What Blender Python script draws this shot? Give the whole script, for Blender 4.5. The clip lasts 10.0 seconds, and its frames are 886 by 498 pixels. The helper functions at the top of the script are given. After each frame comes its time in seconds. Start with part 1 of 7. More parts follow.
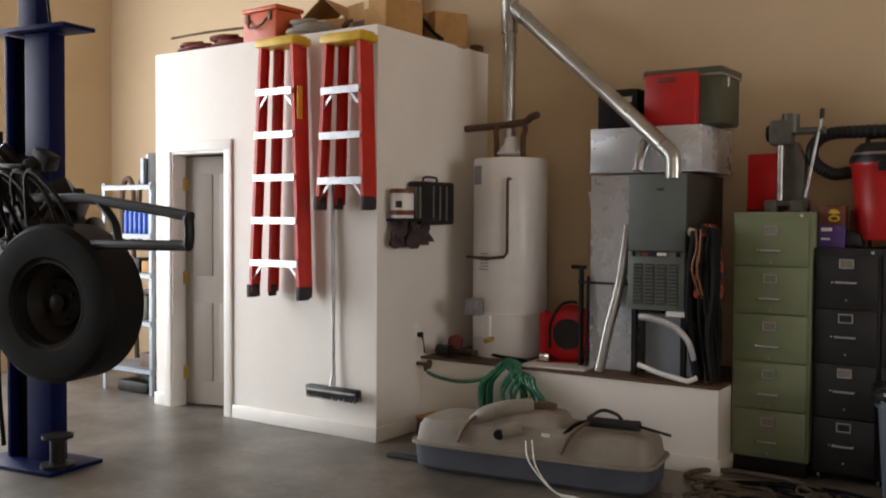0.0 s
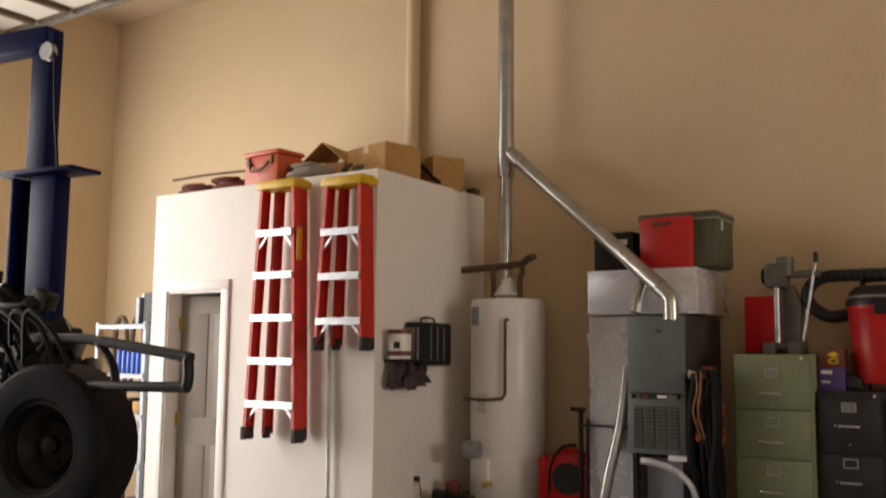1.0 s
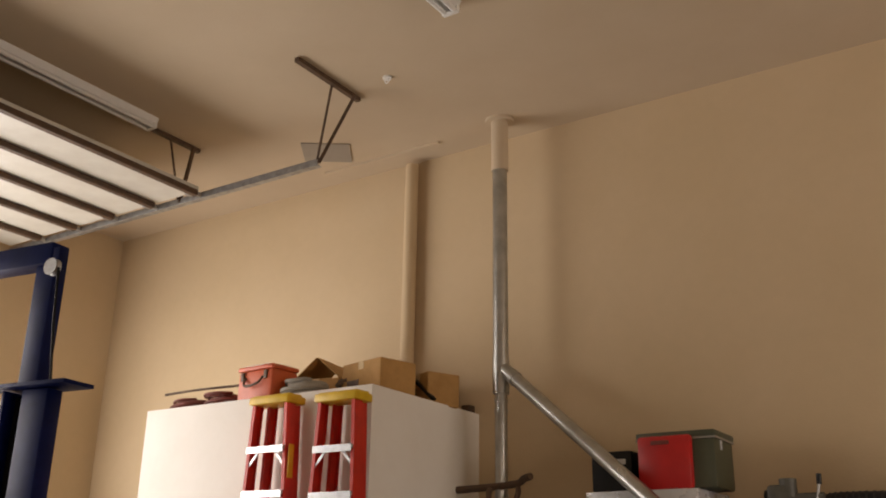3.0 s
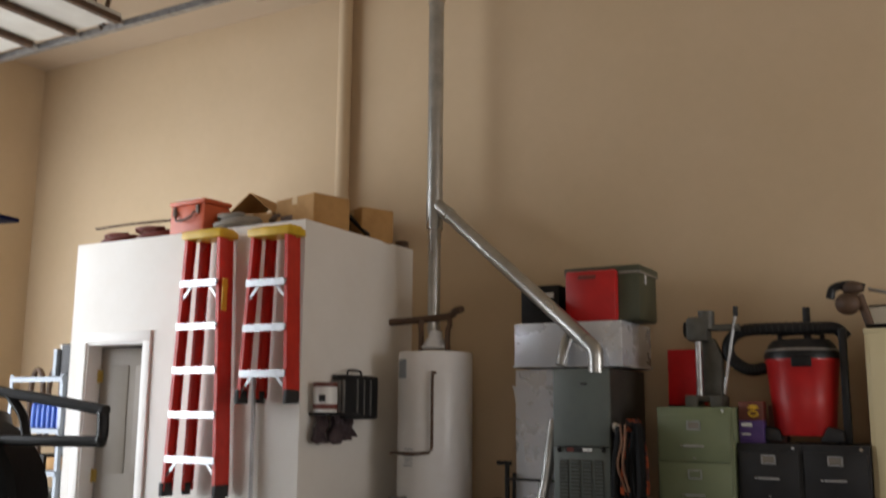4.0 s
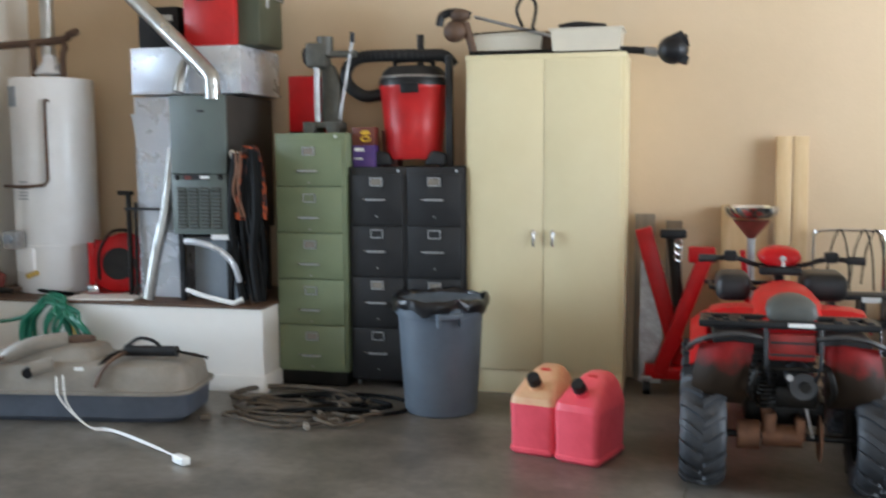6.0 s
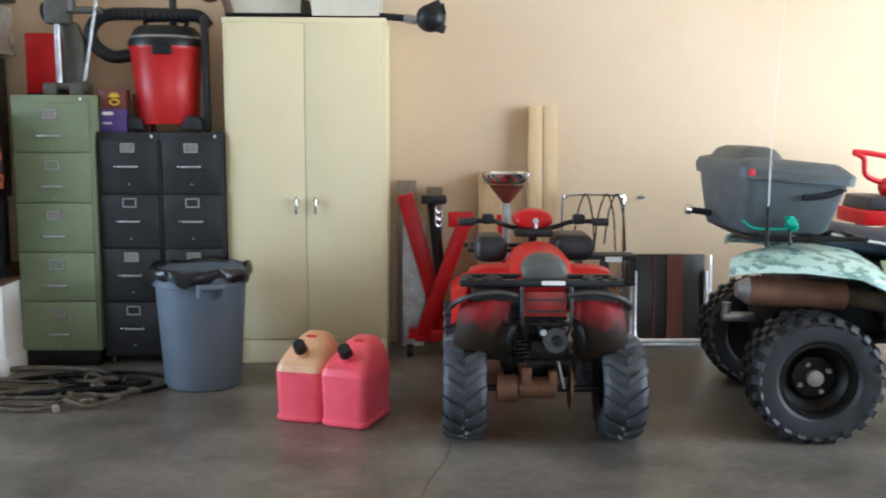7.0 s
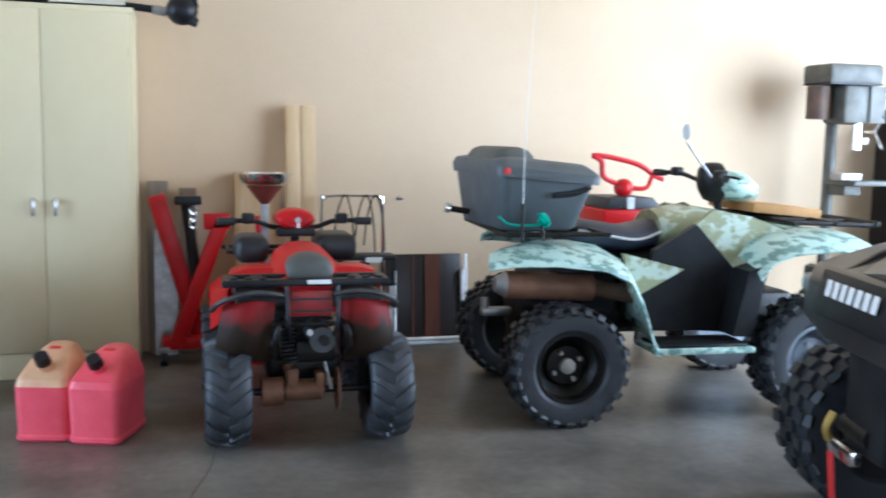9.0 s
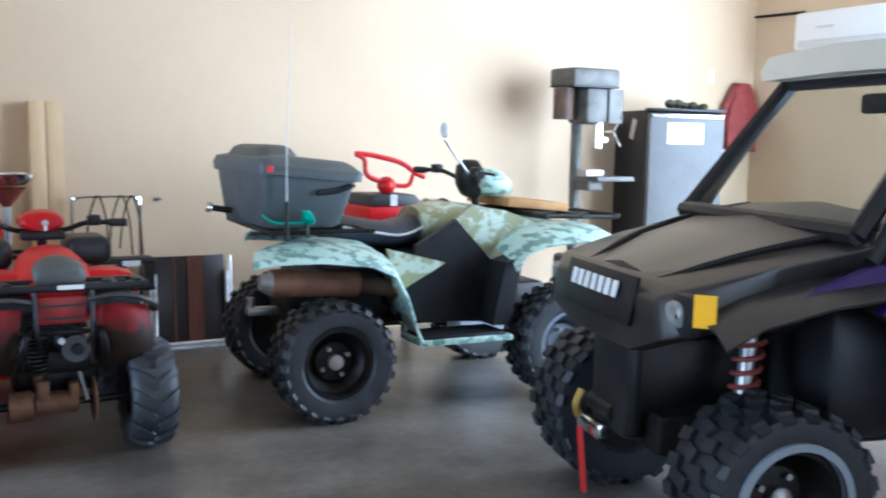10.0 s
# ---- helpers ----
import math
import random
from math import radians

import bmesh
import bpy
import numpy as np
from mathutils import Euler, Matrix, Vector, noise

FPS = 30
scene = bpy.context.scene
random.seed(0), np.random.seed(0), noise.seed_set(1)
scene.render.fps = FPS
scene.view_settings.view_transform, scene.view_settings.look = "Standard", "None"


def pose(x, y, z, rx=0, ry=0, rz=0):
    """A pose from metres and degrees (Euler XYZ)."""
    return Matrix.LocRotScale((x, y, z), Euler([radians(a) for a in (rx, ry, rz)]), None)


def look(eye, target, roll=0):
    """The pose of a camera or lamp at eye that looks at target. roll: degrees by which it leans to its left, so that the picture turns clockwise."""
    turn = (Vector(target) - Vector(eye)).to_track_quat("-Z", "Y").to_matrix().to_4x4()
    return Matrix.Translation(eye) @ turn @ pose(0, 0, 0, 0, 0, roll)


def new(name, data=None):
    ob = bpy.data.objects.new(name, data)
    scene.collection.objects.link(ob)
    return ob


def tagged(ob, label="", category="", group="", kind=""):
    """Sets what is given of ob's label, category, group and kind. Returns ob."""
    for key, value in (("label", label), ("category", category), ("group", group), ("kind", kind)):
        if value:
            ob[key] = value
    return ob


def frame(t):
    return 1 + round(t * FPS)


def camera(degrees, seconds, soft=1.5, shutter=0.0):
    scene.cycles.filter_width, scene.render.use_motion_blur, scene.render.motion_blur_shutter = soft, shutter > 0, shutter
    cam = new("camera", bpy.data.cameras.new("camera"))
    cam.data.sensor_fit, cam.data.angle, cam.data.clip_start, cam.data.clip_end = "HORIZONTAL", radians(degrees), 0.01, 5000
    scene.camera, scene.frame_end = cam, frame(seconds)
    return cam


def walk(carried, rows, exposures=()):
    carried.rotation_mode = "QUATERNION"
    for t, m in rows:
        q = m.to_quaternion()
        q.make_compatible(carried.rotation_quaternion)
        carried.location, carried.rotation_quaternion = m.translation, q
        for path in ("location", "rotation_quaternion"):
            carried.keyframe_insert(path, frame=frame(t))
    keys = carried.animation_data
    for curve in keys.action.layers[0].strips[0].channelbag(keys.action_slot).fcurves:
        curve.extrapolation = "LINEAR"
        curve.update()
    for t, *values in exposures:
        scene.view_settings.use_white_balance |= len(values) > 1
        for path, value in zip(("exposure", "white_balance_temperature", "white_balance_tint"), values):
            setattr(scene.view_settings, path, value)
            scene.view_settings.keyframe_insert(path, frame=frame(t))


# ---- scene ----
cam = camera(50.0, 10.0, soft=1.9, shutter=0.35)
PATH = [
    (0, (-0.827, -0.367, 1.494), (-1.961, 1.280, 1.430), 0.35),
    (0.5, (-0.857, -0.388, 1.501), (-1.975, 1.270, 1.551), 0.43),
    (1, (-0.875, -0.408, 1.508), (-1.984, 1.241, 1.735), 0.55),
    (1.5, (-0.885, -0.426, 1.512), (-1.979, 1.202, 1.905), 0.68),
    (2, (-0.879, -0.440, 1.514), (-1.954, 1.157, 2.057), 0.75),
    (2.2, (-0.878, -0.437, 1.513), (-1.947, 1.146, 2.104), 0.81),
    (3.3, (-0.872, -0.423, 1.506), (-1.917, 1.146, 2.175), 0.87),
    (3.5, (-0.871, -0.420, 1.505), (-1.913, 1.193, 2.066), 0.70),
    (4, (-0.849, -0.388, 1.498), (-1.830, 1.321, 1.838), 0.47),
    (4.5, (-0.790, -0.330, 1.487), (-1.729, 1.434, 1.567), 0.16),
    (5, (-0.660, -0.230, 1.477), (-1.513, 1.578, 1.405), 0.08),
    (5.5, (-0.430, -0.160, 1.458), (-1.094, 1.722, 1.329), -0.23),
    (6, (-0.280, -0.090, 1.435), (-0.744, 1.845, 1.229), -0.38),
    (6.2, (-0.281, -0.086, 1.428), (-0.644, 1.864, 1.172), -0.45),
    (7.3, (-0.289, -0.064, 1.388), (-0.208, 1.917, 1.127), 0.42),
    (7.5, (-0.290, -0.060, 1.381), (-0.208, 1.922, 1.123), 0.46),
    (8, (-0.282, -0.046, 1.374), (-0.187, 1.935, 1.118), 0.49),
    (8.5, (-0.295, -0.024, 1.357), (-0.034, 1.943, 1.108), 0.92),
    (9, (-0.351, -0.015, 1.347), (0.198, 1.893, 1.108), 1.15),
    (9.5, (-0.349, -0.016, 1.341), (0.425, 1.814, 1.110), 1.35),
    (10, (-0.346, -0.043, 1.334), (0.649, 1.677, 1.106), 1.21),
]
EXPOSURES = [(0.0, -0.46, 7600, 18), (1.0, -0.48, 8800, 22), (2.0, -0.54, 9500, 25), (3.5, -0.68, 8400, 20.5), (4.5, -0.40, 6300, 12), (5.0, 0.16, 6000, 9), (5.5, 0.66, 6000, 8), (7.5, 0.90, 5550, 7.5), (10.0, 0.76, 5100, 8)]
walk(cam, [(t, look(eye, target, roll)) for t, eye, target, roll in PATH], EXPOSURES)

# ---- daylight: sky, sun, and the two open garage doors ----
SUN_ELEVATION, SUN_ROTATION = radians(52), radians(110)
world = bpy.data.worlds.new("sky")
world.use_nodes = True
scene.world = world
sky = world.node_tree.nodes.new("ShaderNodeTexSky")
sky.sky_type, sky.sun_disc = "NISHITA", False
sky.sun_elevation, sky.sun_rotation = SUN_ELEVATION, SUN_ROTATION
background = world.node_tree.nodes["Background"]
world.node_tree.links.new(sky.outputs["Color"], background.inputs["Color"])
background.inputs["Strength"].default_value = 0.12

sun = new("sun", bpy.data.lights.new("sun", "SUN"))
sun.data.energy, sun.data.angle, sun.data.color = 3.0, radians(0.5), (1.0, 0.94, 0.85)
sun.matrix_basis = look((0, 0, 0), (-math.sin(SUN_ROTATION) * math.cos(SUN_ELEVATION), -math.cos(SUN_ROTATION) * math.cos(SUN_ELEVATION), -math.sin(SUN_ELEVATION)))


def opening_light(name, eye, target, width, height, watts, colour):
    lamp = new(name, bpy.data.lights.new(name, "AREA"))
    lamp.data.shape, lamp.data.size, lamp.data.size_y = "RECTANGLE", width, height
    lamp.data.energy, lamp.data.color = watts, colour
    lamp.matrix_basis = look(eye, target)
    return lamp


opening_light("daylight_west_door", (-9.30, 2.1, 2.1), (-3, 3.2, 1.1), 4.5, 4.0, 600, (0.76, 0.88, 1.0))
opening_light("daylight_east_door", (6.12, 2.3, 1.7), (2.0, 5.0, 1.3), 3.9, 3.2, 400, (0.86, 0.93, 1.0))
opening_light("daylight_south_door", (2.0, -5.9, 1.6), (0.8, 3, 1.2), 5.0, 3.0, 84, (0.95, 0.97, 1.0))

# ---- materials ----
def material(name, colour, rough=0.6, metal=0.0, second=None, scale=6.0, mix=0.5, fine=0.0, bump=0.0, bump_scale=60.0, coat=0.0, stretch=(1, 1, 1), spread=0.15, transmission=0.0, spec=0.5):
    """Colour broken up at two scales, with a fine relief."""
    m = bpy.data.materials.new(name)
    m.use_nodes = True
    nodes, links = m.node_tree.nodes, m.node_tree.links
    shader = nodes["Principled BSDF"]
    shader.inputs["Roughness"].default_value, shader.inputs["Metallic"].default_value = rough, metal
    shader.inputs["Coat Weight"].default_value = coat
    shader.inputs["Specular IOR Level"].default_value = spec
    shader.inputs["Transmission Weight"].default_value = transmission
    place = nodes.new("ShaderNodeTexCoord")
    turn = nodes.new("ShaderNodeMapping")
    turn.inputs["Scale"].default_value = stretch
    links.new(place.outputs["Object"], turn.inputs["Vector"])
    if second:
        large = nodes.new("ShaderNodeTexNoise")
        large.inputs["Scale"].default_value, large.inputs["Detail"].default_value, large.inputs["Roughness"].default_value = scale, 6.0, 0.6
        links.new(turn.outputs["Vector"], large.inputs["Vector"])
        ramp = nodes.new("ShaderNodeMapRange")
        ramp.inputs["From Min"].default_value, ramp.inputs["From Max"].default_value = mix - spread, mix + spread
        links.new(large.outputs["Fac"], ramp.inputs["Value"])
        blend = nodes.new("ShaderNodeMix")
        blend.data_type = "RGBA"
        blend.inputs[6].default_value, blend.inputs[7].default_value = (*colour, 1), (*second, 1)
        links.new(ramp.outputs["Result"], blend.inputs[0])
        out = blend.outputs[2]
        if fine:
            grain = nodes.new("ShaderNodeTexNoise")
            grain.inputs["Scale"].default_value, grain.inputs["Detail"].default_value = scale * 14, 3.0
            links.new(turn.outputs["Vector"], grain.inputs["Vector"])
            span = nodes.new("ShaderNodeMapRange")
            span.inputs["To Min"].default_value, span.inputs["To Max"].default_value = 1 - fine, 1 + fine
            links.new(grain.outputs["Fac"], span.inputs["Value"])
            shade = nodes.new("ShaderNodeVectorMath")
            shade.operation = "SCALE"
            links.new(out, shade.inputs[0])
            links.new(span.outputs["Result"], shade.inputs["Scale"])
            out = shade.outputs["Vector"]
        links.new(out, shader.inputs["Base Color"])
        gloss = nodes.new("ShaderNodeMapRange")
        gloss.inputs["To Min"].default_value, gloss.inputs["To Max"].default_value = max(0.05, rough - 0.08), min(1, rough + 0.1)
        links.new(large.outputs["Fac"], gloss.inputs["Value"])
        links.new(gloss.outputs["Result"], shader.inputs["Roughness"])
    else:
        shader.inputs["Base Color"].default_value = (*colour, 1)
    if bump:
        relief = nodes.new("ShaderNodeTexNoise")
        relief.inputs["Scale"].default_value, relief.inputs["Detail"].default_value = bump_scale, 4.0
        links.new(turn.outputs["Vector"], relief.inputs["Vector"])
        lift = nodes.new("ShaderNodeBump")
        lift.inputs["Strength"].default_value, lift.inputs["Distance"].default_value = bump, 0.01
        links.new(relief.outputs["Fac"], lift.inputs["Height"])
        links.new(lift.outputs["Normal"], shader.inputs["Normal"])
    return m


M = {}
M["wall"] = material("beige wall paint", (0.61, 0.46, 0.30), 0.75, second=(0.575, 0.43, 0.272), scale=0.9, fine=0.03, bump=0.12, bump_scale=45)
M["closet"] = material("white closet paint", (0.80, 0.77, 0.72), 0.7, second=(0.76, 0.72, 0.66), scale=1.3, fine=0.02, bump=0.10, bump_scale=45)
M["ceiling"] = material("ceiling paint", (0.60, 0.48, 0.35), 0.85, second=(0.56, 0.44, 0.315), scale=1.0, bump=0.1, bump_scale=50)
M["trim"] = material("white trim paint", (0.80, 0.78, 0.74), 0.45, second=(0.74, 0.71, 0.66), scale=3)
M["floor"] = material("sealed concrete", (0.190, 0.170, 0.145), 0.36, second=(0.085, 0.075, 0.062), scale=1.5, mix=0.50, spread=0.13, fine=0.35, bump=0.05, bump_scale=25, spec=0.4)
M["ladder_red"] = material("red fibreglass", (0.62, 0.035, 0.02), 0.38, second=(0.50, 0.025, 0.015), scale=9, fine=0.05)
M["aluminium"] = material("brushed aluminium", (0.55, 0.56, 0.57), 0.38, 0.85, second=(0.44, 0.45, 0.46), scale=20, bump=0.03)
M["yellow"] = material("yellow plastic cap", (0.72, 0.46, 0.03), 0.45, second=(0.60, 0.36, 0.02), scale=12)
M["rubber"] = material("black rubber", (0.012, 0.012, 0.013), 0.7, second=(0.026, 0.025, 0.024), scale=14, bump=0.15, bump_scale=90)
M["tyre"] = material("dusty tyre rubber", (0.008, 0.0084, 0.0095), 0.55, second=(0.024, 0.025, 0.028), scale=8, spread=0.22, fine=0.1, bump=0.2, bump_scale=80)
M["black_plastic"] = material("black plastic", (0.008, 0.008, 0.009), 0.42, second=(0.015, 0.015, 0.016), scale=10, bump=0.05, spec=0.3)
M["dark_metal"] = material("dark greasy metal", (0.008, 0.0075, 0.007), 0.45, 0.4, second=(0.018, 0.015, 0.012), scale=12, fine=0.2, bump=0.15, spec=0.3)
M["chrome"] = material("chrome", (0.80, 0.81, 0.83), 0.14, 1.0)
M["steel"] = material("dull steel", (0.42, 0.42, 0.42), 0.4, 0.8, second=(0.30, 0.29, 0.28), scale=15, bump=0.05)
M["zinc"] = material("galvanised sheet", (0.74, 0.77, 0.82), 0.27, 0.50, second=(0.64, 0.67, 0.72), scale=4, spread=0.2, fine=0.03, bump=0.08, bump_scale=4)
M["pipe"] = material("galvanised vent pipe", (0.50, 0.50, 0.48), 0.30, 0.85, second=(0.36, 0.36, 0.34), scale=6)
M["blue_lift"] = material("blue enamel", (0.0014, 0.007, 0.058), 0.42, second=(0.001, 0.005, 0.038), scale=5, fine=0.1, spec=0.12)
M["green_cab"] = material("sage green steel paint", (0.19, 0.225, 0.128), 0.42, second=(0.165, 0.197, 0.11), scale=4, fine=0.03)
M["dark_cab"] = material("charcoal steel paint", (0.017, 0.017, 0.0185), 0.42, second=(0.025, 0.025, 0.0265), scale=5, fine=0.05, spec=0.35)
M["cream"] = material("cream steel paint", (0.72, 0.63, 0.40), 0.36, second=(0.68, 0.585, 0.355), scale=1.6, fine=0.015)
M["enamel"] = material("white appliance enamel", (0.82, 0.82, 0.82), 0.3, second=(0.75, 0.74, 0.73), scale=3)
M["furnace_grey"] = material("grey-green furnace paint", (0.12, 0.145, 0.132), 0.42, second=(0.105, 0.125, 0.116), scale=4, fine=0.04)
# side sheet colour, also used as painted shade behind the louvres
M["furnace_dark"] = material("dark furnace side and slot shade", (0.045, 0.04, 0.034), 0.5, second=(0.035, 0.031, 0.027), scale=4)
M["panel_grey"] = material("blue-grey sheet panel", (0.27, 0.30, 0.335), 0.4, 0.3, second=(0.23, 0.26, 0.29), scale=5)
M["cardboard"] = material("brown cardboard", (0.46, 0.25, 0.088), 0.8, second=(0.36, 0.185, 0.062), scale=6, fine=0.08, bump=0.06)
M["orange"] = material("orange plastic", (0.60, 0.10, 0.03), 0.42, second=(0.50, 0.08, 0.025), scale=8)
M["red"] = material("red plastic", (0.55, 0.02, 0.02), 0.34, second=(0.46, 0.016, 0.016), scale=7)
M["red_paint"] = material("red gloss paint", (0.50, 0.006, 0.009), 0.36, second=(0.40, 0.005, 0.007), scale=8, spec=0.3)
M["can_red"] = material("faded red fuel can", (0.80, 0.095, 0.135), 0.38, second=(0.70, 0.07, 0.10), scale=7, fine=0.04)
M["can_faded"] = material("sun-bleached fuel can top", (0.68, 0.45, 0.25), 0.45, second=(0.62, 0.30, 0.18), scale=9)
M["hose_green"] = material("green hose", (0.012, 0.155, 0.085), 0.42, second=(0.01, 0.12, 0.07), scale=25)
M["hose_red"] = material("dark red hose", (0.20, 0.035, 0.025), 0.55, second=(0.14, 0.03, 0.02), scale=20)
M["cable"] = material("black cable", (0.006, 0.006, 0.006), 0.6, spec=0.12)
# darker copy of the tyre rubber, with the backlit shade in its colour
M["shaded_tyre"] = material("tyre rubber in shade tone", (0.004, 0.004, 0.004), 0.6, second=(0.008, 0.008, 0.008), scale=9, bump=0.2, bump_scale=80, spec=0.15)
M["bonnet"] = material("dusty brown-black bonnet", (0.085, 0.074, 0.061), 0.36, second=(0.11, 0.096, 0.08), scale=6, fine=0.08)
M["brown"] = material("worn brown metal", (0.115, 0.06, 0.032), 0.6, second=(0.07, 0.04, 0.025), scale=14, bump=0.1)
M["rust"] = material("rusty heat shield", (0.24, 0.115, 0.06), 0.6, 0.3, second=(0.15, 0.07, 0.04), scale=10, fine=0.15, bump=0.08)
M["tank_top"] = material("tan plastic tank", (0.29, 0.26, 0.22), 0.6, second=(0.20, 0.175, 0.145), scale=5, spread=0.2, fine=0.08, bump=0.05)
M["tank_base"] = material("slate grey tank base", (0.085, 0.098, 0.125), 0.5, second=(0.065, 0.075, 0.095), scale=6, fine=0.06)
M["can_grey"] = material("blue-grey bin plastic", (0.105, 0.13, 0.165), 0.48, second=(0.088, 0.11, 0.14), scale=6, fine=0.04, bump=0.04)
M["bag"] = material("black bin liner", (0.004, 0.004, 0.006), 0.28, bump=0.25, bump_scale=24)
M["pine"] = material("pine lumber", (0.64, 0.47, 0.27), 0.6, second=(0.52, 0.35, 0.17), scale=5, stretch=(5, 5, 0.5), spread=0.25, fine=0.08)
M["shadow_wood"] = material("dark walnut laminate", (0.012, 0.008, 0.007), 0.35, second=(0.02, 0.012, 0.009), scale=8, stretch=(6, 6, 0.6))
M["red_wood"] = material("reddish laminate", (0.11, 0.034, 0.016), 0.4, second=(0.075, 0.022, 0.011), scale=8, stretch=(6, 6, 0.6))
M["mint"] = material("pale green printed camouflage", (0.44, 0.58, 0.50), 0.38, second=(0.15, 0.25, 0.21), scale=15, mix=0.54, spread=0.03, fine=0.2, stretch=(1, 1, 1.7))
M["olive"] = material("olive printed camouflage", (0.30, 0.31, 0.17), 0.42, second=(0.50, 0.58, 0.47), scale=12, mix=0.52, spread=0.04, fine=0.2)
M["box_grey"] = material("grey moulded plastic box", (0.082, 0.095, 0.10), 0.5, second=(0.066, 0.076, 0.08), scale=7, fine=0.05, bump=0.06)
M["box_lid"] = material("dark olive-grey lid plastic", (0.085, 0.088, 0.078), 0.55, second=(0.07, 0.07, 0.062), scale=7, bump=0.06)
M["seat_blue"] = material("navy vinyl seat", (0.028, 0.035, 0.06), 0.5, second=(0.04, 0.048, 0.075), scale=12, bump=0.1)
M["hood"] = material("dusty black bodywork", (0.020, 0.018, 0.017), 0.34, second=(0.034, 0.030, 0.027), scale=5, fine=0.06)
M["purple"] = material("dark purple bodywork", (0.035, 0.012, 0.11), 0.25, second=(0.028, 0.01, 0.085), scale=5, coat=0.3)
M["amber"] = material("amber sticker", (0.9, 0.46, 0.0), 0.4)
M["lens"] = material("clear lamp lens", (0.30, 0.30, 0.28), 0.15, second=(0.16, 0.16, 0.15), scale=30)
# pale half-metallic chrome: the reflected door light is put into the base colour
M["bright_tube"] = material("pale sheen chrome tube", (0.86, 0.87, 0.88), 0.32, 0.55, second=(0.62, 0.61, 0.58), scale=18)
M["fender_red"] = material("scuffed red plastic", (0.30, 0.010, 0.008), 0.48, second=(0.20, 0.014, 0.010), scale=9, fine=0.12, bump=0.04)
M["dark_trim"] = material("scuffed dark grey plastic", (0.030, 0.031, 0.034), 0.42, second=(0.05, 0.05, 0.052), scale=10, fine=0.08)
M["tyre_grey"] = material("grey worn tyre rubber", (0.020, 0.022, 0.026), 0.55, second=(0.048, 0.051, 0.058), scale=9, spread=0.22, fine=0.12, bump=0.2, bump_scale=80)
M["grey_board"] = material("weathered grey board", (0.26, 0.21, 0.16), 0.75, second=(0.17, 0.135, 0.10), scale=6, stretch=(5, 5, 0.5), spread=0.25, fine=0.1)
M["white"] = material("white plastic", (0.78, 0.78, 0.76), 0.4)
M["off_white"] = material("off-white plastic roof", (0.66, 0.60, 0.48), 0.5, second=(0.6, 0.54, 0.43), scale=4)
M["blue"] = material("blue plastic", (0.03, 0.12, 0.5), 0.35)
M["purple_card"] = material("purple carton", (0.07, 0.035, 0.17), 0.45, second=(0.10, 0.05, 0.2), scale=20)
M["brown_card"] = material("red-brown carton", (0.16, 0.045, 0.03), 0.45, second=(0.12, 0.03, 0.02), scale=20)
M["rag"] = material("mauve grey rag", (0.12, 0.085, 0.095), 0.9, second=(0.17, 0.125, 0.13), scale=16, bump=0.3)
M["olive_green"] = material("dark olive cooler plastic", (0.055, 0.06, 0.035), 0.5, second=(0.07, 0.075, 0.045), scale=8)
M["door_grey"] = material("grey-brown painted door", (0.34, 0.295, 0.25), 0.5, second=(0.30, 0.26, 0.22), scale=2)
M["brass"] = material("brass hinge", (0.6, 0.42, 0.12), 0.35, 0.9)
M["garage_panel"] = material("white insulated door panel", (0.62, 0.60, 0.54), 0.45, second=(0.56, 0.53, 0.47), scale=4)
M["fridge"] = material("silver appliance steel", (0.17, 0.17, 0.165), 0.6, 0.0, second=(0.14, 0.14, 0.135), scale=3, spec=0.2)
M["dark_wood"] = material("dirty cords and rags", (0.12, 0.09, 0.06), 0.8, second=(0.06, 0.05, 0.04), scale=20, bump=0.2)
M["plaid"] = material("orange and black plaid cloth", (0.34, 0.055, 0.012), 0.85, second=(0.012, 0.007, 0.006), scale=16, mix=0.50, spread=0.05, bump=0.2, stretch=(1, 1, 1.6))
M["cloth_red"] = material("red nylon cloth", (0.26, 0.035, 0.028), 0.7, second=(0.18, 0.022, 0.018), scale=9, bump=0.2)
M["press_paint"] = material("chipped grey machine paint", (0.11, 0.106, 0.088), 0.5, 0.2, second=(0.07, 0.066, 0.055), scale=11, fine=0.1)
M["teal_rope"] = material("teal rope", (0.0, 0.30, 0.20), 0.7)
M["grey_tape"] = material("pale strap", (0.6, 0.6, 0.58), 0.6)
glass = material("windshield glass", (0.75, 0.78, 0.76), 0.03, transmission=1.0)
glass.node_tree.nodes["Principled BSDF"].inputs["IOR"].default_value = 1.1
M["glass"] = glass


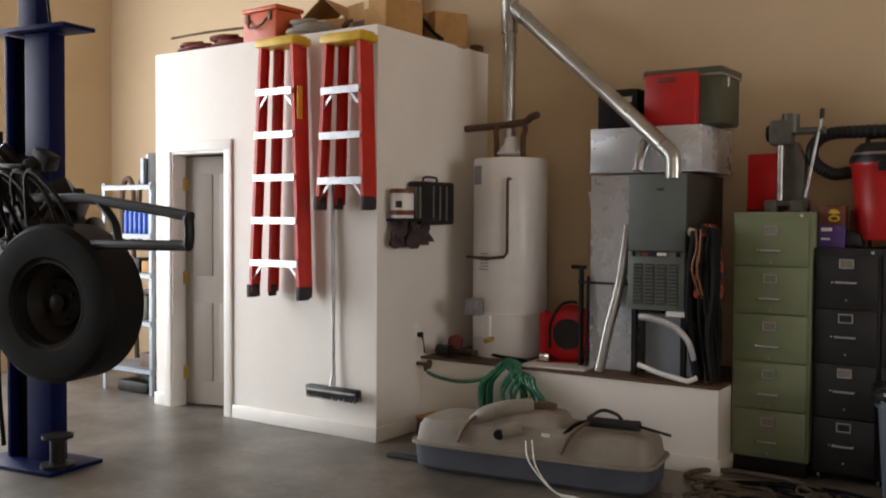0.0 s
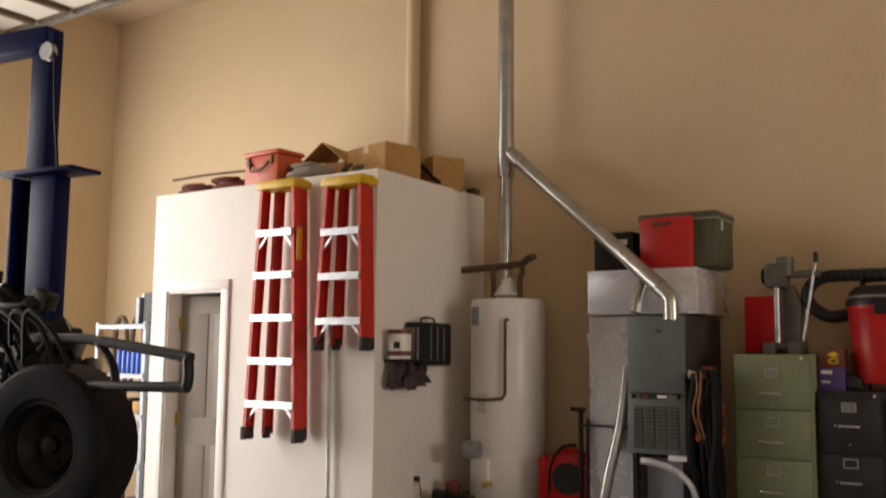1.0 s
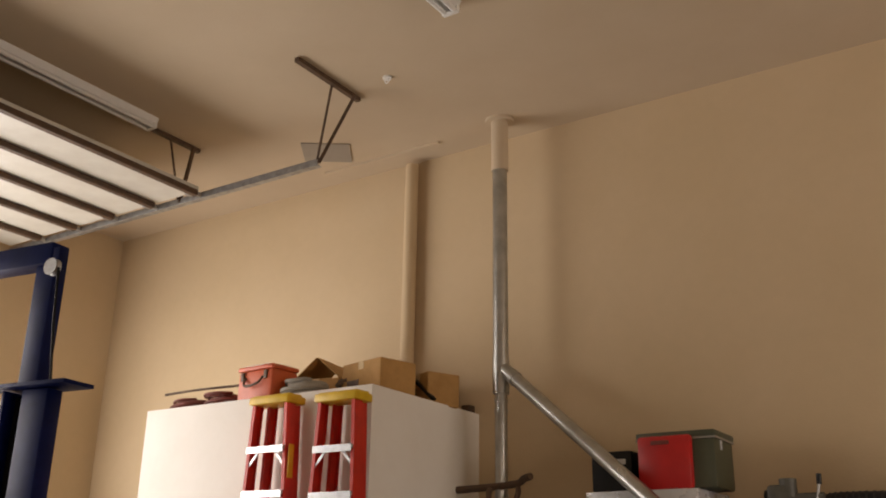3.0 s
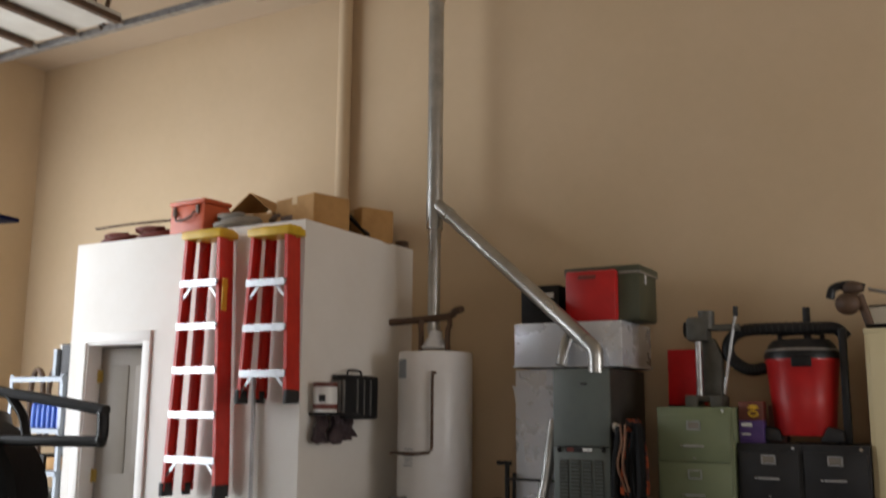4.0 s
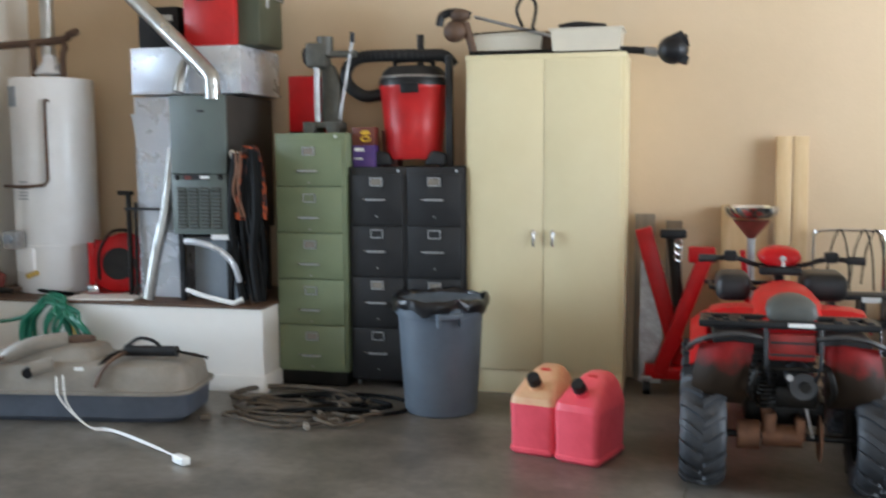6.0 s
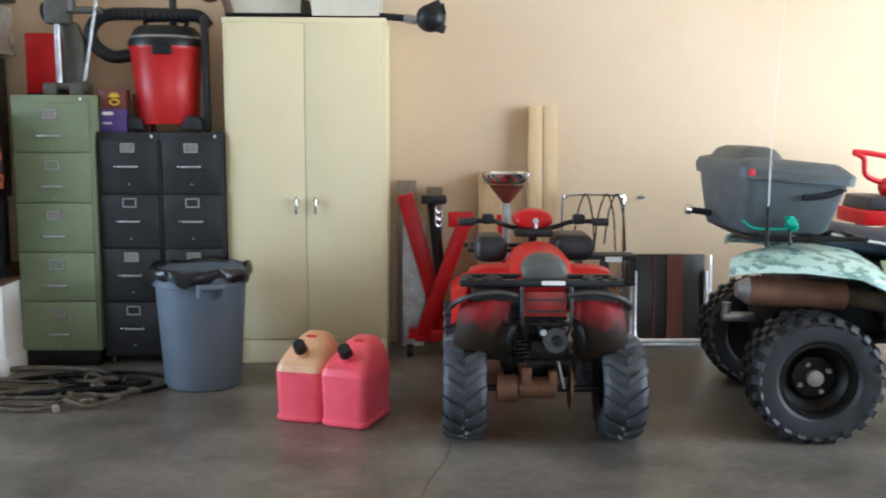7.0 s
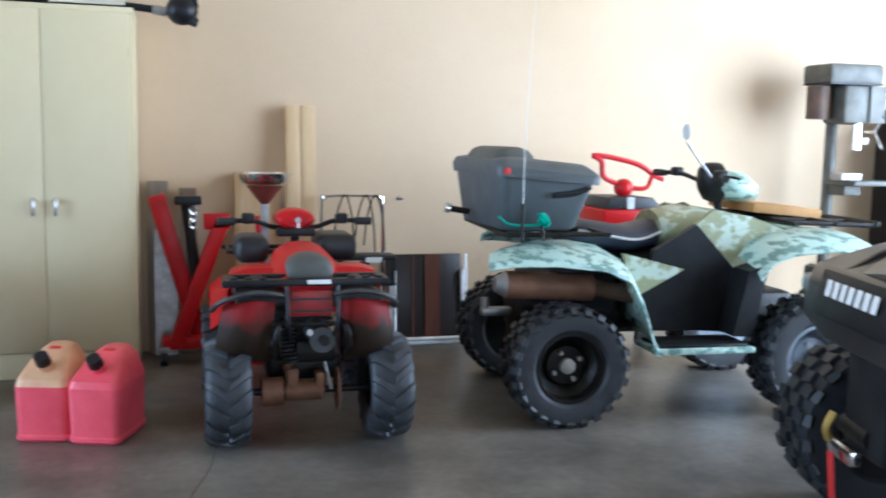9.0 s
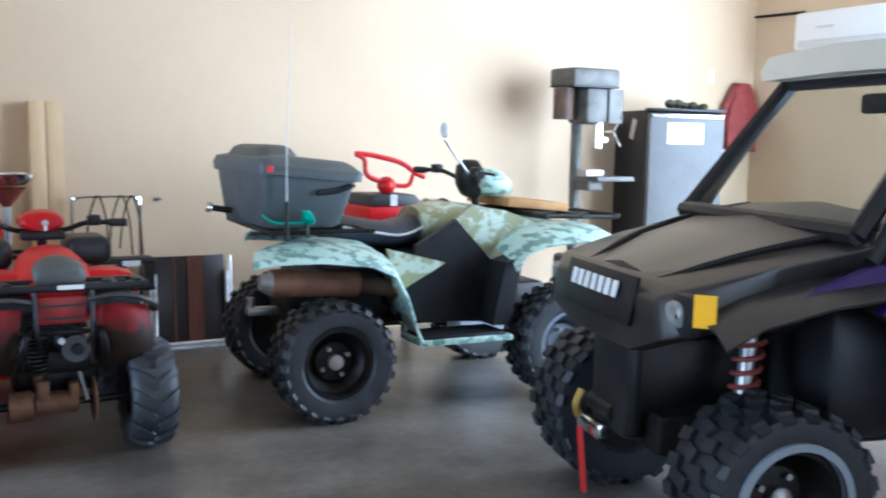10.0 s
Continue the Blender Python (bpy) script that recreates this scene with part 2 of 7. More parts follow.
def mud_splashed(name, paint, mud, low, high):
    """Red plastic with dried mud splashed up from its lower edge, its edge ragged."""
    m = material(name, paint, 0.6, spec=0.25, second=tuple(0.7 * c for c in paint), scale=9, fine=0.12, bump=0.08)
    nodes, links = m.node_tree.nodes, m.node_tree.links
    shader = nodes["Principled BSDF"]
    old = shader.inputs["Base Color"].links[0].from_socket
    place, split = nodes.new("ShaderNodeTexCoord"), nodes.new("ShaderNodeSeparateXYZ")
    links.new(place.outputs["Object"], split.inputs["Vector"])
    noise = nodes.new("ShaderNodeTexNoise")
    noise.inputs["Scale"].default_value, noise.inputs["Detail"].default_value = 16.0, 6.0
    links.new(place.outputs["Object"], noise.inputs["Vector"])
    edge = nodes.new("ShaderNodeMath")
    edge.operation, edge.inputs[1].default_value = "MULTIPLY_ADD", 0.16
    links.new(noise.outputs["Fac"], edge.inputs[0])
    links.new(split.outputs["Z"], edge.inputs[2])
    level = nodes.new("ShaderNodeMapRange")
    level.inputs["From Min"].default_value, level.inputs["From Max"].default_value = low + 0.08, high + 0.08
    links.new(edge.outputs["Value"], level.inputs["Value"])
    blend = nodes.new("ShaderNodeMix")
    blend.data_type = "RGBA"
    blend.inputs[6].default_value = (*mud, 1)
    links.new(old, blend.inputs[7])
    links.new(level.outputs["Result"], blend.inputs[0])
    links.new(blend.outputs[2], shader.inputs["Base Color"])
    return m


M["muddy_red"] = mud_splashed("mud-splashed red plastic", (0.26, 0.006, 0.006), (0.022, 0.013, 0.007), 0.525, 0.62)

# ---- building helpers ----
def box(bm, x, y, z, sx, sy, sz, turn=None, bevel=0.0, segments=2):
    """A box about its centre, with rounded edges where bevel is given."""
    made = bmesh.ops.create_cube(bm, size=1.0)["verts"]
    m = Matrix.Translation((x, y, z)) @ (turn or Matrix.Identity(4)) @ Matrix.Diagonal((sx, sy, sz, 1))
    bmesh.ops.transform(bm, matrix=m, verts=made)
    if bevel:
        edges = list({e for v in made for e in v.link_edges})
        bmesh.ops.bevel(bm, geom=edges, offset=bevel, segments=segments, affect="EDGES", profile=0.5)
    return bm


def rod(bm, a, b, r0, r1=None, seg=14, caps=True):
    """A round bar from a to b."""
    a, b = Vector(a), Vector(b)
    r1 = r0 if r1 is None else r1
    m = Matrix.Translation((a + b) / 2) @ (b - a).to_track_quat("Z", "Y").to_matrix().to_4x4()
    bmesh.ops.create_cone(bm, cap_ends=caps, cap_tris=False, segments=seg, radius1=r0, radius2=r1, depth=(b - a).length, matrix=m)
    return bm


def ball(bm, x, y, z, rx, ry=None, rz=None, u=16, v=10):
    made = bmesh.ops.create_uvsphere(bm, u_segments=u, v_segments=v, radius=1.0)["verts"]
    bmesh.ops.transform(bm, matrix=Matrix.Translation((x, y, z)) @ Matrix.Diagonal((rx, ry or rx, rz or rx, 1)), verts=made)
    return bm


def smooth_path(points, steps=6):
    """Points on a curve that runs through those given."""
    p = [Vector(q) for q in points]
    p = [2 * p[0] - p[1]] + p + [2 * p[-1] - p[-2]]
    out = []
    for i in range(1, len(p) - 2):
        for s in range(steps):
            t = s / steps
            out.append(0.5 * ((2 * p[i]) + (p[i + 1] - p[i - 1]) * t + (2 * p[i - 1] - 5 * p[i] + 4 * p[i + 1] - p[i + 2]) * t * t + (3 * p[i] - p[i - 1] - 3 * p[i + 1] + p[i + 2]) * t ** 3))
    out.append(p[-2])
    return out


def tube(bm, points, r, seg=8, curved=True, steps=6, flat=1.0, closed=False):
    """A tube along a line; r is a radius or one for each end; flat squeezes it."""
    pts = smooth_path(points, steps) if curved else [Vector(q) for q in points]
    rings, side = [], None
    n = len(pts)
    for i, q in enumerate(pts):
        ahead = (pts[min(i + 1, n - 1)] - pts[max(i - 1, 0)]).normalized()
        if side is None:
            side = ahead.orthogonal().normalized() if abs(ahead.z) > 0.95 else ahead.cross(Vector((0, 0, 1))).normalized()
        side = (side - ahead * side.dot(ahead)).normalized()
        up = ahead.cross(side)
        rad = r if not isinstance(r, (tuple, list)) else r[0] + (r[1] - r[0]) * i / (n - 1)
        rings.append([bm.verts.new(q + rad * (side * math.cos(2 * math.pi * k / seg) + flat * up * math.sin(2 * math.pi * k / seg))) for k in range(seg)])
    for a, b in zip(rings, rings[1:]):
        for k in range(seg):
            bm.faces.new((a[k], a[(k + 1) % seg], b[(k + 1) % seg], b[k]))
    bm.faces.new(rings[0][::-1])
    bm.faces.new(rings[-1])
    return bm


def lathe(bm, profile, at=(0, 0, 0), axis="Z", seg=28, turn=None, caps=True):
    """A body of revolution from (radius, height) pairs."""
    tilt = {"Z": Matrix.Identity(4), "Y": Matrix.Rotation(radians(-90), 4, "X"), "X": Matrix.Rotation(radians(90), 4, "Y")}[axis]
    m = Matrix.Translation(at) @ (turn or Matrix.Identity(4)) @ tilt
    rings = []
    for r, h in profile:
        rings.append([bm.verts.new(m @ Vector((max(r, 1e-4) * math.cos(2 * math.pi * k / seg), max(r, 1e-4) * math.sin(2 * math.pi * k / seg), h))) for k in range(seg)])
    for a, b in zip(rings, rings[1:]):
        for k in range(seg):
            bm.faces.new((a[k], a[(k + 1) % seg], b[(k + 1) % seg], b[k]))
    if caps and profile[0][0] > 1e-3:
        bm.faces.new(rings[0][::-1])
    if caps and profile[-1][0] > 1e-3:
        bm.faces.new(rings[-1])
    return bm


def prism(bm, outline, depth, m=None, bevel=0.0, segments=2):
    """An outline in x and z, pushed to depth along y."""
    m = m or Matrix.Identity(4)
    front = [bm.verts.new(m @ Vector((x, 0, z))) for x, z in outline]
    back = [bm.verts.new(m @ Vector((x, depth, z))) for x, z in outline]
    faces = [bm.faces.new(front), bm.faces.new(back[::-1])]
    n = len(outline)
    for k in range(n):
        faces.append(bm.faces.new((front[k], back[k], back[(k + 1) % n], front[(k + 1) % n])))
    if bevel:
        edges = list({e for f in faces for e in f.edges})
        bmesh.ops.bevel(bm, geom=edges, offset=bevel, segments=segments, affect="EDGES", profile=0.5)
    return bm


def loft(bm, sections, caps=True):
    """A skin over rings of points, each ring as long as the next."""
    rings = [[bm.verts.new(p) for p in ring] for ring in sections]
    n = len(rings[0])
    for a, b in zip(rings, rings[1:]):
        for k in range(n):
            bm.faces.new((a[k], a[(k + 1) % n], b[(k + 1) % n], b[k]))
    if caps:
        bm.faces.new(rings[0][::-1])
        bm.faces.new(rings[-1])
    return bm


def finish(name, bm, mat, sharp=35):
    bmesh.ops.recalc_face_normals(bm, faces=bm.faces)
    mesh = bpy.data.meshes.new(name)
    bm.to_mesh(mesh)
    bm.free()
    mesh.materials.append(M[mat] if isinstance(mat, str) else mat)
    mesh.shade_smooth()
    mesh.set_sharp_from_angle(angle=radians(sharp))
    return new(name, mesh)


def part(name, bm, mat, parent, label="", sharp=35):
    ob = finish(name, bm, mat, sharp)
    ob.parent = parent
    return tagged(ob, label) if label else ob


def solid(name, bm, mat, label, category, kind="", group="", sharp=35):
    return tagged(finish(name, bm, mat, sharp), label, category, group, kind)


def thing(name, label, category, x=0, y=0, z=0, rz=0, group="", rx=0, ry=0):
    ob = new(name)
    ob.empty_display_size = 0.1
    ob.matrix_basis = pose(x, y, z, rx, ry, rz)
    return tagged(ob, label, category, group)


def B():
    return bmesh.new()


# ---- the building ----
WALL_Y, WEST, EAST, SOUTH, TOP = 5.93, -9.42, 6.22, -6.0, 5.08
T = 0.2


def slab(name, x0, x1, y0, y1, z0, z1, mat, label, category):
    return solid(name, box(B(), (x0 + x1) / 2, (y0 + y1) / 2, (z0 + z1) / 2, x1 - x0, y1 - y0, z1 - z0), mat, label, category, "structure")


slab("floor", WEST - T, EAST + T, SOUTH - T, WALL_Y + T, -0.2, 0, "floor", "sealed grey concrete garage floor with stains", "floor")
slab("ceiling", WEST - T, EAST + T, SOUTH - T, WALL_Y + T, TOP, TOP + 0.2, "ceiling", "smooth beige painted high garage ceiling", "ceiling")
slab("wall_north", WEST - T, EAST + T, WALL_Y, WALL_Y + T, 0, TOP, "wall", "tall beige painted garage back wall", "wall")
# south wall with two open garage doors behind the walk
SD = (-7.0, -3.4, -0.6, 4.6)
slab("wall_south_west", WEST - T, SD[0], SOUTH - T, SOUTH, 0, TOP, "wall", "plain beige garage wall", "wall")
slab("wall_south_middle", SD[1], SD[2], SOUTH - T, SOUTH, 0, TOP, "wall", "plain beige garage wall", "wall")
slab("wall_south_east", SD[3], EAST + T, SOUTH - T, SOUTH, 0, TOP, "wall", "plain beige garage wall", "wall")
for k in (0, 2):
    slab("wall_south_header", SD[k], SD[k + 1], SOUTH - T, SOUTH, 3.2, TOP, "wall", "beige wall above an open garage door", "wall")
# west wall with the open garage door
WD0, WD1, WDH = -1.6, 4.45, 4.35
slab("wall_west", WEST - T, WEST, WD1, WALL_Y, 0, TOP, "wall", "beige wall beside the open garage door", "wall")
slab("wall_west_south", WEST - T, WEST, SOUTH, WD0, 0, TOP, "wall", "beige wall beside the open garage door", "wall")
slab("wall_west_header", WEST - T, WEST, WD0, WD1, WDH, TOP, "wall", "beige wall above the open garage door", "wall")
# east wall with its open garage door
ED0, ED1, EDH = 0.2, 4.3, 3.4
slab("wall_east", EAST, EAST + T, ED1, WALL_Y, 0, TOP, "wall", "beige wall beside the open garage door", "wall")
slab("wall_east_south", EAST, EAST + T, SOUTH, ED0, 0, TOP, "wall", "beige wall beside the open garage door", "wall")
slab("wall_east_header", EAST, EAST + T, ED0, ED1, EDH, TOP, "wall", "beige wall above the open garage door", "wall")
# saw-cut joint and a hairline crack in the floor
solid("floor_joint", tube(B(), [(-0.19, 3.95, 0.0005), (-0.22, 3.75, 0.0005), (-0.30, 3.45, 0.0005), (-0.33, 3.1, 0.0005), (-0.40, 2.7, 0.0005)], 0.0022, seg=5), "dark_wood", "dark hairline crack in the concrete floor", "crack", "structure")
# ground outside
slab("ground", -200, 200, -200, 200, -0.5, -0.21, "floor", "pale concrete yard outside the garage", "ground")
# closet built into the corner
CX0, CX1, CY, CZ = -6.99, -4.75, 4.56, 2.77
DX0, DX1, DH = -6.80, -6.19, 2.0
slab("closet_wall_left", CX0, DX0, CY, CY + 0.12, 0, CZ, "closet", "white painted closet front wall", "wall")
slab("closet_wall_right", DX1, CX1, CY, CY + 0.12, 0, CZ, "closet", "white painted closet front wall", "wall")
slab("closet_wall_header", DX0, DX1, CY, CY + 0.12, DH, CZ, "closet", "white painted closet wall over the door", "wall")
slab("closet_wall_side", CX1 - 0.12, CX1, CY + 0.12, WALL_Y, 0, CZ, "closet", "painted closet side wall", "wall")
slab("closet_wall_west", CX0, CX0 + 0.12, CY + 0.12, WALL_Y, 0, CZ, "closet", "painted closet side wall", "wall")
slab("closet_roof", CX0 + 0.12, CX1 - 0.12, CY + 0.12, WALL_Y, CZ - 0.15, CZ - 0.01, "closet", "flat white closet roof used as a shelf", "roof")
# low platform under the heater and the furnace
PX, PY, PZ = -2.62, 5.07, 0.505
slab("platform", CX1, PX, PY, WALL_Y, 0, PZ, "closet", "low white painted platform along the wall", "platform")

# ---- closet: door, trim, skirting ----
def casing(name, x, z, sx, sz):
    return solid(name, box(B(), x, CY - 0.011, z, sx, 0.018, sz, bevel=0.004), "trim", "white painted moulded door casing", "trim", "structure")


casing("trim_door_left", DX0 - 0.035, DH / 2, 0.075, DH)
casing("trim_door_right", DX1 + 0.035, DH / 2, 0.075, DH)
casing("trim_door_head", (DX0 + DX1) / 2, DH + 0.036, DX1 - DX0 + 0.145, 0.072)
for side, x in (("left", DX0 + 0.009), ("right", DX1 - 0.009)):
    solid("trim_jamb_" + side, box(B(), x, CY + 0.06, (DH - 0.02) / 2, 0.018, 0.13, DH - 0.02), "trim", "white door jamb lining", "trim", "structure")
solid("trim_jamb_head", box(B(), (DX0 + DX1) / 2, CY + 0.06, DH - 0.01, DX1 - DX0, 0.13, 0.018), "trim", "white door jamb lining", "trim", "structure")
door = thing("door_1", "grey-brown panelled closet door standing ajar inwards", "door", DX0 + 0.03, CY + 0.115, 0.012, 14)
door["kind"] = "structure"
bm = box(B(), 0.28, 0.018, 0.98, 0.56, 0.036, 1.95, bevel=0.003)
for cz, h in ((0.5, 0.62), (1.42, 0.8)):
    for cx in (0.16, 0.40):
        box(bm, cx, -0.002, cz, 0.18, 0.012, h, bevel=0.006)
part("door_leaf", bm, "door_grey", door)
for z in (0.25, 1.0, 1.74):
    part("hinge", rod(box(B(), 0.0, -0.004, z, 0.05, 0.006, 0.09), (-0.012, -0.008, z - 0.05), (-0.012, -0.008, z + 0.05), 0.008), "brass", door, "brass butt hinge")
for nm, x0, x1 in (("left", CX0 - 0.012, DX0 - 0.072), ("right", DX1 + 0.072, CX1 + 0.012)):
    bm = box(B(), (x0 + x1) / 2, CY - 0.008, 0.05, x1 - x0, 0.013, 0.10, bevel=0.004)
    solid("baseboard_closet_" + nm, bm, "trim", "white painted skirting board", "baseboard", "structure")
solid("baseboard_side", box(B(), CX1 + 0.007, (CY + PY) / 2, 0.05, 0.013, PY - CY - 0.01, 0.10, bevel=0.004), "trim", "white painted skirting board", "baseboard", "structure")
solid("baseboard_platform", box(B(), (CX1 + PX) / 2, PY - 0.008, 0.05, PX - CX1 + 0.02, 0.014, 0.10, bevel=0.004), "trim", "white painted skirting board", "baseboard", "structure")
solid("baseboard_platform_end", box(B(), PX + 0.008, (PY + WALL_Y) / 2, 0.05, 0.014, WALL_Y - PY, 0.10, bevel=0.004), "trim", "white painted skirting board", "baseboard", "structure")
solid("trim_platform_top", box(B(), (CX1 + PX) / 2, (PY + WALL_Y) / 2 - 0.006, PZ + 0.008, PX - CX1 + 0.012, WALL_Y - PY + 0.012, 0.016, bevel=0.004), "brown", "dusty worn board top of the platform", "platform top", "structure")
PT = PZ + 0.016


# ---- stepladders hung on the closet ----
def stepladder(x, top_z, bottom_z, half_top, half_bottom, steps, label):
    """Hung by its cap, closed, treads to the room."""
    h = top_z - bottom_z
    ob = thing("stepladder", label, "ladder", x, CY - 0.02, bottom_z, group="stepladders on the closet wall")

    def rail(sx, y0, y1, narrow):
        a, b = Vector((sx * half_bottom * narrow, y0, 0)), Vector((sx * half_top * narrow, y1, h - 0.05))
        bm = B()
        w, d, t = 0.022, 0.085, 0.006
        ring = []
        for p in (a, b):
            ring.append([p + Vector(q) for q in ((-w * sx, -d / 2, 0), (w * sx * 0.2, -d / 2, 0), (w * sx * 0.2, d / 2, 0), (-w * sx, d / 2, 0), (-w * sx, d / 2 - t, 0), (w * sx * 0.2 - t * sx, d / 2 - t, 0), (w * sx * 0.2 - t * sx, -d / 2 + t, 0), (-w * sx, -d / 2 + t, 0))])
        return loft(bm, ring)

    for sx in (-1, 1):
        part("front_rail", rail(sx, -0.17, -0.15, 1.0), "ladder_red", ob, "red fibreglass channel rail")
        part("rear_rail", rail(sx, -0.05, -0.05, 0.72), "ladder_red", ob, "red fibreglass channel rail")
        part("foot", box(B(), sx * half_bottom, -0.17, 0.01, 0.036, 0.10, 0.09, bevel=0.006), "rubber", ob, "black rubber foot")
        part("rear_foot", box(B(), sx * half_bottom * 0.72, -0.05, 0.01, 0.03, 0.06, 0.08, bevel=0.006), "rubber", ob, "black rubber foot")
    bm = box(B(), 0, -0.12, h - 0.03, half_top * 2 + 0.05, 0.19, 0.055, bevel=0.012)
    box(bm, 0, -0.12, h + 0.0, half_top * 2 + 0.03, 0.13, 0.02, bevel=0.006)
    part("cap", bm, "yellow", ob, "yellow moulded top cap")
    for k in range(steps):
        z = h - 0.36 - 0.293 * k
        half = half_bottom + (half_top - half_bottom) * z / h
        bm = box(B(), 0, -0.165, z, half * 2 - 0.008, 0.09, 0.024, bevel=0.003)
        box(bm, 0, -0.214, z - 0.008, half * 2 - 0.01, 0.006, 0.046)
        part("tread", bm, "aluminium", ob, "ribbed aluminium tread")
        if k in (0, steps - 1):
            for sx in (-1, 1):
                part("brace", box(B(), sx * (half - 0.055), -0.19, z - 0.065, 0.018, 0.004, 0.15, turn=Matrix.Rotation(radians(-42 * sx), 4, "Y")), "aluminium", ob)
    if steps > 3:
        part("sticker", box(B(), half_top + 0.045, -0.165, h - 0.45, 0.004, 0.05, 0.22), "yellow", ob, "yellow warning sticker")
    return ob


stepladder(-5.47, 2.72, 0.97, 0.155, 0.235, 5, "tall red fibreglass stepladder hung on the white closet wall")
stepladder(-4.88, 2.69, 1.58, 0.15, 0.20, 3, "short red fibreglass stepladder hung on the white closet wall")

# ---- push broom under the short ladder ----
ob = thing("push_broom", "black push broom hung head down on the closet wall", "broom", -5.09, CY - 0.06, 0.0)
part("handle", rod(B(), (0.0, 0.02, 0.38), (-0.03, 0.035, 1.75), 0.013), "steel", ob, "grey round broom handle")
bm = box(B(), 0.02, -0.01, 0.325, 0.46, 0.06, 0.05, bevel=0.014)
part("head_block", bm, "black_plastic", ob, "black head block")
part("head_strip", box(B(), 0.02, -0.043, 0.322, 0.44, 0.008, 0.012), "steel", ob, "grey strip")
bm = B()
for i in range(60):
    for j in range(3):
        x = -0.20 + i * 0.0075
        rod(bm, (x, -0.03 + j * 0.02, 0.325), (x + random.uniform(-0.01, 0.01), -0.04 + j * 0.03, 0.262 + random.uniform(0, 0.008)), 0.0045, 0.003, seg=5)
part("bristles", bm, "rubber", ob, "stiff black bristles")
part("socket", rod(B(), (0.0, 0.0, 0.33), (0.0, 0.018, 0.42), 0.024, 0.017), "steel", ob)

# ---- box, can and rags on the closet's side wall ----
ob = thing("wall_organizer", "black plastic case mounted on the closet side wall", "case", CX1, 5.03, 1.45)
part("body", box(B(), 0.07, 0.05, 0.15, 0.13, 0.40, 0.30, bevel=0.02), "black_plastic", ob)
for k in range(4):
    part("rib", box(B(), 0.075, -0.154, 0.15, 0.014 if k % 2 else 0.02, 0.012, 0.22, turn=Matrix.Translation((0.03 * (k - 1.5), 0, 0))), "steel", ob, "pale ribbed edge")
for k in range(3):
    part("divider", box(B(), 0.138, -0.02 + 0.08 * k, 0.15, 0.012, 0.008, 0.24), "steel", ob)
part("handle", tube(B(), [(0.07, -0.05, 0.30), (0.07, -0.03, 0.33), (0.07, 0.1, 0.33), (0.07, 0.12, 0.30)], 0.008), "black_plastic", ob)
solid("wall_shelf", box(B(), CX1 + 0.09, 4.83, 1.485, 0.17, 0.36, 0.02, bevel=0.003), "black_plastic", "small black shelf on the closet side wall", "shelf")
ob = thing("paint_can", "white hand-cleaner tub with printed label", "can", CX1 + 0.10, 4.70, 1.496)
part("body", lathe(B(), [(0.075, 0), (0.078, 0.005), (0.078, 0.16), (0.076, 0.165)]), "white", ob)
part("lid", lathe(B(), [(0.082, 0.165), (0.082, 0.188), (0.076, 0.194)]), "brown_card", ob, "brown rimmed lid")
part("label_band", lathe(B(), [(0.0786, 0.02), (0.0792, 0.022), (0.0792, 0.05), (0.0786, 0.052)]), "hose_red", ob, "dark red label band")
part("label_mark", box(B(), 0.03, -0.074, 0.09, 0.05, 0.012, 0.045, bevel=0.004), "dark_cab", ob, "dark printed label mark")


def rag(x, y, z, w, h, seed):
    rng = random.Random(seed)
    bm = B()
    rows, cols = 9, 9
    grid = []
    for i in range(rows):
        line = []
        for j in range(cols):
            u, v = j / (cols - 1) - 0.5, i / (rows - 1)
            line.append(bm.verts.new((x + 0.035 + 0.03 * math.sin(u * 16 + v * 3 + seed) + rng.uniform(-0.006, 0.006), y + u * w * (0.6 + 0.5 * v) + 0.01 * math.sin(v * 7), z - v * h * (1 - 0.35 * abs(u + rng.uniform(-0.2, 0.2))))))
        grid.append(line)
    for i in range(rows - 1):
        for j in range(cols - 1):
            bm.faces.new((grid[i][j], grid[i][j + 1], grid[i + 1][j + 1], grid[i + 1][j]))
    bmesh.ops.solidify(bm, geom=list(bm.faces), thickness=0.006)
    return solid("rag", bm, "rag", "crumpled mauve-grey shop rag hanging from the shelf", "rag", group="rags", sharp=80)


rag(CX1 + 0.03, 4.70, 1.48, 0.16, 0.20, 1)
rag(CX1 + 0.05, 4.85, 1.475, 0.17, 0.20, 2)
rag(CX1 + 0.04, 4.98, 1.475, 0.15, 0.17, 3)

ob = thing("power_outlet", "white wall outlet with a black plug", "outlet", CX1, 5.02, 0.70)
part("plate", box(B(), 0.004, 0, 0, 0.008, 0.075, 0.12, bevel=0.003), "white", ob)
part("plug", box(B(), 0.025, 0, -0.02, 0.04, 0.03, 0.035, bevel=0.006), "black_plastic", ob, "black plug")
part("cord", tube(B(), [(0.04, 0, -0.03), (0.055, 0.0, -0.08), (0.04, 0.03, -0.15)], 0.005), "cable", ob)
ob = thing("hose_bib", "brass garden tap on the closet side wall", "tap", CX1, 5.02, 0.475)
part("body", rod(rod(B(), (0, 0, 0), (0.09, 0, 0), 0.014), (0.06, 0, 0), (0.075, 0, -0.05), 0.012), "brown", ob)
part("wheel_handle", lathe(B(), [(0.006, 0), (0.034, 0.002), (0.036, 0.008), (0.03, 0.012), (0.006, 0.012)], at=(0.095, 0, 0.0), axis="X", seg=14), "brown", ob)

# ---- things on the closet roof ----
RT = CZ - 0.01


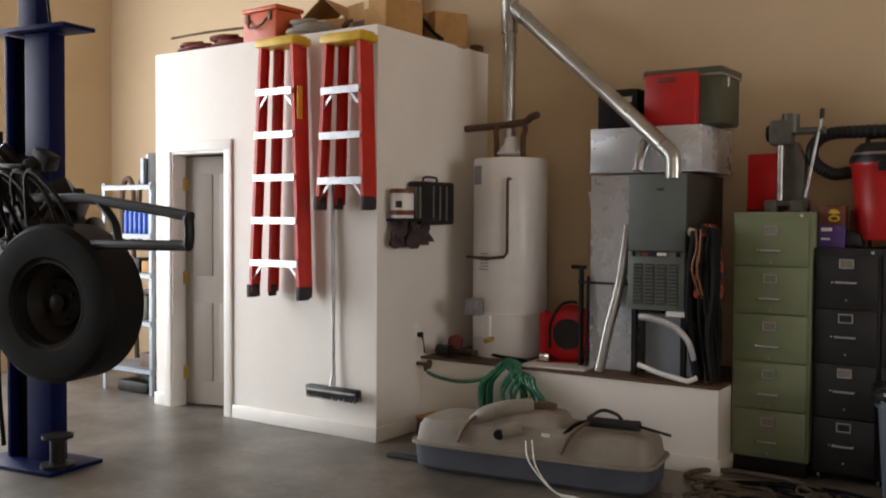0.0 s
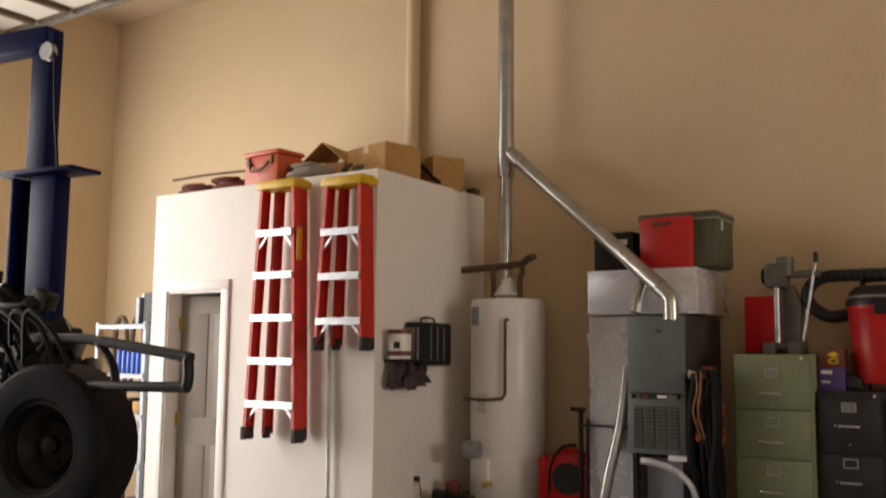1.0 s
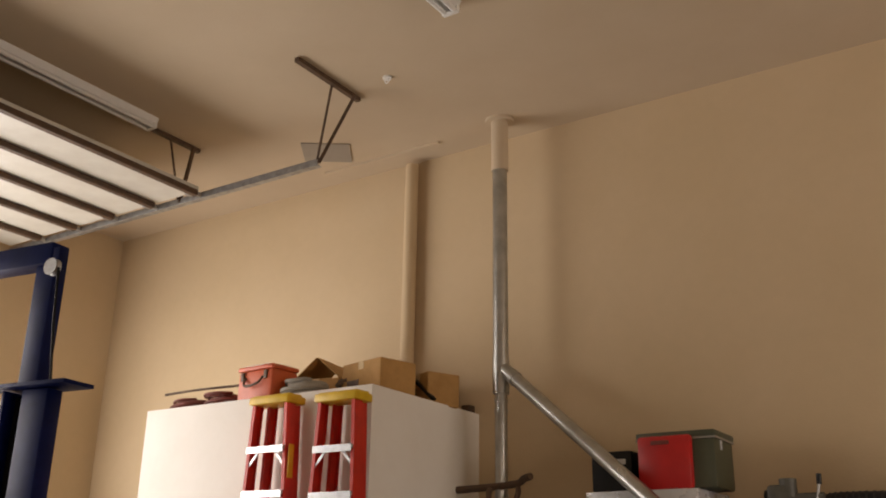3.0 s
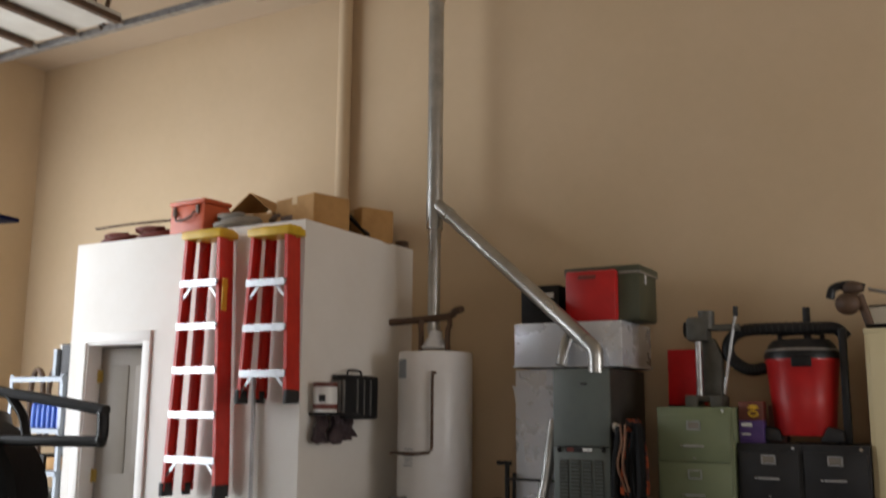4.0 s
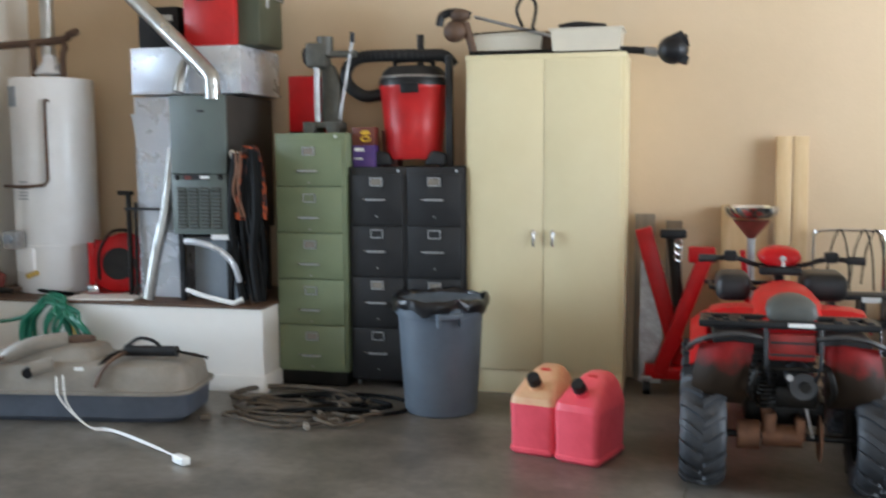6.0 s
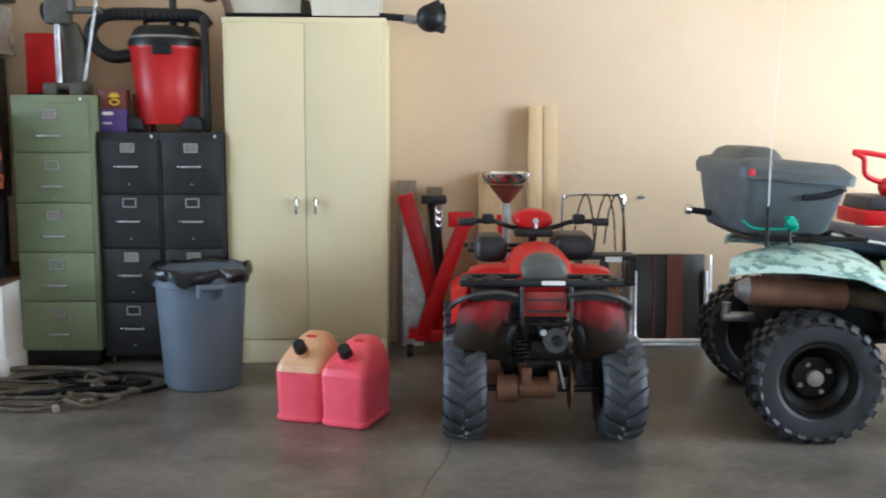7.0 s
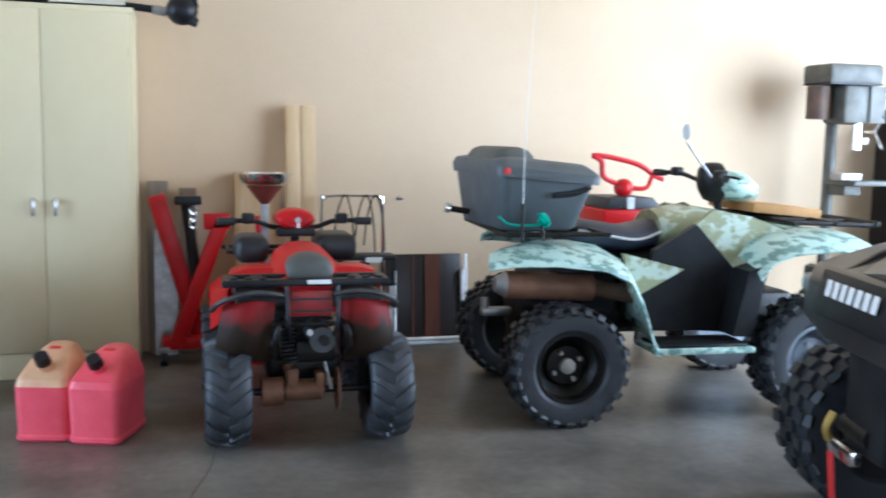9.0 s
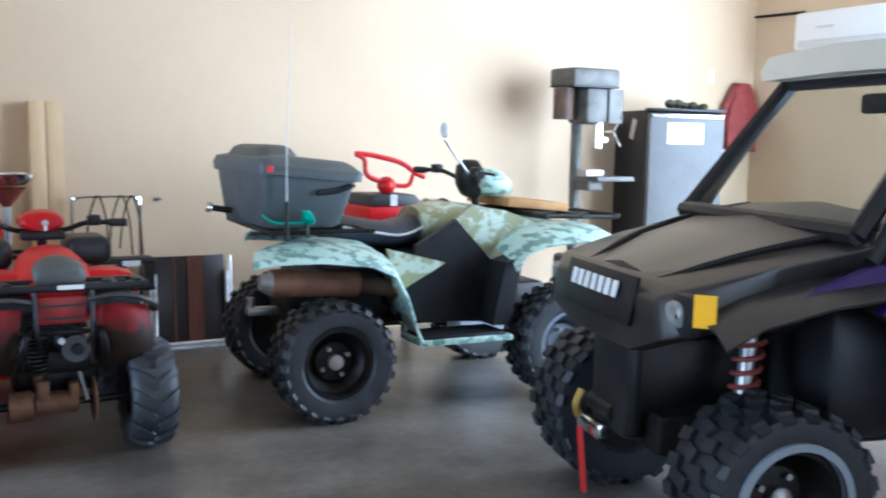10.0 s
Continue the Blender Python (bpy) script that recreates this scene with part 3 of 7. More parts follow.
def coil(name, x, y, z, r, thick, turns, mat, label, category, squash=1.0):
    bm, pts = B(), []
    rng = random.Random(int(x * 100))
    for k in range(turns * 14):
        a = k * 2 * math.pi / 14
        rr = r * (0.78 + 0.22 * math.sin(k * 0.37)) + rng.uniform(-0.012, 0.012)
        pts.append((x + rr * math.cos(a), y + squash * rr * math.sin(a), z + thick + 2 * thick * (k / 14) * 0.55 + rng.uniform(0, thick * 0.5)))
    tube(bm, pts, thick, seg=7, steps=2)
    return solid(name, bm, mat, label, category)


coil("air_hose", -6.76, CY + 0.24, RT, 0.18, 0.012, 7, "hose_red", "coiled dark red air hose on the closet roof", "hose", 0.8)
coil("air_hose", -6.38, CY + 0.24, RT, 0.18, 0.012, 8, "hose_red", "coiled dark red air hose on the closet roof", "hose", 0.8)
coil("cable_coil", -5.58, CY + 0.26, RT, 0.17, 0.017, 7, "tank_top", "coiled grey-tan cable on the closet roof", "cable")
coil("cable_coil", -5.40, CY + 0.62, RT, 0.13, 0.017, 10, "brown", "coiled brown cable on the closet roof", "cable")
solid("pry_bar", tube(B(), [(-6.92, CY + 0.1, RT + 0.15), (-6.6, CY + 0.15, RT + 0.17), (-6.2, CY + 0.22, RT + 0.18)], 0.01), "brown", "thin dark rod lying over the hoses", "rod")

ob = thing("toolbox", "orange plastic toolbox with a dark handle", "toolbox", -5.93, CY + 0.22, RT, -4)
ob.matrix_basis = ob.matrix_basis @ Matrix.Diagonal((0.8, 1, 1.12, 1))
bm = B()
prism(bm, [(-0.23, 0.0), (0.23, 0.0), (0.24, 0.22), (-0.22, 0.22)], 0.26, pose(0, -0.13, 0), bevel=0.02)
part("body", bm, "orange", ob)
part("lid", box(B(), 0.01, 0, 0.235, 0.48, 0.275, 0.03, bevel=0.01), "orange", ob)
part("handle", tube(B(), [(-0.11, -0.135, 0.17), (-0.10, -0.16, 0.12), (0.0, -0.165, 0.11), (0.10, -0.16, 0.13), (0.12, -0.135, 0.17)], 0.009), "brown", ob, "dark curved handle")
for x in (-0.15, 0.16):
    part("latch", box(B(), x, -0.138, 0.18, 0.04, 0.014, 0.06, bevel=0.004), "brown", ob, "dark latch")
part("paper", box(B(), -0.02, 0.0, 0.257, 0.34, 0.2, 0.008), "white", ob, "papers lying on the lid")


def carton(x, y, z, w, d, h, rz, label, flaps=False, mat="cardboard"):
    ob = thing("cardboard_box", label, "box", x, y, z, rz, group="boxes on the closet roof")
    part("carton_body", box(B(), 0, 0, h / 2, w, d, h, bevel=0.006, segments=1), mat, ob)
    part("tape", box(B(), 0, -d / 2 - 0.001, h * 0.9, 0.06, 0.003, h * 0.2), "pine", ob, "pale packing tape")
    part("tape_top", box(B(), 0, 0, h + 0.001, 0.06, d * 0.98, 0.003), "pine", ob, "pale packing tape")
    part("print", box(B(), -w * 0.2, -d / 2 - 0.0015, h * 0.45, w * 0.3, 0.003, h * 0.22), "brown", ob, "faded print block")
    if flaps:
        for s in (-1, 1):
            part("flap", box(B(), s * w * 0.26, 0, h + w * 0.20, w * 0.64, d, 0.006, turn=Matrix.Rotation(radians(40 * s), 4, "Y")), mat, ob)
    return ob


carton(-5.86, CY + 0.85, RT, 0.42, 0.4, 0.27, 10, "open cardboard box with raised flaps", True)
carton(-5.16, CY + 0.60, RT, 0.46, 0.34, 0.30, -14, "stained brown cardboard box full of parts")
carton(-4.90, CY + 0.95, RT, 0.29, 0.28, 0.25, -24, "small plain cardboard box")
carton(-5.02, CY + 1.18, RT, 0.22, 0.2, 0.24, 5, "small dark brown cardboard box", mat="brown_card")
solid("metal_bracket", box(box(B(), -4.93, CY + 0.78, RT + 0.17, 0.022, 0.05, 0.40, turn=Matrix.Rotation(radians(-48), 4, "Y")), -4.86, CY + 0.74, RT + 0.014, 0.05, 0.2, 0.028), "dark_metal", "black angled bracket leaning on a box", "bracket")
solid("small_block", box(B(), -4.79, CY + 1.27, RT + 0.03, 0.07, 0.09, 0.07, bevel=0.006), "brown", "small dark block on the closet roof", "block")

# ---- painted vent chase and ceiling fittings ----
solid("wall_vent_pipe", rod(B(), (-5.41, WALL_Y - 0.07, RT - 0.02), (-5.41, WALL_Y - 0.07, 5.03), 0.058, seg=20), "wall", "beige painted vent pipe on the wall", "pipe", "structure")
solid("ceiling_batten", box(B(), -5.62, 5.66, TOP - 0.012, 1.25, 0.03, 0.022), "ceiling", "thin pale strip on the ceiling", "trim", "structure")

# ---- open sectional garage door under the ceiling ----
TZ, TY = 4.6, 4.60
ob = thing("garage_door", "white sectional garage door raised on its tracks", "garage door", -9.4, 0, TZ)
for k in range(5):
    x0 = 0.12 + 0.53 * k
    part("door_section", box(B(), x0 + 0.255, (TY - 0.06 + WD0) / 2, 0.0, 0.505, TY - 0.06 - WD0, 0.045, bevel=0.006, segments=1), "garage_panel", ob, "white insulated door section")
    part("stiffener", box(B(), x0 + 0.50, (TY - 0.06 + WD0) / 2, -0.045, 0.055, TY - 0.10 - WD0, 0.05, bevel=0.004, segments=1), "brown", ob, "dark steel strut")
    bm = box(B(), x0 + 0.47, TY - 0.10, -0.04, 0.10, 0.06, 0.04, bevel=0.006)
    rod(bm, (x0 + 0.47, TY - 0.1, -0.03), (x0 + 0.47, TY - 0.01, -0.03), 0.022)
    part("roller", bm, "steel", ob, "steel roller hinge")
for nm, y in (("near", WD0 - 0.02), ("far", TY)):
    bm = box(B(), -7.4, y, TZ - 0.03, 4.0, 0.012, 0.055)
    box(bm, -7.4, y + 0.02, TZ - 0.055, 4.0, 0.05, 0.006)
    solid("door_track", bm, "steel", "galvanised overhead door track", "track", group="door tracks")


def track_hanger(x, xc):
    ob = thing("track_hanger", "dark steel angle hanger from the ceiling to the door track", "bracket", x, TY, 0, group="track hangers")
    part("ceiling_angle", box(B(), xc - x - 0.04, -0.27, TOP - 0.018, 0.04, 0.72, 0.034), "brown", ob)
    part("drop_strut", tube(B(), [(xc - x, 0, TOP - 0.02), (0, 0, TZ - 0.04)], 0.018, curved=False, seg=4), "brown", ob)
    part("diagonal_strut", tube(B(), [(xc - x - 0.05, -0.22, TOP - 0.02), (0.0, -0.02, TZ - 0.02)], 0.010, curved=False), "brown", ob)


track_hanger(-6.95, -6.84)
track_hanger(-5.39, -5.06)
solid("drywall_patch", box(B(), -5.95, 5.32, TOP - 0.006, 0.42, 0.36, 0.01, turn=Matrix.Rotation(radians(35), 4, "Z")), "door_grey", "square tan plate on the ceiling", "plate", "structure")


def strip_light(x, y, length):
    ob = thing("strip_light", "unlit white twin-tube fluorescent strip light on the ceiling", "lamp", x, y, TOP, group="ceiling strip lights")
    part("housing", prism(B(), [(-0.075, 0.0), (0.075, 0.0), (0.045, -0.055), (-0.045, -0.055)], length, pose(0, -length / 2, 0), bevel=0.006), "white", ob)
    for dx in (-0.038, 0.038):
        part("lamp_tube", rod(B(), (dx, -length / 2 + 0.04, -0.075), (dx, length / 2 - 0.04, -0.075), 0.017), "white", ob, "white glass tube")
    for dy in (-1, 1):
        part("end_cap", box(B(), 0, dy * (length / 2 - 0.02), -0.065, 0.12, 0.035, 0.05, bevel=0.006), "white", ob, "white lamp holder")


strip_light(-6.78, 3.15, 1.9)
strip_light(-3.79, 3.06, 1.9)
ob = thing("ceiling_hook", "small white hook in the ceiling", "hook", -4.72, 4.55, TOP)
part("plate", lathe(B(), [(0.035, -0.012), (0.035, 0.0)], seg=16), "white", ob)
part("ring", tube(B(), [(0.02 * math.cos(a), 0, -0.03 + 0.02 * math.sin(a)) for a in np.linspace(0, 6.28, 11)], 0.004, seg=6), "white", ob)

# ---- two-post lift ----
ob = thing("vehicle_lift", "dark blue two-post vehicle lift column", "vehicle lift", -6.10, 2.98, 0, 8)
bm = box(B(), 0.06, 0, 1.30, 0.21, 0.12, 2.56, bevel=0.008)
part("column_face", bm, "blue_lift", ob)
bm = box(B(), -0.19, 0.0, 1.30, 0.03, 0.14, 2.56, bevel=0.006)
part("column_flange", bm, "blue_lift", ob)
part("column_back", box(B(), -0.11, 0.07, 1.30, 0.20, 0.02, 2.56), "dark_metal", ob, "dark inside of the column")
part("lifting_chain", box(B(), -0.16, 0.04, 1.30, 0.05, 0.05, 2.5), "dark_metal", ob)
part("top_plate", box(B(), 0.02, 0.0, 2.60, 0.66, 0.24, 0.025, bevel=0.003), "blue_lift", ob)
part("extension", box(B(), -0.03, 0.0, 3.02, 0.16, 0.10, 0.84, bevel=0.008), "blue_lift", ob)
part("crossbeam", box(B(), -0.55, -0.02, 3.44, 1.2, 0.14, 0.14, bevel=0.01), "blue_lift", ob)
part("pulley", lathe(B(), [(0.02, -0.02), (0.055, -0.02), (0.045, 0), (0.055, 0.02), (0.02, 0.02)], at=(0.09, -0.10, 3.33), axis="Y", seg=18), "steel", ob)
part("pulley_bracket", box(B(), 0.07, -0.05, 3.40, 0.08, 0.06, 0.14, bevel=0.006), "blue_lift", ob)
part("steel_cable", tube(B(), [(0.145, -0.10, 3.32), (0.17, -0.10, 3.0), (0.20, -0.08, 2.62)], 0.008), "cable", ob)
part("base_plate", box(B(), 0.02, -0.04, 0.012, 0.66, 0.40, 0.024, bevel=0.004), "blue_lift", ob)
bm = lathe(B(), [(0.10, 0.0), (0.10, 0.02), (0.045, 0.03), (0.045, 0.16), (0.09, 0.17), (0.09, 0.19)], at=(0.26, -0.10, 0.024), seg=18)
part("lift_pad", bm, "dark_metal", ob, "dark round lifting pad")
part("hydraulic_hose", tube(B(), [(-0.2, -0.10, 0.1), (-0.19, -0.14, 0.5), (-0.2, -0.13, 1.0), (-0.18, -0.12, 2.0)], 0.014), "cable", ob)


# ---- tyres and wheels ----
def tyre_mesh(radius, width, rim, lugs=22, lug_h=0.014, style="block"):
    """A tyre about the x axis, its centre at 0."""
    bm, w = B(), width / 2
    profile = [(rim, -w * 0.78), (rim + 0.02, -w * 0.95), (radius * 0.80, -w), (radius * 0.93, -w * 0.95), (radius - lug_h, -w * 0.74), (radius - lug_h, 0), (radius - lug_h, w * 0.74), (radius * 0.93, w * 0.95), (radius * 0.80, w), (rim + 0.02, w * 0.95), (rim, w * 0.78)]
    if style == "chevron":
        crown = lambda u: (radius - lug_h) * (1 - 0.03 * u * u - 0.10 * u ** 6)
        profile = profile[:3] + [(crown(abs(u)), u * w) for u in (-0.98, -0.9, -0.75, -0.5, -0.25, 0, 0.25, 0.5, 0.75, 0.9, 0.98)] + profile[-3:]
    lathe(bm, profile, axis="X", seg=44, caps=False)
    if style == "chevron":
        # curved bars that sweep back from the crown over the shoulder
        for k in range(lugs):
            for s in (-1, 1):
                a0, half = 2 * math.pi * (k + (0.5 if s > 0 else 0.0)) / lugs, 0.40 * math.pi / lugs
                rings = []
                for u in (0.03, 0.25, 0.5, 0.75, 0.92, 1.02):
                    a, r = a0 - 0.30 * u, crown(u)
                    rings.append([bm.verts.new((s * u * w, rr * math.sin(a + da), rr * math.cos(a + da))) for da, rr in ((-half, r - 0.004), (-half * 0.75, r + lug_h), (half * 0.75, r + lug_h), (half, r - 0.004))])
                for p, q in zip(rings, rings[1:]):
                    for j in range(4):
                        bm.faces.new((p[j], p[(j + 1) % 4], q[(j + 1) % 4], q[j]))
                bm.faces.new(rings[0])
                bm.faces.new(rings[-1][::-1])
        return bm
    for k in range(lugs):
        a = 2 * math.pi * k / lugs
        for row, (cx, tilt) in enumerate(((-0.52, 28), (0.52, -28)) if style == "chevron" else ((-0.66, 8), (-0.2, -10), (0.26, 10), (0.7, -8))):
            aa = a + (math.pi / lugs if row % 2 else 0)
            length = w * 1.02 if style == "chevron" else w * 0.40
            m = Matrix.Rotation(aa, 4, "X") @ Matrix.Translation((cx * w, 0, radius - lug_h * 0.7)) @ Matrix.Rotation(radians(tilt), 4, "Z")
            sy = radius * math.pi / lugs * (0.55 if style == "chevron" else 0.95)
            made = bmesh.ops.create_cube(bm, size=1.0)["verts"]
            bmesh.ops.transform(bm, matrix=m @ Matrix.Diagonal((length, sy, lug_h * 1.8, 1)), verts=made)
        for sx in (-1, 1):
            m = Matrix.Rotation(a + (0 if sx < 0 else math.pi / lugs), 4, "X") @ Matrix.Translation((sx * w * 0.9, 0, radius * 0.925)) @ Matrix.Rotation(radians(sx * 40), 4, "Y")
            made = bmesh.ops.create_cube(bm, size=1.0)["verts"]
            bmesh.ops.transform(bm, matrix=m @ Matrix.Diagonal((w * 0.28, radius * math.pi / lugs * 0.9, radius * 0.07, 1)), verts=made)
    return bm


def wheel(parent, x, y, z, radius, width, rim, mat_rim, side, rz=0, lugs=22, style="block", hub="steel", name="wheel", lug_h=0.016):
    """side: +1 or -1, the way its outer face looks along its own x."""
    w = B()
    lathe(w, [(rim + 0.006, -width * 0.42), (rim + 0.004, width * 0.42), (rim - 0.012, width * 0.42), (rim - 0.02, width * 0.2), (rim * 0.62, width * 0.02), (rim * 0.55, width * 0.10), (rim * 0.3, width * 0.12), (0.0, width * 0.12)], axis="X", seg=36)
    if side < 0:
        bmesh.ops.scale(w, vec=(-1, 1, 1), verts=w.verts)
    rimob = part("rim", w, mat_rim, None)
    holder = part(name, tyre_mesh(radius, width, rim, lugs, lug_h, style), "tyre", parent, "black knobbly tyre on a steel rim")
    holder.matrix_basis = pose(x, y, z, 0, 0, rz)
    rimob.parent = holder
    cap = lathe(B(), [(rim * 0.22, 0), (rim * 0.22, 0.03), (rim * 0.12, 0.04), (0, 0.042)], at=(0, 0, 0), axis="X", seg=14)
    bmesh.ops.transform(cap, matrix=Matrix.Diagonal((side, 1, 1, 1)) @ Matrix.Translation((width * 0.12, 0, 0)), verts=cap.verts)
    part("hub_cap", cap, hub, holder, "pale hub cap")
    for k in range(4):
        a = math.pi / 4 + k * math.pi / 2 + 0.3
        nut = rod(B(), (0, 0, 0), (0.02, 0, 0), 0.011, seg=8)
        bmesh.ops.transform(nut, matrix=Matrix.Diagonal((side, 1, 1, 1)) @ Matrix.Translation((width * 0.12, rim * 0.42 * math.cos(a), rim * 0.42 * math.sin(a))), verts=nut.verts)
        part("lug_nut", nut, hub, holder)
    return holder


# ---- stripped off-road vehicle up on the lift ----
ob = thing("off_road_vehicle", "stripped black off-road vehicle raised on the lift", "vehicle", -5.22, 2.55, 0)
wheel(ob, 0.0, 0.02, 1.05, 0.41, 0.30, 0.22, "dark_metal", -1, 104, 0, hub="dark_metal", lug_h=0.004)
# the lifted vehicle's tyre gets its shade from a near-black colour
for child in ob.children:
    child.data.materials[0] = M["shaded_tyre"]
bar = [(-1.6, -0.1, 1.59), (-0.3, -0.05, 1.59), (0.0, -0.02, 1.585), (0.25, 0.0, 1.58), (0.86, 0.05, 1.505), (0.91, 0.05, 1.48), (0.91, 0.05, 1.37), (0.85, 0.05, 1.36), (0.3, 0.0, 1.355), (-1.6, -0.1, 1.34)]
part("bumper_tube", tube(B(), bar, 0.026, seg=10, steps=5), "black_plastic", ob, "bent black bumper tube")
part("bumper_upright", tube(B(), [(0.30, 0.0, 1.58), (0.40, 0.02, 1.47), (0.44, 0.02, 1.36)], 0.022, curved=True), "black_plastic", ob)
part("bumper_upright", tube(B(), [(-0.05, -0.03, 1.58), (-0.15, -0.03, 1.48), (-0.22, -0.03, 1.36)], 0.02, curved=True), "black_plastic", ob)
part("chassis_rail", box(B(), -0.75, 0.10, 1.32, 1.7, 0.08, 0.14, bevel=0.01), "dark_metal", ob)
part("axle", rod(B(), (-0.15, 0.15, 1.02), (-0.9, 0.9, 1.02), 0.06), "dark_metal", ob)
part("differential", ball(B(), -0.55, 0.12, 1.0, 0.2, 0.17, 0.17), "dark_metal", ob)
for x, z in ((-0.28, 1.17), (-0.55, 1.15)):
    bm = B()
    tube(bm, [(x + 0.035 * math.cos(k * 0.9), -0.12 + 0.035 * math.sin(k * 0.9), z - 0.12 + 0.006 * k) for k in range(60)], 0.008, seg=6, curved=False)
    part("spring", bm, "dark_metal", ob)
    part("shock_absorber", rod(B(), (x, -0.12, z - 0.16), (x, -0.12, z + 0.26), 0.018), "dark_metal", ob, "grey shock absorber")
rng = random.Random(4)
for k in range(26):
    x, y, z = rng.uniform(-0.95, -0.18), rng.uniform(-0.05, 0.35), rng.uniform(1.42, 1.86 - 0.1 * rng.random())
    if k % 3:
        part("engine_housing", box(B(), x, y, z, rng.uniform(0.06, 0.2), rng.uniform(0.06, 0.2), rng.uniform(0.05, 0.16), turn=Euler((rng.random(), rng.random(), rng.random())).to_matrix().to_4x4(), bevel=0.01), "dark_metal", ob, "dark greasy engine casting")
    else:
        part("engine_cylinder", rod(B(), (x, y, z), (x + rng.uniform(-0.2, 0.2), y - 0.1, z + rng.uniform(-0.1, 0.12)), rng.uniform(0.02, 0.06)), "dark_metal", ob, "dark greasy round engine part")
for k in range(7):
    x = -0.9 + 0.12 * k
    part("engine_hose", tube(B(), [(x, -0.08, 1.45 + 0.05 * (k % 3)), (x + 0.1, -0.14, 1.72), (x + 0.28, -0.1, 1.60 + 0.04 * (k % 2)), (x + 0.3, 0, 1.4)], 0.012, seg=6), "cable", ob, "black hose")
part("skid_plate", box(B(), -0.75, 0.0, 0.98, 0.85, 0.5, 0.03, turn=Matrix.Rotation(radians(8), 4, "Y"), bevel=0.01), "steel", ob, "dull grey skid plate")

# ---- steel shelf beyond the closet ----
ob = thing("shelving_unit", "grey slotted steel shelving unit beside the closet", "shelf", -7.60, 5.02, 0)
for x in (-0.31, 0.31):
    for y in (-0.28, 0.28):
        bm = box(B(), x, y, 0.89, 0.036, 0.003, 1.78)
        box(bm, x - 0.017 * (1 if x < 0 else -1), y + 0.015 * (1 if y < 0 else -1), 0.89, 0.003, 0.034, 1.78)
        part("post", bm, "panel_grey", ob)
for z in (0.22, 0.62, 1.02, 1.35, 1.76):
    bm = box(B(), 0, 0, z, 0.64, 0.58, 0.006)
    box(bm, 0, -0.288, z - 0.018, 0.64, 0.004, 0.044)
    part("shelf_board", bm, "panel_grey", ob)
for k in range(6):
    part_x = -7.72 + 0.062 * k
    bt = thing("blue_bottle", "blue plastic oil bottle on the steel shelf", "bottle", part_x + 0.06, 4.80, 1.353, group="blue bottles")
    part("body", lathe(B(), [(0.028, 0), (0.03, 0.01), (0.03, 0.17), (0.012, 0.21), (0.012, 0.23)], seg=12), "blue", bt)
    part("bottle_cap", lathe(B(), [(0.014, 0.23), (0.014, 0.25)], seg=10), "white", bt, "white cap")
jug = thing("white_jug", "white plastic jug on top of the shelf", "jug", -7.52, 4.92, 1.763)
part("body", lathe(B(), [(0.06, 0), (0.065, 0.02), (0.065, 0.16), (0.03, 0.22), (0.025, 0.24)], seg=16), "white", jug)
part("cap", lathe(B(), [(0.028, 0.24), (0.028, 0.262)], seg=12), "white", jug)
solid("speaker_box", box(B(), -7.30, 4.88, 1.763 + 0.13, 0.15, 0.2, 0.26, bevel=0.01), "black_plastic", "black upright case on top of the shelf", "case")
solid("grey_case", box(B(), -7.42, 4.86, 1.763 + 0.11, 0.04, 0.2, 0.22, bevel=0.004), "panel_grey", "thin grey case on top of the shelf", "case")
for k, (x, z, w, h, mt) in enumerate(((-7.6, 1.022, 0.2, 0.12, "dark_metal"), (-7.4, 1.022, 0.14, 0.1, "cardboard"), (-7.55, 0.622, 0.3, 0.2, "olive_green"), (-7.4, 0.222, 0.2, 0.12, "brown"), (-7.7, 0.622, 0.14, 0.24, "white"))):
    solid("storage_box", box(B(), x, 4.92, z + h / 2, w, 0.26, h, bevel=0.008), mt, "small worn box stored on the steel shelf", "box", group="boxes on the shelf")
ob = thing("machine_vise", "black machine part on the floor under the shelf", "machine part", -7.55, 4.85, 0.0)
part("base", box(B(), 0, 0, 0.05, 0.4, 0.2, 0.1, bevel=0.02), "dark_metal", ob)
part("arm", box(B(), 0.1, 0, 0.13, 0.3, 0.08, 0.06, turn=Matrix.Rotation(radians(20), 4, "Y"), bevel=0.01), "dark_metal", ob)
bk = thing("white_bucket", "white plastic bucket on the floor", "bucket", -8.75, 4.62, 0)
part("body", lathe(B(), [(0.13, 0), (0.15, 0.36), (0.16, 0.37), (0.145, 0.37), (0.13, 0.05)], seg=20), "white", bk)
part("bail", tube(B(), [(-0.155, 0, 0.33), (-0.1, -0.1, 0.28), (0.1, -0.1, 0.28), (0.155, 0, 0.33)], 0.004), "steel", bk)
for x in (-8.2, -8.45):
    solid("hanging_strap", tube(B(), [(x - 0.08, 5.4, 1.2), (x - 0.08, 5.4, 1.72), (x, 5.4, 1.86), (x + 0.08, 5.4, 1.72), (x + 0.08, 5.4, 1.2), (x + 0.07, 5.45, 0.0)], 0.025), "brown", "brown looped strap standing against the wall", "strap")

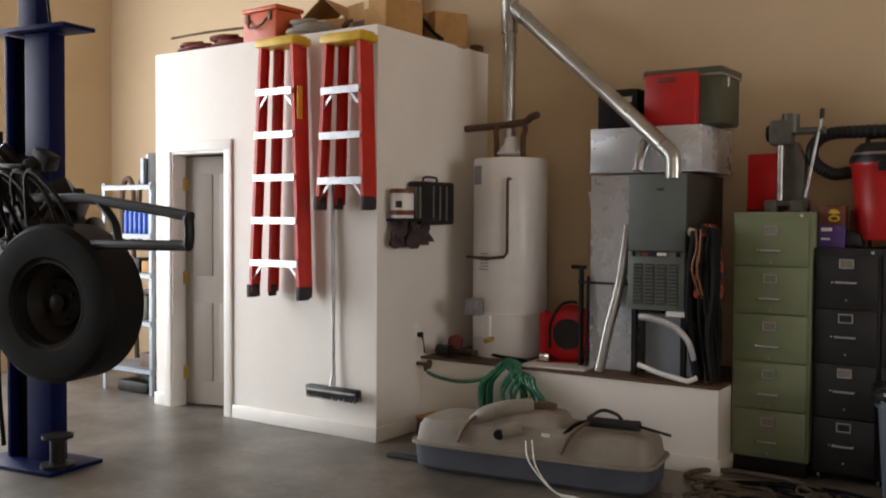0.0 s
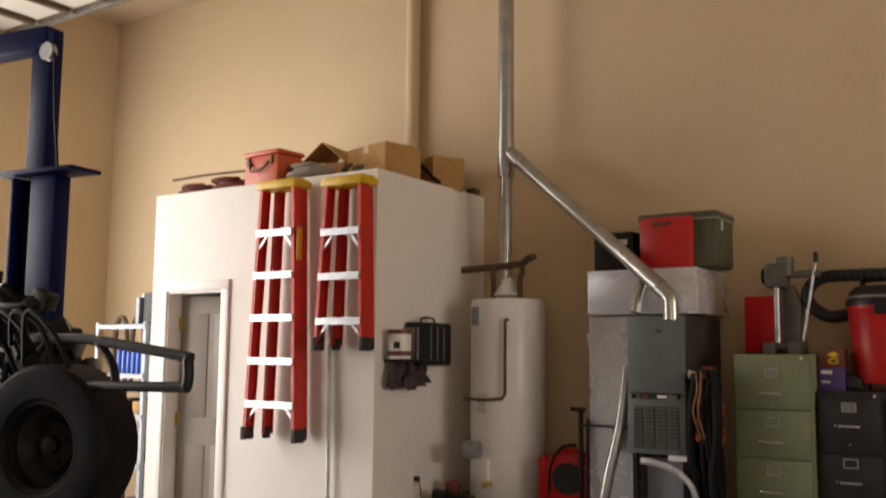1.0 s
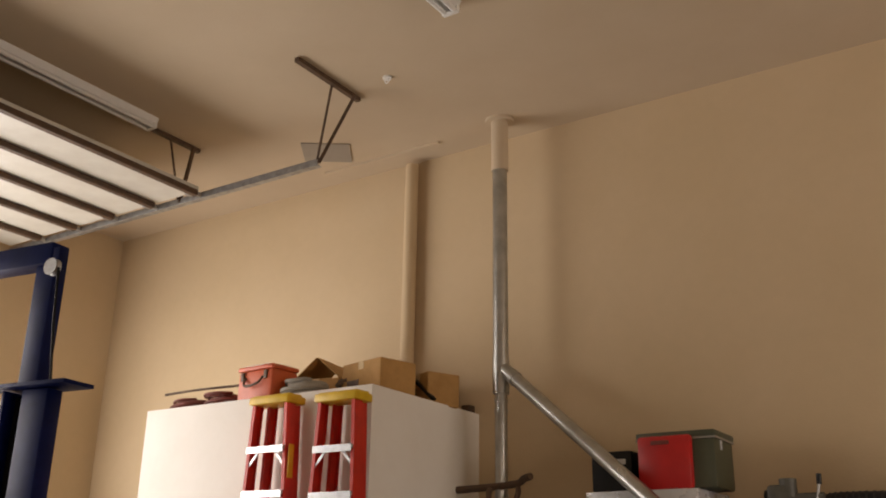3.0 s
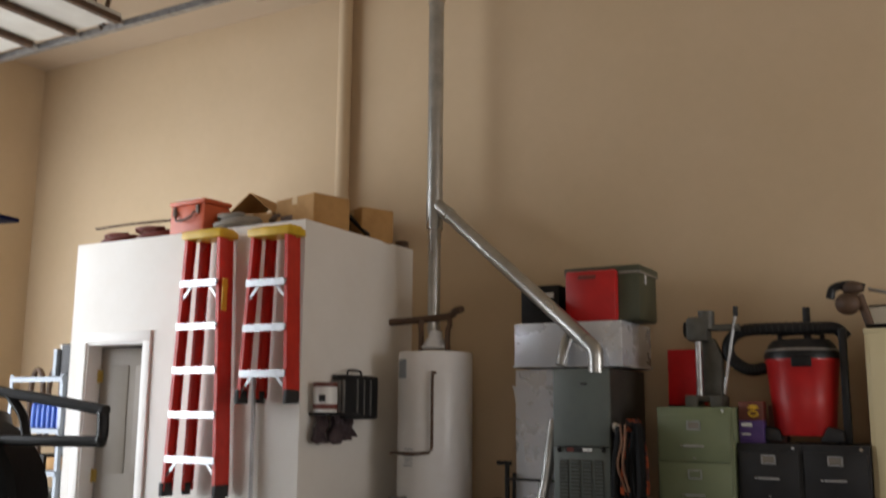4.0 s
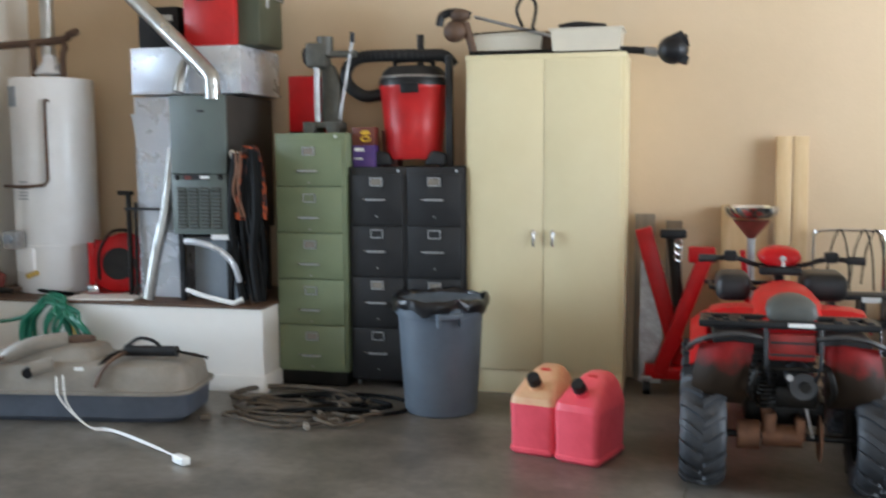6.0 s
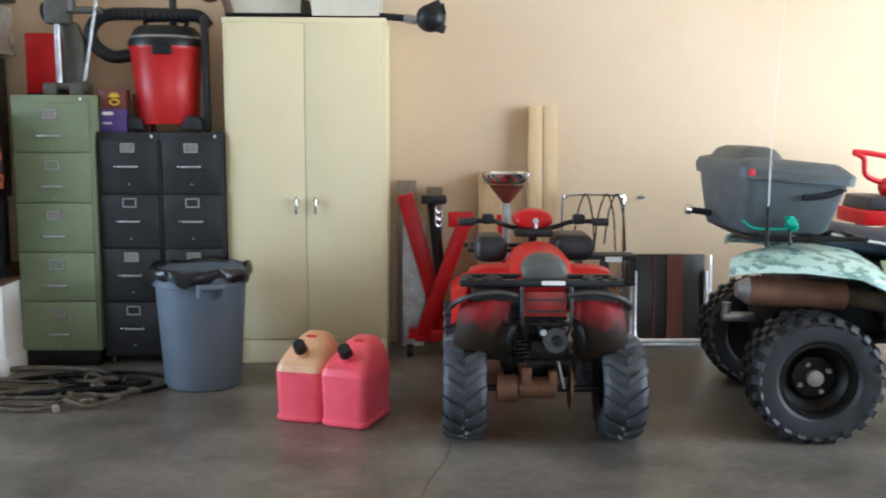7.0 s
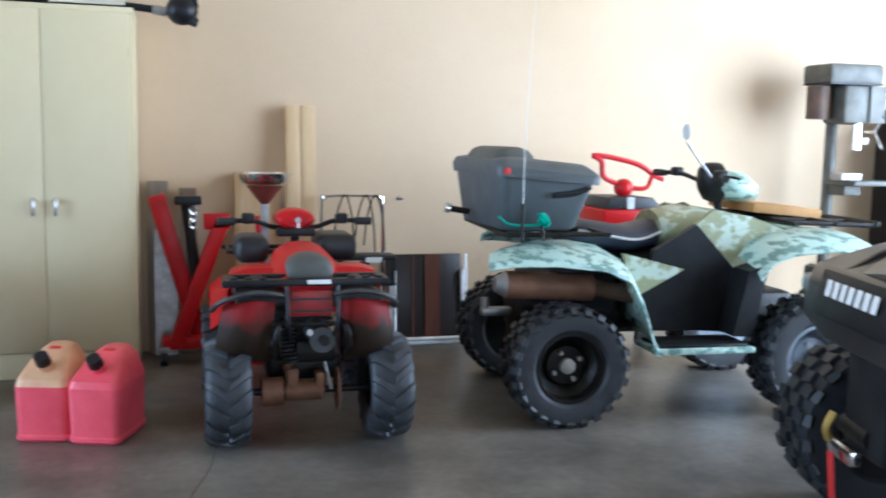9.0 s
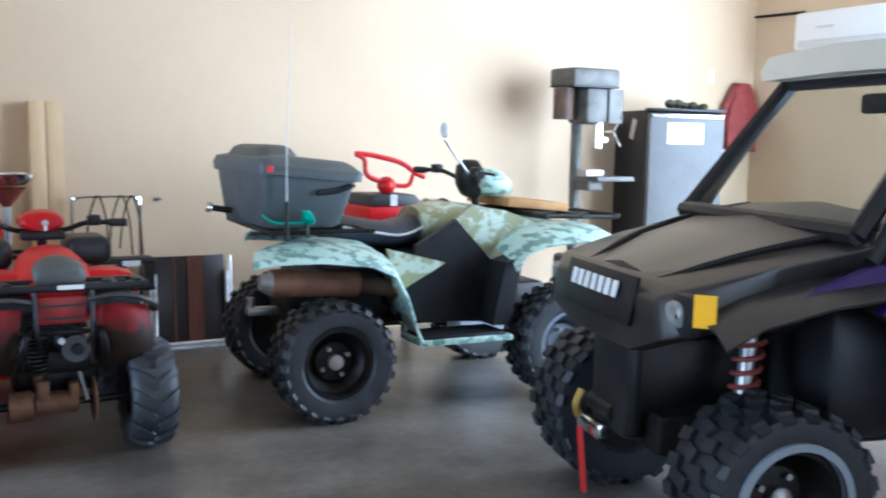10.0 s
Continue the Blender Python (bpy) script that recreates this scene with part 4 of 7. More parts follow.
# ---- water heater ----
HX, HY = -4.30, 5.53
ob = thing("water_heater", "tall white gas water heater standing on the platform", "water heater", HX, HY, PT)
part("tank", lathe(B(), [(0.255, 0.0), (0.265, 0.02), (0.265, 1.38), (0.258, 1.40), (0.10, 1.415), (0.0, 1.415)], seg=44), "enamel", ob)
part("seam", lathe(B(), [(0.2655, 0.30), (0.268, 0.303), (0.268, 0.315), (0.2655, 0.318)], seg=44), "enamel", ob)
part("rating_label", box(B(), -0.13, -0.230, 1.28, 0.085, 0.012, 0.13, turn=Matrix.Rotation(radians(-26), 4, "Z")), "panel_grey", ob, "grey rating label")
for k in range(6):
    part("label_line", box(B(), -0.05, -0.262, 0.62 + 0.022 * k, 0.09 - 0.01 * (k % 3), 0.003, 0.007), "panel_grey", ob, "faint grey printed line")
part("access_cover", box(B(), -0.07, -0.252, 0.22, 0.16, 0.03, 0.16, turn=Matrix.Rotation(radians(-14), 4, "Z"), bevel=0.01), "enamel", ob, "white access cover")
part("gas_valve", box(B(), -0.10, -0.32, 0.36, 0.11, 0.10, 0.12, bevel=0.02), "steel", ob, "grey gas control valve")
part("valve_knob", lathe(B(), [(0.03, 0), (0.03, 0.03), (0.02, 0.035), (0, 0.035)], at=(-0.10, -0.37, 0.37), axis="Y", seg=14, turn=Matrix.Rotation(radians(180), 4, "Z")), "panel_grey", ob)
part("drain_valve", rod(B(), (0.02, -0.27, 0.14), (0.02, -0.36, 0.13), 0.018), "brass", ob)
part("relief_pipe", tube(B(), [(0.13, -0.21, 1.25), (0.13, -0.26, 1.25), (0.13, -0.265, 1.20), (0.13, -0.265, 0.74), (0.11, -0.275, 0.71), (0.0, -0.29, 0.70), (-0.12, -0.26, 0.70), (-0.24, -0.20, 0.70)], 0.011, curved=False), "brown", ob, "brown copper relief pipe")
part("draft_hood", lathe(B(), [(0.10, 1.43), (0.105, 1.44), (0.05, 1.52), (0.048, 1.56)], seg=20), "zinc", ob, "galvanised draft hood")
for a in (-1, 1):
    part("hood_leg", rod(B(), (0.09 * a, 0, 1.41), (0.09 * a, 0, 1.46), 0.006), "zinc", ob)
for x in (-0.11, 0.11):
    part("water_pipe", tube(B(), [(x, -0.02, 1.41), (x, -0.02, 1.55), (x * 1.1, -0.01, 1.60), (x * 1.0, -0.0, 1.64)], 0.02), "brown", ob, "brown insulated water pipe")
part("supply_pipe", tube(B(), [(-0.52, 0.1, 1.645), (-0.2, 0.06, 1.65), (0.10, 0.0, 1.66), (0.17, -0.02, 1.69), (0.24, -0.05, 1.70)], 0.026), "brown", ob, "dark foam-wrapped supply pipe")

# ---- galvanised vent with its branch ----
VX, VY = -4.36, 5.60
ob = thing("vent_pipe", "galvanised metal vent pipe rising to the ceiling with a slanted branch", "vent pipe", VX, VY, 0)
bm = rod(B(), (0, 0, 2.06), (0, 0, 2.86), 0.045, seg=22)
part("lower_pipe", bm, "pipe", ob)
for z in (2.10, 2.70, 2.78, 2.86):
    part("collar", rod(B(), (0, 0, z), (0, 0, z + 0.025), 0.050, seg=22), "pipe", ob, "crimped pipe collar")
part("wye_body", rod(B(), (0, 0, 2.84), (0, 0, 3.12), 0.062, seg=22), "pipe", ob)
part("upper_pipe", rod(B(), (0, 0, 3.10), (0, 0, 4.63), 0.058, seg=22), "pipe", ob)
part("flue_sleeve", rod(B(), (0, 0, 4.63), (0, 0, TOP - 0.01), 0.068, seg=22), "ceiling", ob, "beige painted upper sleeve")
part("ceiling_collar", lathe(B(), [(0.07, 0), (0.115, 0.002), (0.12, 0.02), (0.07, 0.02)], at=(0, 0, TOP - 0.022), seg=24), "ceiling", ob)
END = Vector((1.34, -0.42, 1.95))
part("branch_pipe", rod(B(), (0.02, 0, 3.03), END, 0.049, seg=22), "pipe", ob, "slanted branch pipe")
part("branch_collar", rod(B(), Vector((0.02, 0, 3.03)).lerp(END, 0.06), Vector((0.02, 0, 3.03)).lerp(END, 0.10), 0.055, seg=22), "pipe", ob)
part("elbow", tube(B(), [END, END + Vector((0.06, -0.01, -0.06)), END + Vector((0.07, -0.01, -0.12)), END + Vector((0.07, -0.01, -0.20))], 0.049, seg=18), "pipe", ob, "adjustable elbow")

# ---- furnace, coil plenum ----
FX, FY = -3.045, 5.16
ob = thing("furnace", "grey-green gas furnace with a louvred lower panel", "furnace", FX, FY, 0)
ob.matrix_basis = ob.matrix_basis @ Matrix.Diagonal((0.84, 1, 1, 1))
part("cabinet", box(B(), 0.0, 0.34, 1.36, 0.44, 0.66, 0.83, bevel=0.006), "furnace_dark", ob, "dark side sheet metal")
part("upper_panel", box(B(), 0, 0.0, 1.54, 0.435, 0.03, 0.47, bevel=0.006), "furnace_grey", ob)
low = part("lower_panel", box(B(), 0, 0.0, 1.12, 0.435, 0.03, 0.36, bevel=0.006), "furnace_grey", ob)
# dark plates on the panel face paint the shade of the louvre slots
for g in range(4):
    part("louvre_slot_shade", box(B(), -0.135 + 0.09 * g, -0.017, 1.10, 0.066, 0.006, 0.25), "furnace_dark", low)
    for k in range(11):
        part("louvre", box(B(), -0.135 + 0.09 * g, -0.021, 0.99 + 0.022 * k, 0.06, 0.010, 0.008, turn=Matrix.Rotation(radians(35), 4, "X")), "furnace_grey", low)
part("badge_plate", box(B(), -0.02, -0.019, 1.285, 0.2, 0.008, 0.03), "dark_cab", ob, "dark badge strip")
part("badge_label", box(B(), 0.05, -0.024, 1.285, 0.07, 0.004, 0.018), "white", ob, "white label")
part("badge_label", box(B(), -0.08, -0.024, 1.283, 0.05, 0.004, 0.02), "hose_red", ob, "small red label")
part("maker_badge", box(B(), 0.03, -0.018, 1.68, 0.05, 0.006, 0.012), "dark_cab", ob, "small dark badge")
for x in (-0.17, 0.17):
    part("panel_knob", ball(B(), x, -0.02, 1.285, 0.016), "black_plastic", ob)
for x, y in ((-0.19, 0.05), (0.19, 0.05), (-0.19, 0.6), (0.19, 0.6)):
    part("support_leg", box(B(), x, y, (PT + 0.95) / 2, 0.035, 0.035, 0.95 - PT), "black_plastic", ob)
part("base_panel", box(B(), 0.05, 0.12, 0.72, 0.36, 0.02, 0.38), "panel_grey", ob, "blue-grey lower sheet panel")
part("lower_rail", box(B(), 0.16, 0.0, 0.925, 0.14, 0.05, 0.03), "enamel", ob)
part("flex_conduit", tube(B(), [(-0.10, -0.05, 0.90), (0.0, -0.06, 0.895), (0.15, -0.06, 0.86), (0.26, -0.05, 0.78), (0.30, -0.02, 0.66)], 0.021), "zinc", ob, "silver flexible conduit")
part("drain_pipe", tube(B(), [(-0.12, -0.02, 0.60), (0.05, -0.05, 0.565), (0.28, -0.08, 0.535), (0.34, -0.06, 0.56)], 0.016, curved=False), "white", ob, "white plastic drain pipe")
for k in range(3):
    part("side_fitting", lathe(B(), [(0.02, 0), (0.03, 0.01), (0.02, 0.05), (0.012, 0.07)], at=(0.22, 0.04 + 0.05 * k, 1.42 - 0.28 * k), axis="X", seg=10), "white", ob, "pale pipe fitting")
ob = thing("supply_plenum", "shiny galvanised sheet-metal plenum behind the furnace", "duct", -3.20, 5.30, 0)
part("upper_box", box(B(), 0.005, 0.29, 1.94, 0.74, 0.58, 0.28, bevel=0.004), "zinc", ob)
part("seam_flange", box(B(), 0.005, 0.29, 1.80, 0.755, 0.595, 0.014), "zinc", ob)
bm = prism(B(), [(-0.365, PT), (-0.05, PT), (-0.05, 1.78), (-0.365, 1.78)], 0.5, pose(0, 0.02, 0))
part("return_duct", bm, "zinc", ob)
bm = B()
loft(bm, [[Vector((-0.37, -0.008, 1.66)), Vector((-0.05, -0.008, 1.66)), Vector((-0.05, 0.02, 1.66)), Vector((-0.37, 0.02, 1.66))], [Vector((-0.22, -0.05, 0.95)), Vector((-0.05, -0.05, 0.95)), Vector((-0.05, 0.02, 0.95)), Vector((-0.22, 0.02, 0.95))]])
part("tapered_panel", bm, "zinc", ob, "folded tapered sheet panel")
part("seam_flange", box(B(), -0.2, 0.0, 1.665, 0.345, 0.03, 0.02), "zinc", ob)
part("strap", box(B(), -0.2, -0.06, 1.085, 0.42, 0.012, 0.016), "black_plastic", ob, "black strap")
part("flue_offset", tube(B(), [(0.045, 0.1, 2.06), (0.03, 0.0, 2.0), (0.01, -0.06, 1.9), (0.0, -0.08, 1.80)], 0.035, seg=12), "pipe", ob)
part("flex_collar", tube(B(), [(-0.085, -0.02, 1.46), (-0.11, -0.08, 1.1), (-0.17, -0.12, 0.8), (-0.22, -0.14, PT + 0.01)], 0.034, seg=14), "pipe", ob, "silver flexible duct")
ob = thing("pipe_stand", "dark iron pipe standing by the plenum", "pipe", -3.62, 5.30, PT)
part("pipe", rod(B(), (0, 0, 0), (0.0, 0, 0.66), 0.016), "dark_metal", ob)
part("cross_handle", rod(B(), (-0.07, 0, 0.66), (0.03, 0, 0.66), 0.014), "dark_metal", ob)
part("second_pipe", rod(B(), (0.05, -0.02, 0), (0.05, 0, 0.6), 0.012), "dark_metal", ob)

# ---- cooler and case on the plenum ----
ob = thing("cooler", "red and olive picnic cooler resting on the plenum", "cooler", -3.00, 5.48, 2.081, 0)
part("body", box(B(), 0.02, 0.08, 0.16, 0.50, 0.36, 0.31, bevel=0.02), "olive_green", ob)
part("lid", box(B(), 0.02, 0.08, 0.335, 0.52, 0.38, 0.045, bevel=0.015), "olive_green", ob)
part("lid_edge", box(B(), 0.02, 0.08, 0.31, 0.515, 0.375, 0.012), "tank_top", ob, "pale lid edge")
bm = box(B(), -0.04, -0.125, 0.165, 0.35, 0.06, 0.33, bevel=0.022)
part("red_front", bm, "red", ob, "bright red front case")
part("grip", box(B(), -0.06, -0.158, 0.285, 0.12, 0.012, 0.026, bevel=0.005), "hose_red", ob)
part("latch", box(B(), 0.27, 0.02, 0.27, 0.012, 0.03, 0.06, bevel=0.003), "zinc", ob, "chrome latch")
ob = thing("tool_case", "black plastic case standing on the plenum", "case", -3.42, 5.50, 2.081)
part("body", box(B(), 0.0, 0, 0.13, 0.28, 0.22, 0.26, bevel=0.012), "black_plastic", ob)
part("case_label", box(B(), 0.07, -0.112, 0.19, 0.06, 0.004, 0.035), "white", ob, "white label")
part("side_handle", box(B(), -0.145, -0.02, 0.16, 0.03, 0.08, 0.05, bevel=0.01), "black_plastic", ob)

# ---- hose reel, tools and hose on the platform ----
ob = thing("hose_reel", "red steel hose reel with a dark hose", "hose reel", -3.80, 5.45, PT, 20)
for y in (-0.10, 0.10):
    part("disc", lathe(B(), [(0.105, 0.006), (0.105, -0.006), (0.175, -0.006), (0.185, 0.0), (0.175, 0.006), (0.105, 0.006)], at=(0.02, y, 0.20), axis="Y", seg=30, caps=False), "red_paint", ob)
part("wound_hose", lathe(B(), [(0.06, -0.095), (0.13, -0.09), (0.14, 0), (0.13, 0.09), (0.06, 0.095)], at=(0.02, 0, 0.20), axis="Y", seg=24), "rubber", ob)
part("stand", box(box(B(), -0.15, -0.09, 0.17, 0.04, 0.03, 0.34, bevel=0.008), -0.15, 0.09, 0.17, 0.04, 0.03, 0.34, bevel=0.008), "red_paint", ob)
part("foot_plate", box(B(), -0.02, 0, 0.006, 0.34, 0.26, 0.012), "red_paint", ob)
part("guide_arm", tube(B(), [(-0.1, -0.12, 0.1), (-0.09, -0.14, 0.28), (-0.02, -0.13, 0.40), (0.06, -0.12, 0.42), (0.08, -0.12, 0.41)], 0.01), "dark_metal", ob)
part("swivel_fitting", box(B(), -0.13, -0.16, 0.05, 0.07, 0.05, 0.05, bevel=0.008), "chrome", ob, "chrome swivel fitting")
ob = thing("pipe_wrench", "red pipe wrench lying on the platform", "wrench", -4.52, 5.25, PT, 10)
part("handle", box(B(), -0.04, 0, 0.03, 0.3, 0.035, 0.03, bevel=0.006), "brown", ob)
part("jaw", prism(B(), [(0.0, 0.0), (0.1, 0.0), (0.12, 0.09), (0.07, 0.12), (0.02, 0.10)], 0.05, pose(-0.12, -0.02, 0.03), bevel=0.006), "hose_red", ob, "dark red jaw")
ob = thing("air_gun", "black corded power tool on the platform edge", "tool", -4.60, 5.12, PT)
part("motor", rod(B(), (-0.04, 0, 0.05), (0.06, 0, 0.05), 0.04), "black_plastic", ob)
part("barrel", rod(B(), (0.06, 0, 0.05), (0.22, 0.02, 0.035), 0.022, 0.016), "dark_metal", ob)
part("grip", box(B(), 0.02, 0.05, 0.03, 0.05, 0.12, 0.035, bevel=0.01), "black_plastic", ob)
ob = thing("junction_switch", "dark electrical box with cord beside the heater", "electrical box", -4.60, WALL_Y, 1.12)
part("case", box(B(), 0.02, -0.05, 0, 0.12, 0.10, 0.16, bevel=0.01), "black_plastic", ob)
part("cord", tube(B(), [(0.0, -0.10, -0.08), (0.0, -0.15, -0.3), (0.08, -0.4, -0.42), (0.14, -0.55, -0.5), (0.3, -0.65, -0.57), (0.6, -0.7, -0.585)], 0.012), "cable", ob, "black drooping cord")
ob = thing("flat_tray", "pale flat sheet under the hose reel", "sheet", -3.75, 5.28, PT)
part("sheet", box(B(), 0, 0, 0.006, 0.45, 0.36, 0.01, turn=Matrix.Rotation(radians(6), 4, "Z")), "trim", ob)


def garden_hose():
    ob = thing("garden_hose", "coiled green garden hose hung over the platform edge", "hose", -4.0, PY - 0.03, 0)
    rng = random.Random(7)
    for k in range(11):
        cx, rx, rz = (rng.uniform(-0.04, 0.03), rng.uniform(0.15, 0.20), rng.uniform(0.20, 0.25)) if k < 7 else (0.12 + 0.035 * (k - 7), rng.uniform(0.10, 0.14), rng.uniform(0.19, 0.235))
        top, y = 0.565 - 0.008 * k, -0.035 - 0.009 * k
        pts = []
        for n in range(17):
            a = 2 * math.pi * n / 16 + math.pi / 2
            pull = 0.7 if math.sin(a) > 0.5 else 1.0
            pts.append((cx + rx * math.cos(a) * pull - 0.05 * (k > 6) * math.sin(a) + rng.uniform(-0.006, 0.006), y + (0.05 if math.sin(a) > 0.8 else 0.0), top - rz + rz * math.sin(a)))
        part("loop", tube(B(), pts, 0.0125, seg=7, steps=3), "hose_green", ob)
    part("lead", tube(B(), [(-0.66, -0.02, 0.42), (-0.55, -0.05, 0.40), (-0.35, -0.06, 0.39), (-0.15, -0.06, 0.44), (-0.04, -0.05, 0.55)], 0.0125, seg=7), "hose_green", ob)
    bm = B()
    rod(bm, (0.17, -0.07, 0.40), (0.20, -0.08, 0.30), 0.014)
    part("coupling", bm, "brass", ob, "brass hose coupling")
    return ob


garden_hose()
ob = thing("brown_box", "brown box pushed against the platform", "box", -4.50, 4.92, 0)
part("body", box(B(), 0, 0, 0.07, 0.22, 0.20, 0.14, bevel=0.008), "brown_card", ob)
part("top_edge", box(B(), 0, 0, 0.145, 0.23, 0.21, 0.012), "cardboard", ob)


# ---- fuel tank lying on the floor ----
def fuel_tank():
    ob = thing("fuel_tank", "large tan and slate plastic fuel tank on the floor", "fuel tank", -3.50, 4.50, 0, 8)
    L, W = 0.72, 0.24

    def ring(z, l, w, n=48, flat=7.0, shift=0.0):
        out = []
        for k in range(n):
            a = 2 * math.pi * k / n
            c, s = math.cos(a), math.sin(a)
            out.append(Vector((math.copysign(abs(c) ** (2 / flat), c) * l + shift, math.copysign(abs(s) ** (2 / flat), s) * w, z)))
        return out

    part("base_shell", loft(B(), [ring(0.0, L - 0.05, W - 0.03), ring(0.03, L - 0.01, W), ring(0.155, L, W + 0.01)]), "tank_base", ob, "slate grey lower shell")
    part("seam_flange", loft(B(), [ring(0.155, L + 0.02, W + 0.025), ring(0.172, L + 0.02, W + 0.025)]), "tank_top", ob)
    part("top_shell", loft(B(), [ring(0.172, L - 0.005, W), ring(0.26, L - 0.02, W - 0.015), ring(0.298, L - 0.05, W - 0.035), ring(0.315, L - 0.12, W - 0.09)]), "tank_top", ob, "dusty tan upper shell")
    hump = loft(B(), [ring(0.30, 0.30, 0.17, shift=-0.10), ring(0.37, 0.24, 0.13, shift=-0.08), ring(0.395, 0.14, 0.08, shift=-0.06)])
    part("hump", hump, "tank_top", ob)
    part("filler_neck", tube(B(), [(-0.34, -0.13, 0.30), (-0.26, -0.15, 0.36), (-0.14, -0.12, 0.40), (0.0, -0.06, 0.415)], 0.045, seg=12), "tank_top", ob)
    part("filler_opening", rod(B(), (-0.14, -0.235, 0.27), (-0.14, -0.255, 0.265), 0.03), "black_plastic", ob, "black filler opening")
    part("outlet_stub", rod(B(), (-0.02, -0.2, 0.31), (-0.12, -0.24, 0.29), 0.04), "tank_top", ob)
    for x in (-0.36, 0.27):
        part("strap_groove", tube(B(), [(x - 0.04, -0.25, 0.20), (x, -0.225, 0.29), (x + 0.05, -0.16, 0.345), (x + 0.09, 0.0, 0.355)], 0.022, seg=8, flat=0.5), "brown", ob, "dark strap groove")
    part("sender_plate", lathe(B(), [(0.09, 0), (0.09, 0.02), (0.05, 0.03), (0, 0.03)], at=(0.02, 0.02, 0.39), seg=18), "brown", ob)
    part("tag", box(B(), 0.13, -0.21, 0.285, 0.05, 0.012, 0.02), "white", ob, "white tag")
    return ob


fuel_tank()
ob = thing("pressure_gun", "black grease gun lying on the fuel tank", "tool", -3.02, 4.48, 0.34, 4)
part("barrel", rod(B(), (-0.14, 0, 0.02), (0.16, 0, 0.025), 0.03), "black_plastic", ob)
part("nozzle", rod(B(), (0.16, 0, 0.025), (0.34, -0.02, 0.0), 0.008), "dark_metal", ob)
part("lever", tube(B(), [(-0.14, 0, 0.04), (-0.06, 0, 0.09), (0.02, 0, 0.08), (0.06, 0, 0.05)], 0.010), "black_plastic", ob)
part("hose", tube(B(), [(-0.14, 0, 0.02), (-0.2, -0.05, 0.0), (-0.24, -0.12, -0.05)], 0.012), "cable", ob)
ob = thing("rubber_strip", "dark flat wiper strip lying on the floor", "strip", -4.28, 4.34, 0.0, 5)
part("strip", box(B(), 0, 0, 0.014, 0.36, 0.07, 0.026, bevel=0.01), "rubber", ob)
ob = thing("extension_cord", "pale extension cord trailing across the floor", "cord", 0, 0, 0)
part("cable", tube(B(), [(-3.42, 4.22, 0.26), (-3.36, 4.16, 0.16), (-3.22, 4.18, 0.02), (-3.07, 4.17, 0.012), (-2.76, 4.00, 0.012), (-2.55, 3.86, 0.012)], 0.0045), "white", ob)
part("cable", tube(B(), [(-3.38, 4.22, 0.27), (-3.31, 4.15, 0.14), (-3.18, 4.15, 0.02), (-3.02, 4.13, 0.012), (-2.55, 3.86, 0.012)], 0.004), "white", ob)
part("connector", box(B(), -2.46, 3.78, 0.022, 0.10, 0.045, 0.04, turn=Matrix.Rotation(radians(-32), 4, "Z"), bevel=0.01), "white", ob)


# ---- filing cabinets ----
def filing_cabinet(x, y, z0, w, d, h, drawers, mat, label, group, base=0.0):
    ob = thing("filing_cabinet", label, "filing cabinet", x, y, z0, group=group)
    bm = box(B(), 0, d / 2 + 0.004, h / 2 + base / 2, w, d - 0.008, h - base, bevel=0.004)
    part("carcass", bm, mat, ob)
    if base:
        part("base_frame", box(B(), 0, d / 2, base / 2, w - 0.03, d - 0.03, base), "dark_metal", ob, "dark recessed base")
    step = (h - 0.05 - base) / drawers
    up, mid, low = (0.34, 0.0, -0.32) if mat == "dark_cab" else (0.25, -0.17, -0.42)
    for k in range(drawers):
        zc = base + 0.012 + step * (k + 0.5)
        dr = part("drawer", box(B(), 0, -0.004, zc, w - 0.028, 0.018, step - 0.008, bevel=0.003), mat, ob)
        bm = B()
        for zz, sx, sz in ((0.02, 0.078, 0.006), (-0.02, 0.078, 0.006)):
            box(bm, 0, -0.018, zc + step * up + zz * 1.15, sx, 0.010, sz)
        for xx in (-0.036, 0.036):
            box(bm, xx, -0.018, zc + step * up, 0.006, 0.010, 0.046)
        part("label_frame", bm, "aluminium", dr, "bright metal label holder")
        part("label_card", box(B(), 0, -0.0145, zc + step * up, 0.066, 0.003, 0.036), "tank_top" if (k + drawers) % 2 else mat, dr)
        bm = box(B(), 0, -0.036, zc + step * mid, 0.115, 0.012, 0.012, bevel=0.003)
        for xx in (-0.05, 0.05):
            box(bm, xx, -0.023, zc + step * mid, 0.01, 0.022, 0.010)
        part("pull", bm, "aluminium", dr, "narrow bar pull")
        part("thumb_latch", box(B(), -0.075, -0.018, zc + step * mid, 0.012, 0.012, 0.012, bevel=0.003), "chrome", dr, "bright thumb latch")
        part("lock_dot", rod(B(), (0.0, -0.013, zc + step * low), (0.0, -0.018, zc + step * low), 0.006, seg=10), "steel", dr)
    part("lock", rod(B(), (w * 0.38, -0.002, h - 0.022), (w * 0.38, -0.014, h - 0.022), 0.009, seg=12), "chrome", ob, "chrome lock")
    return ob


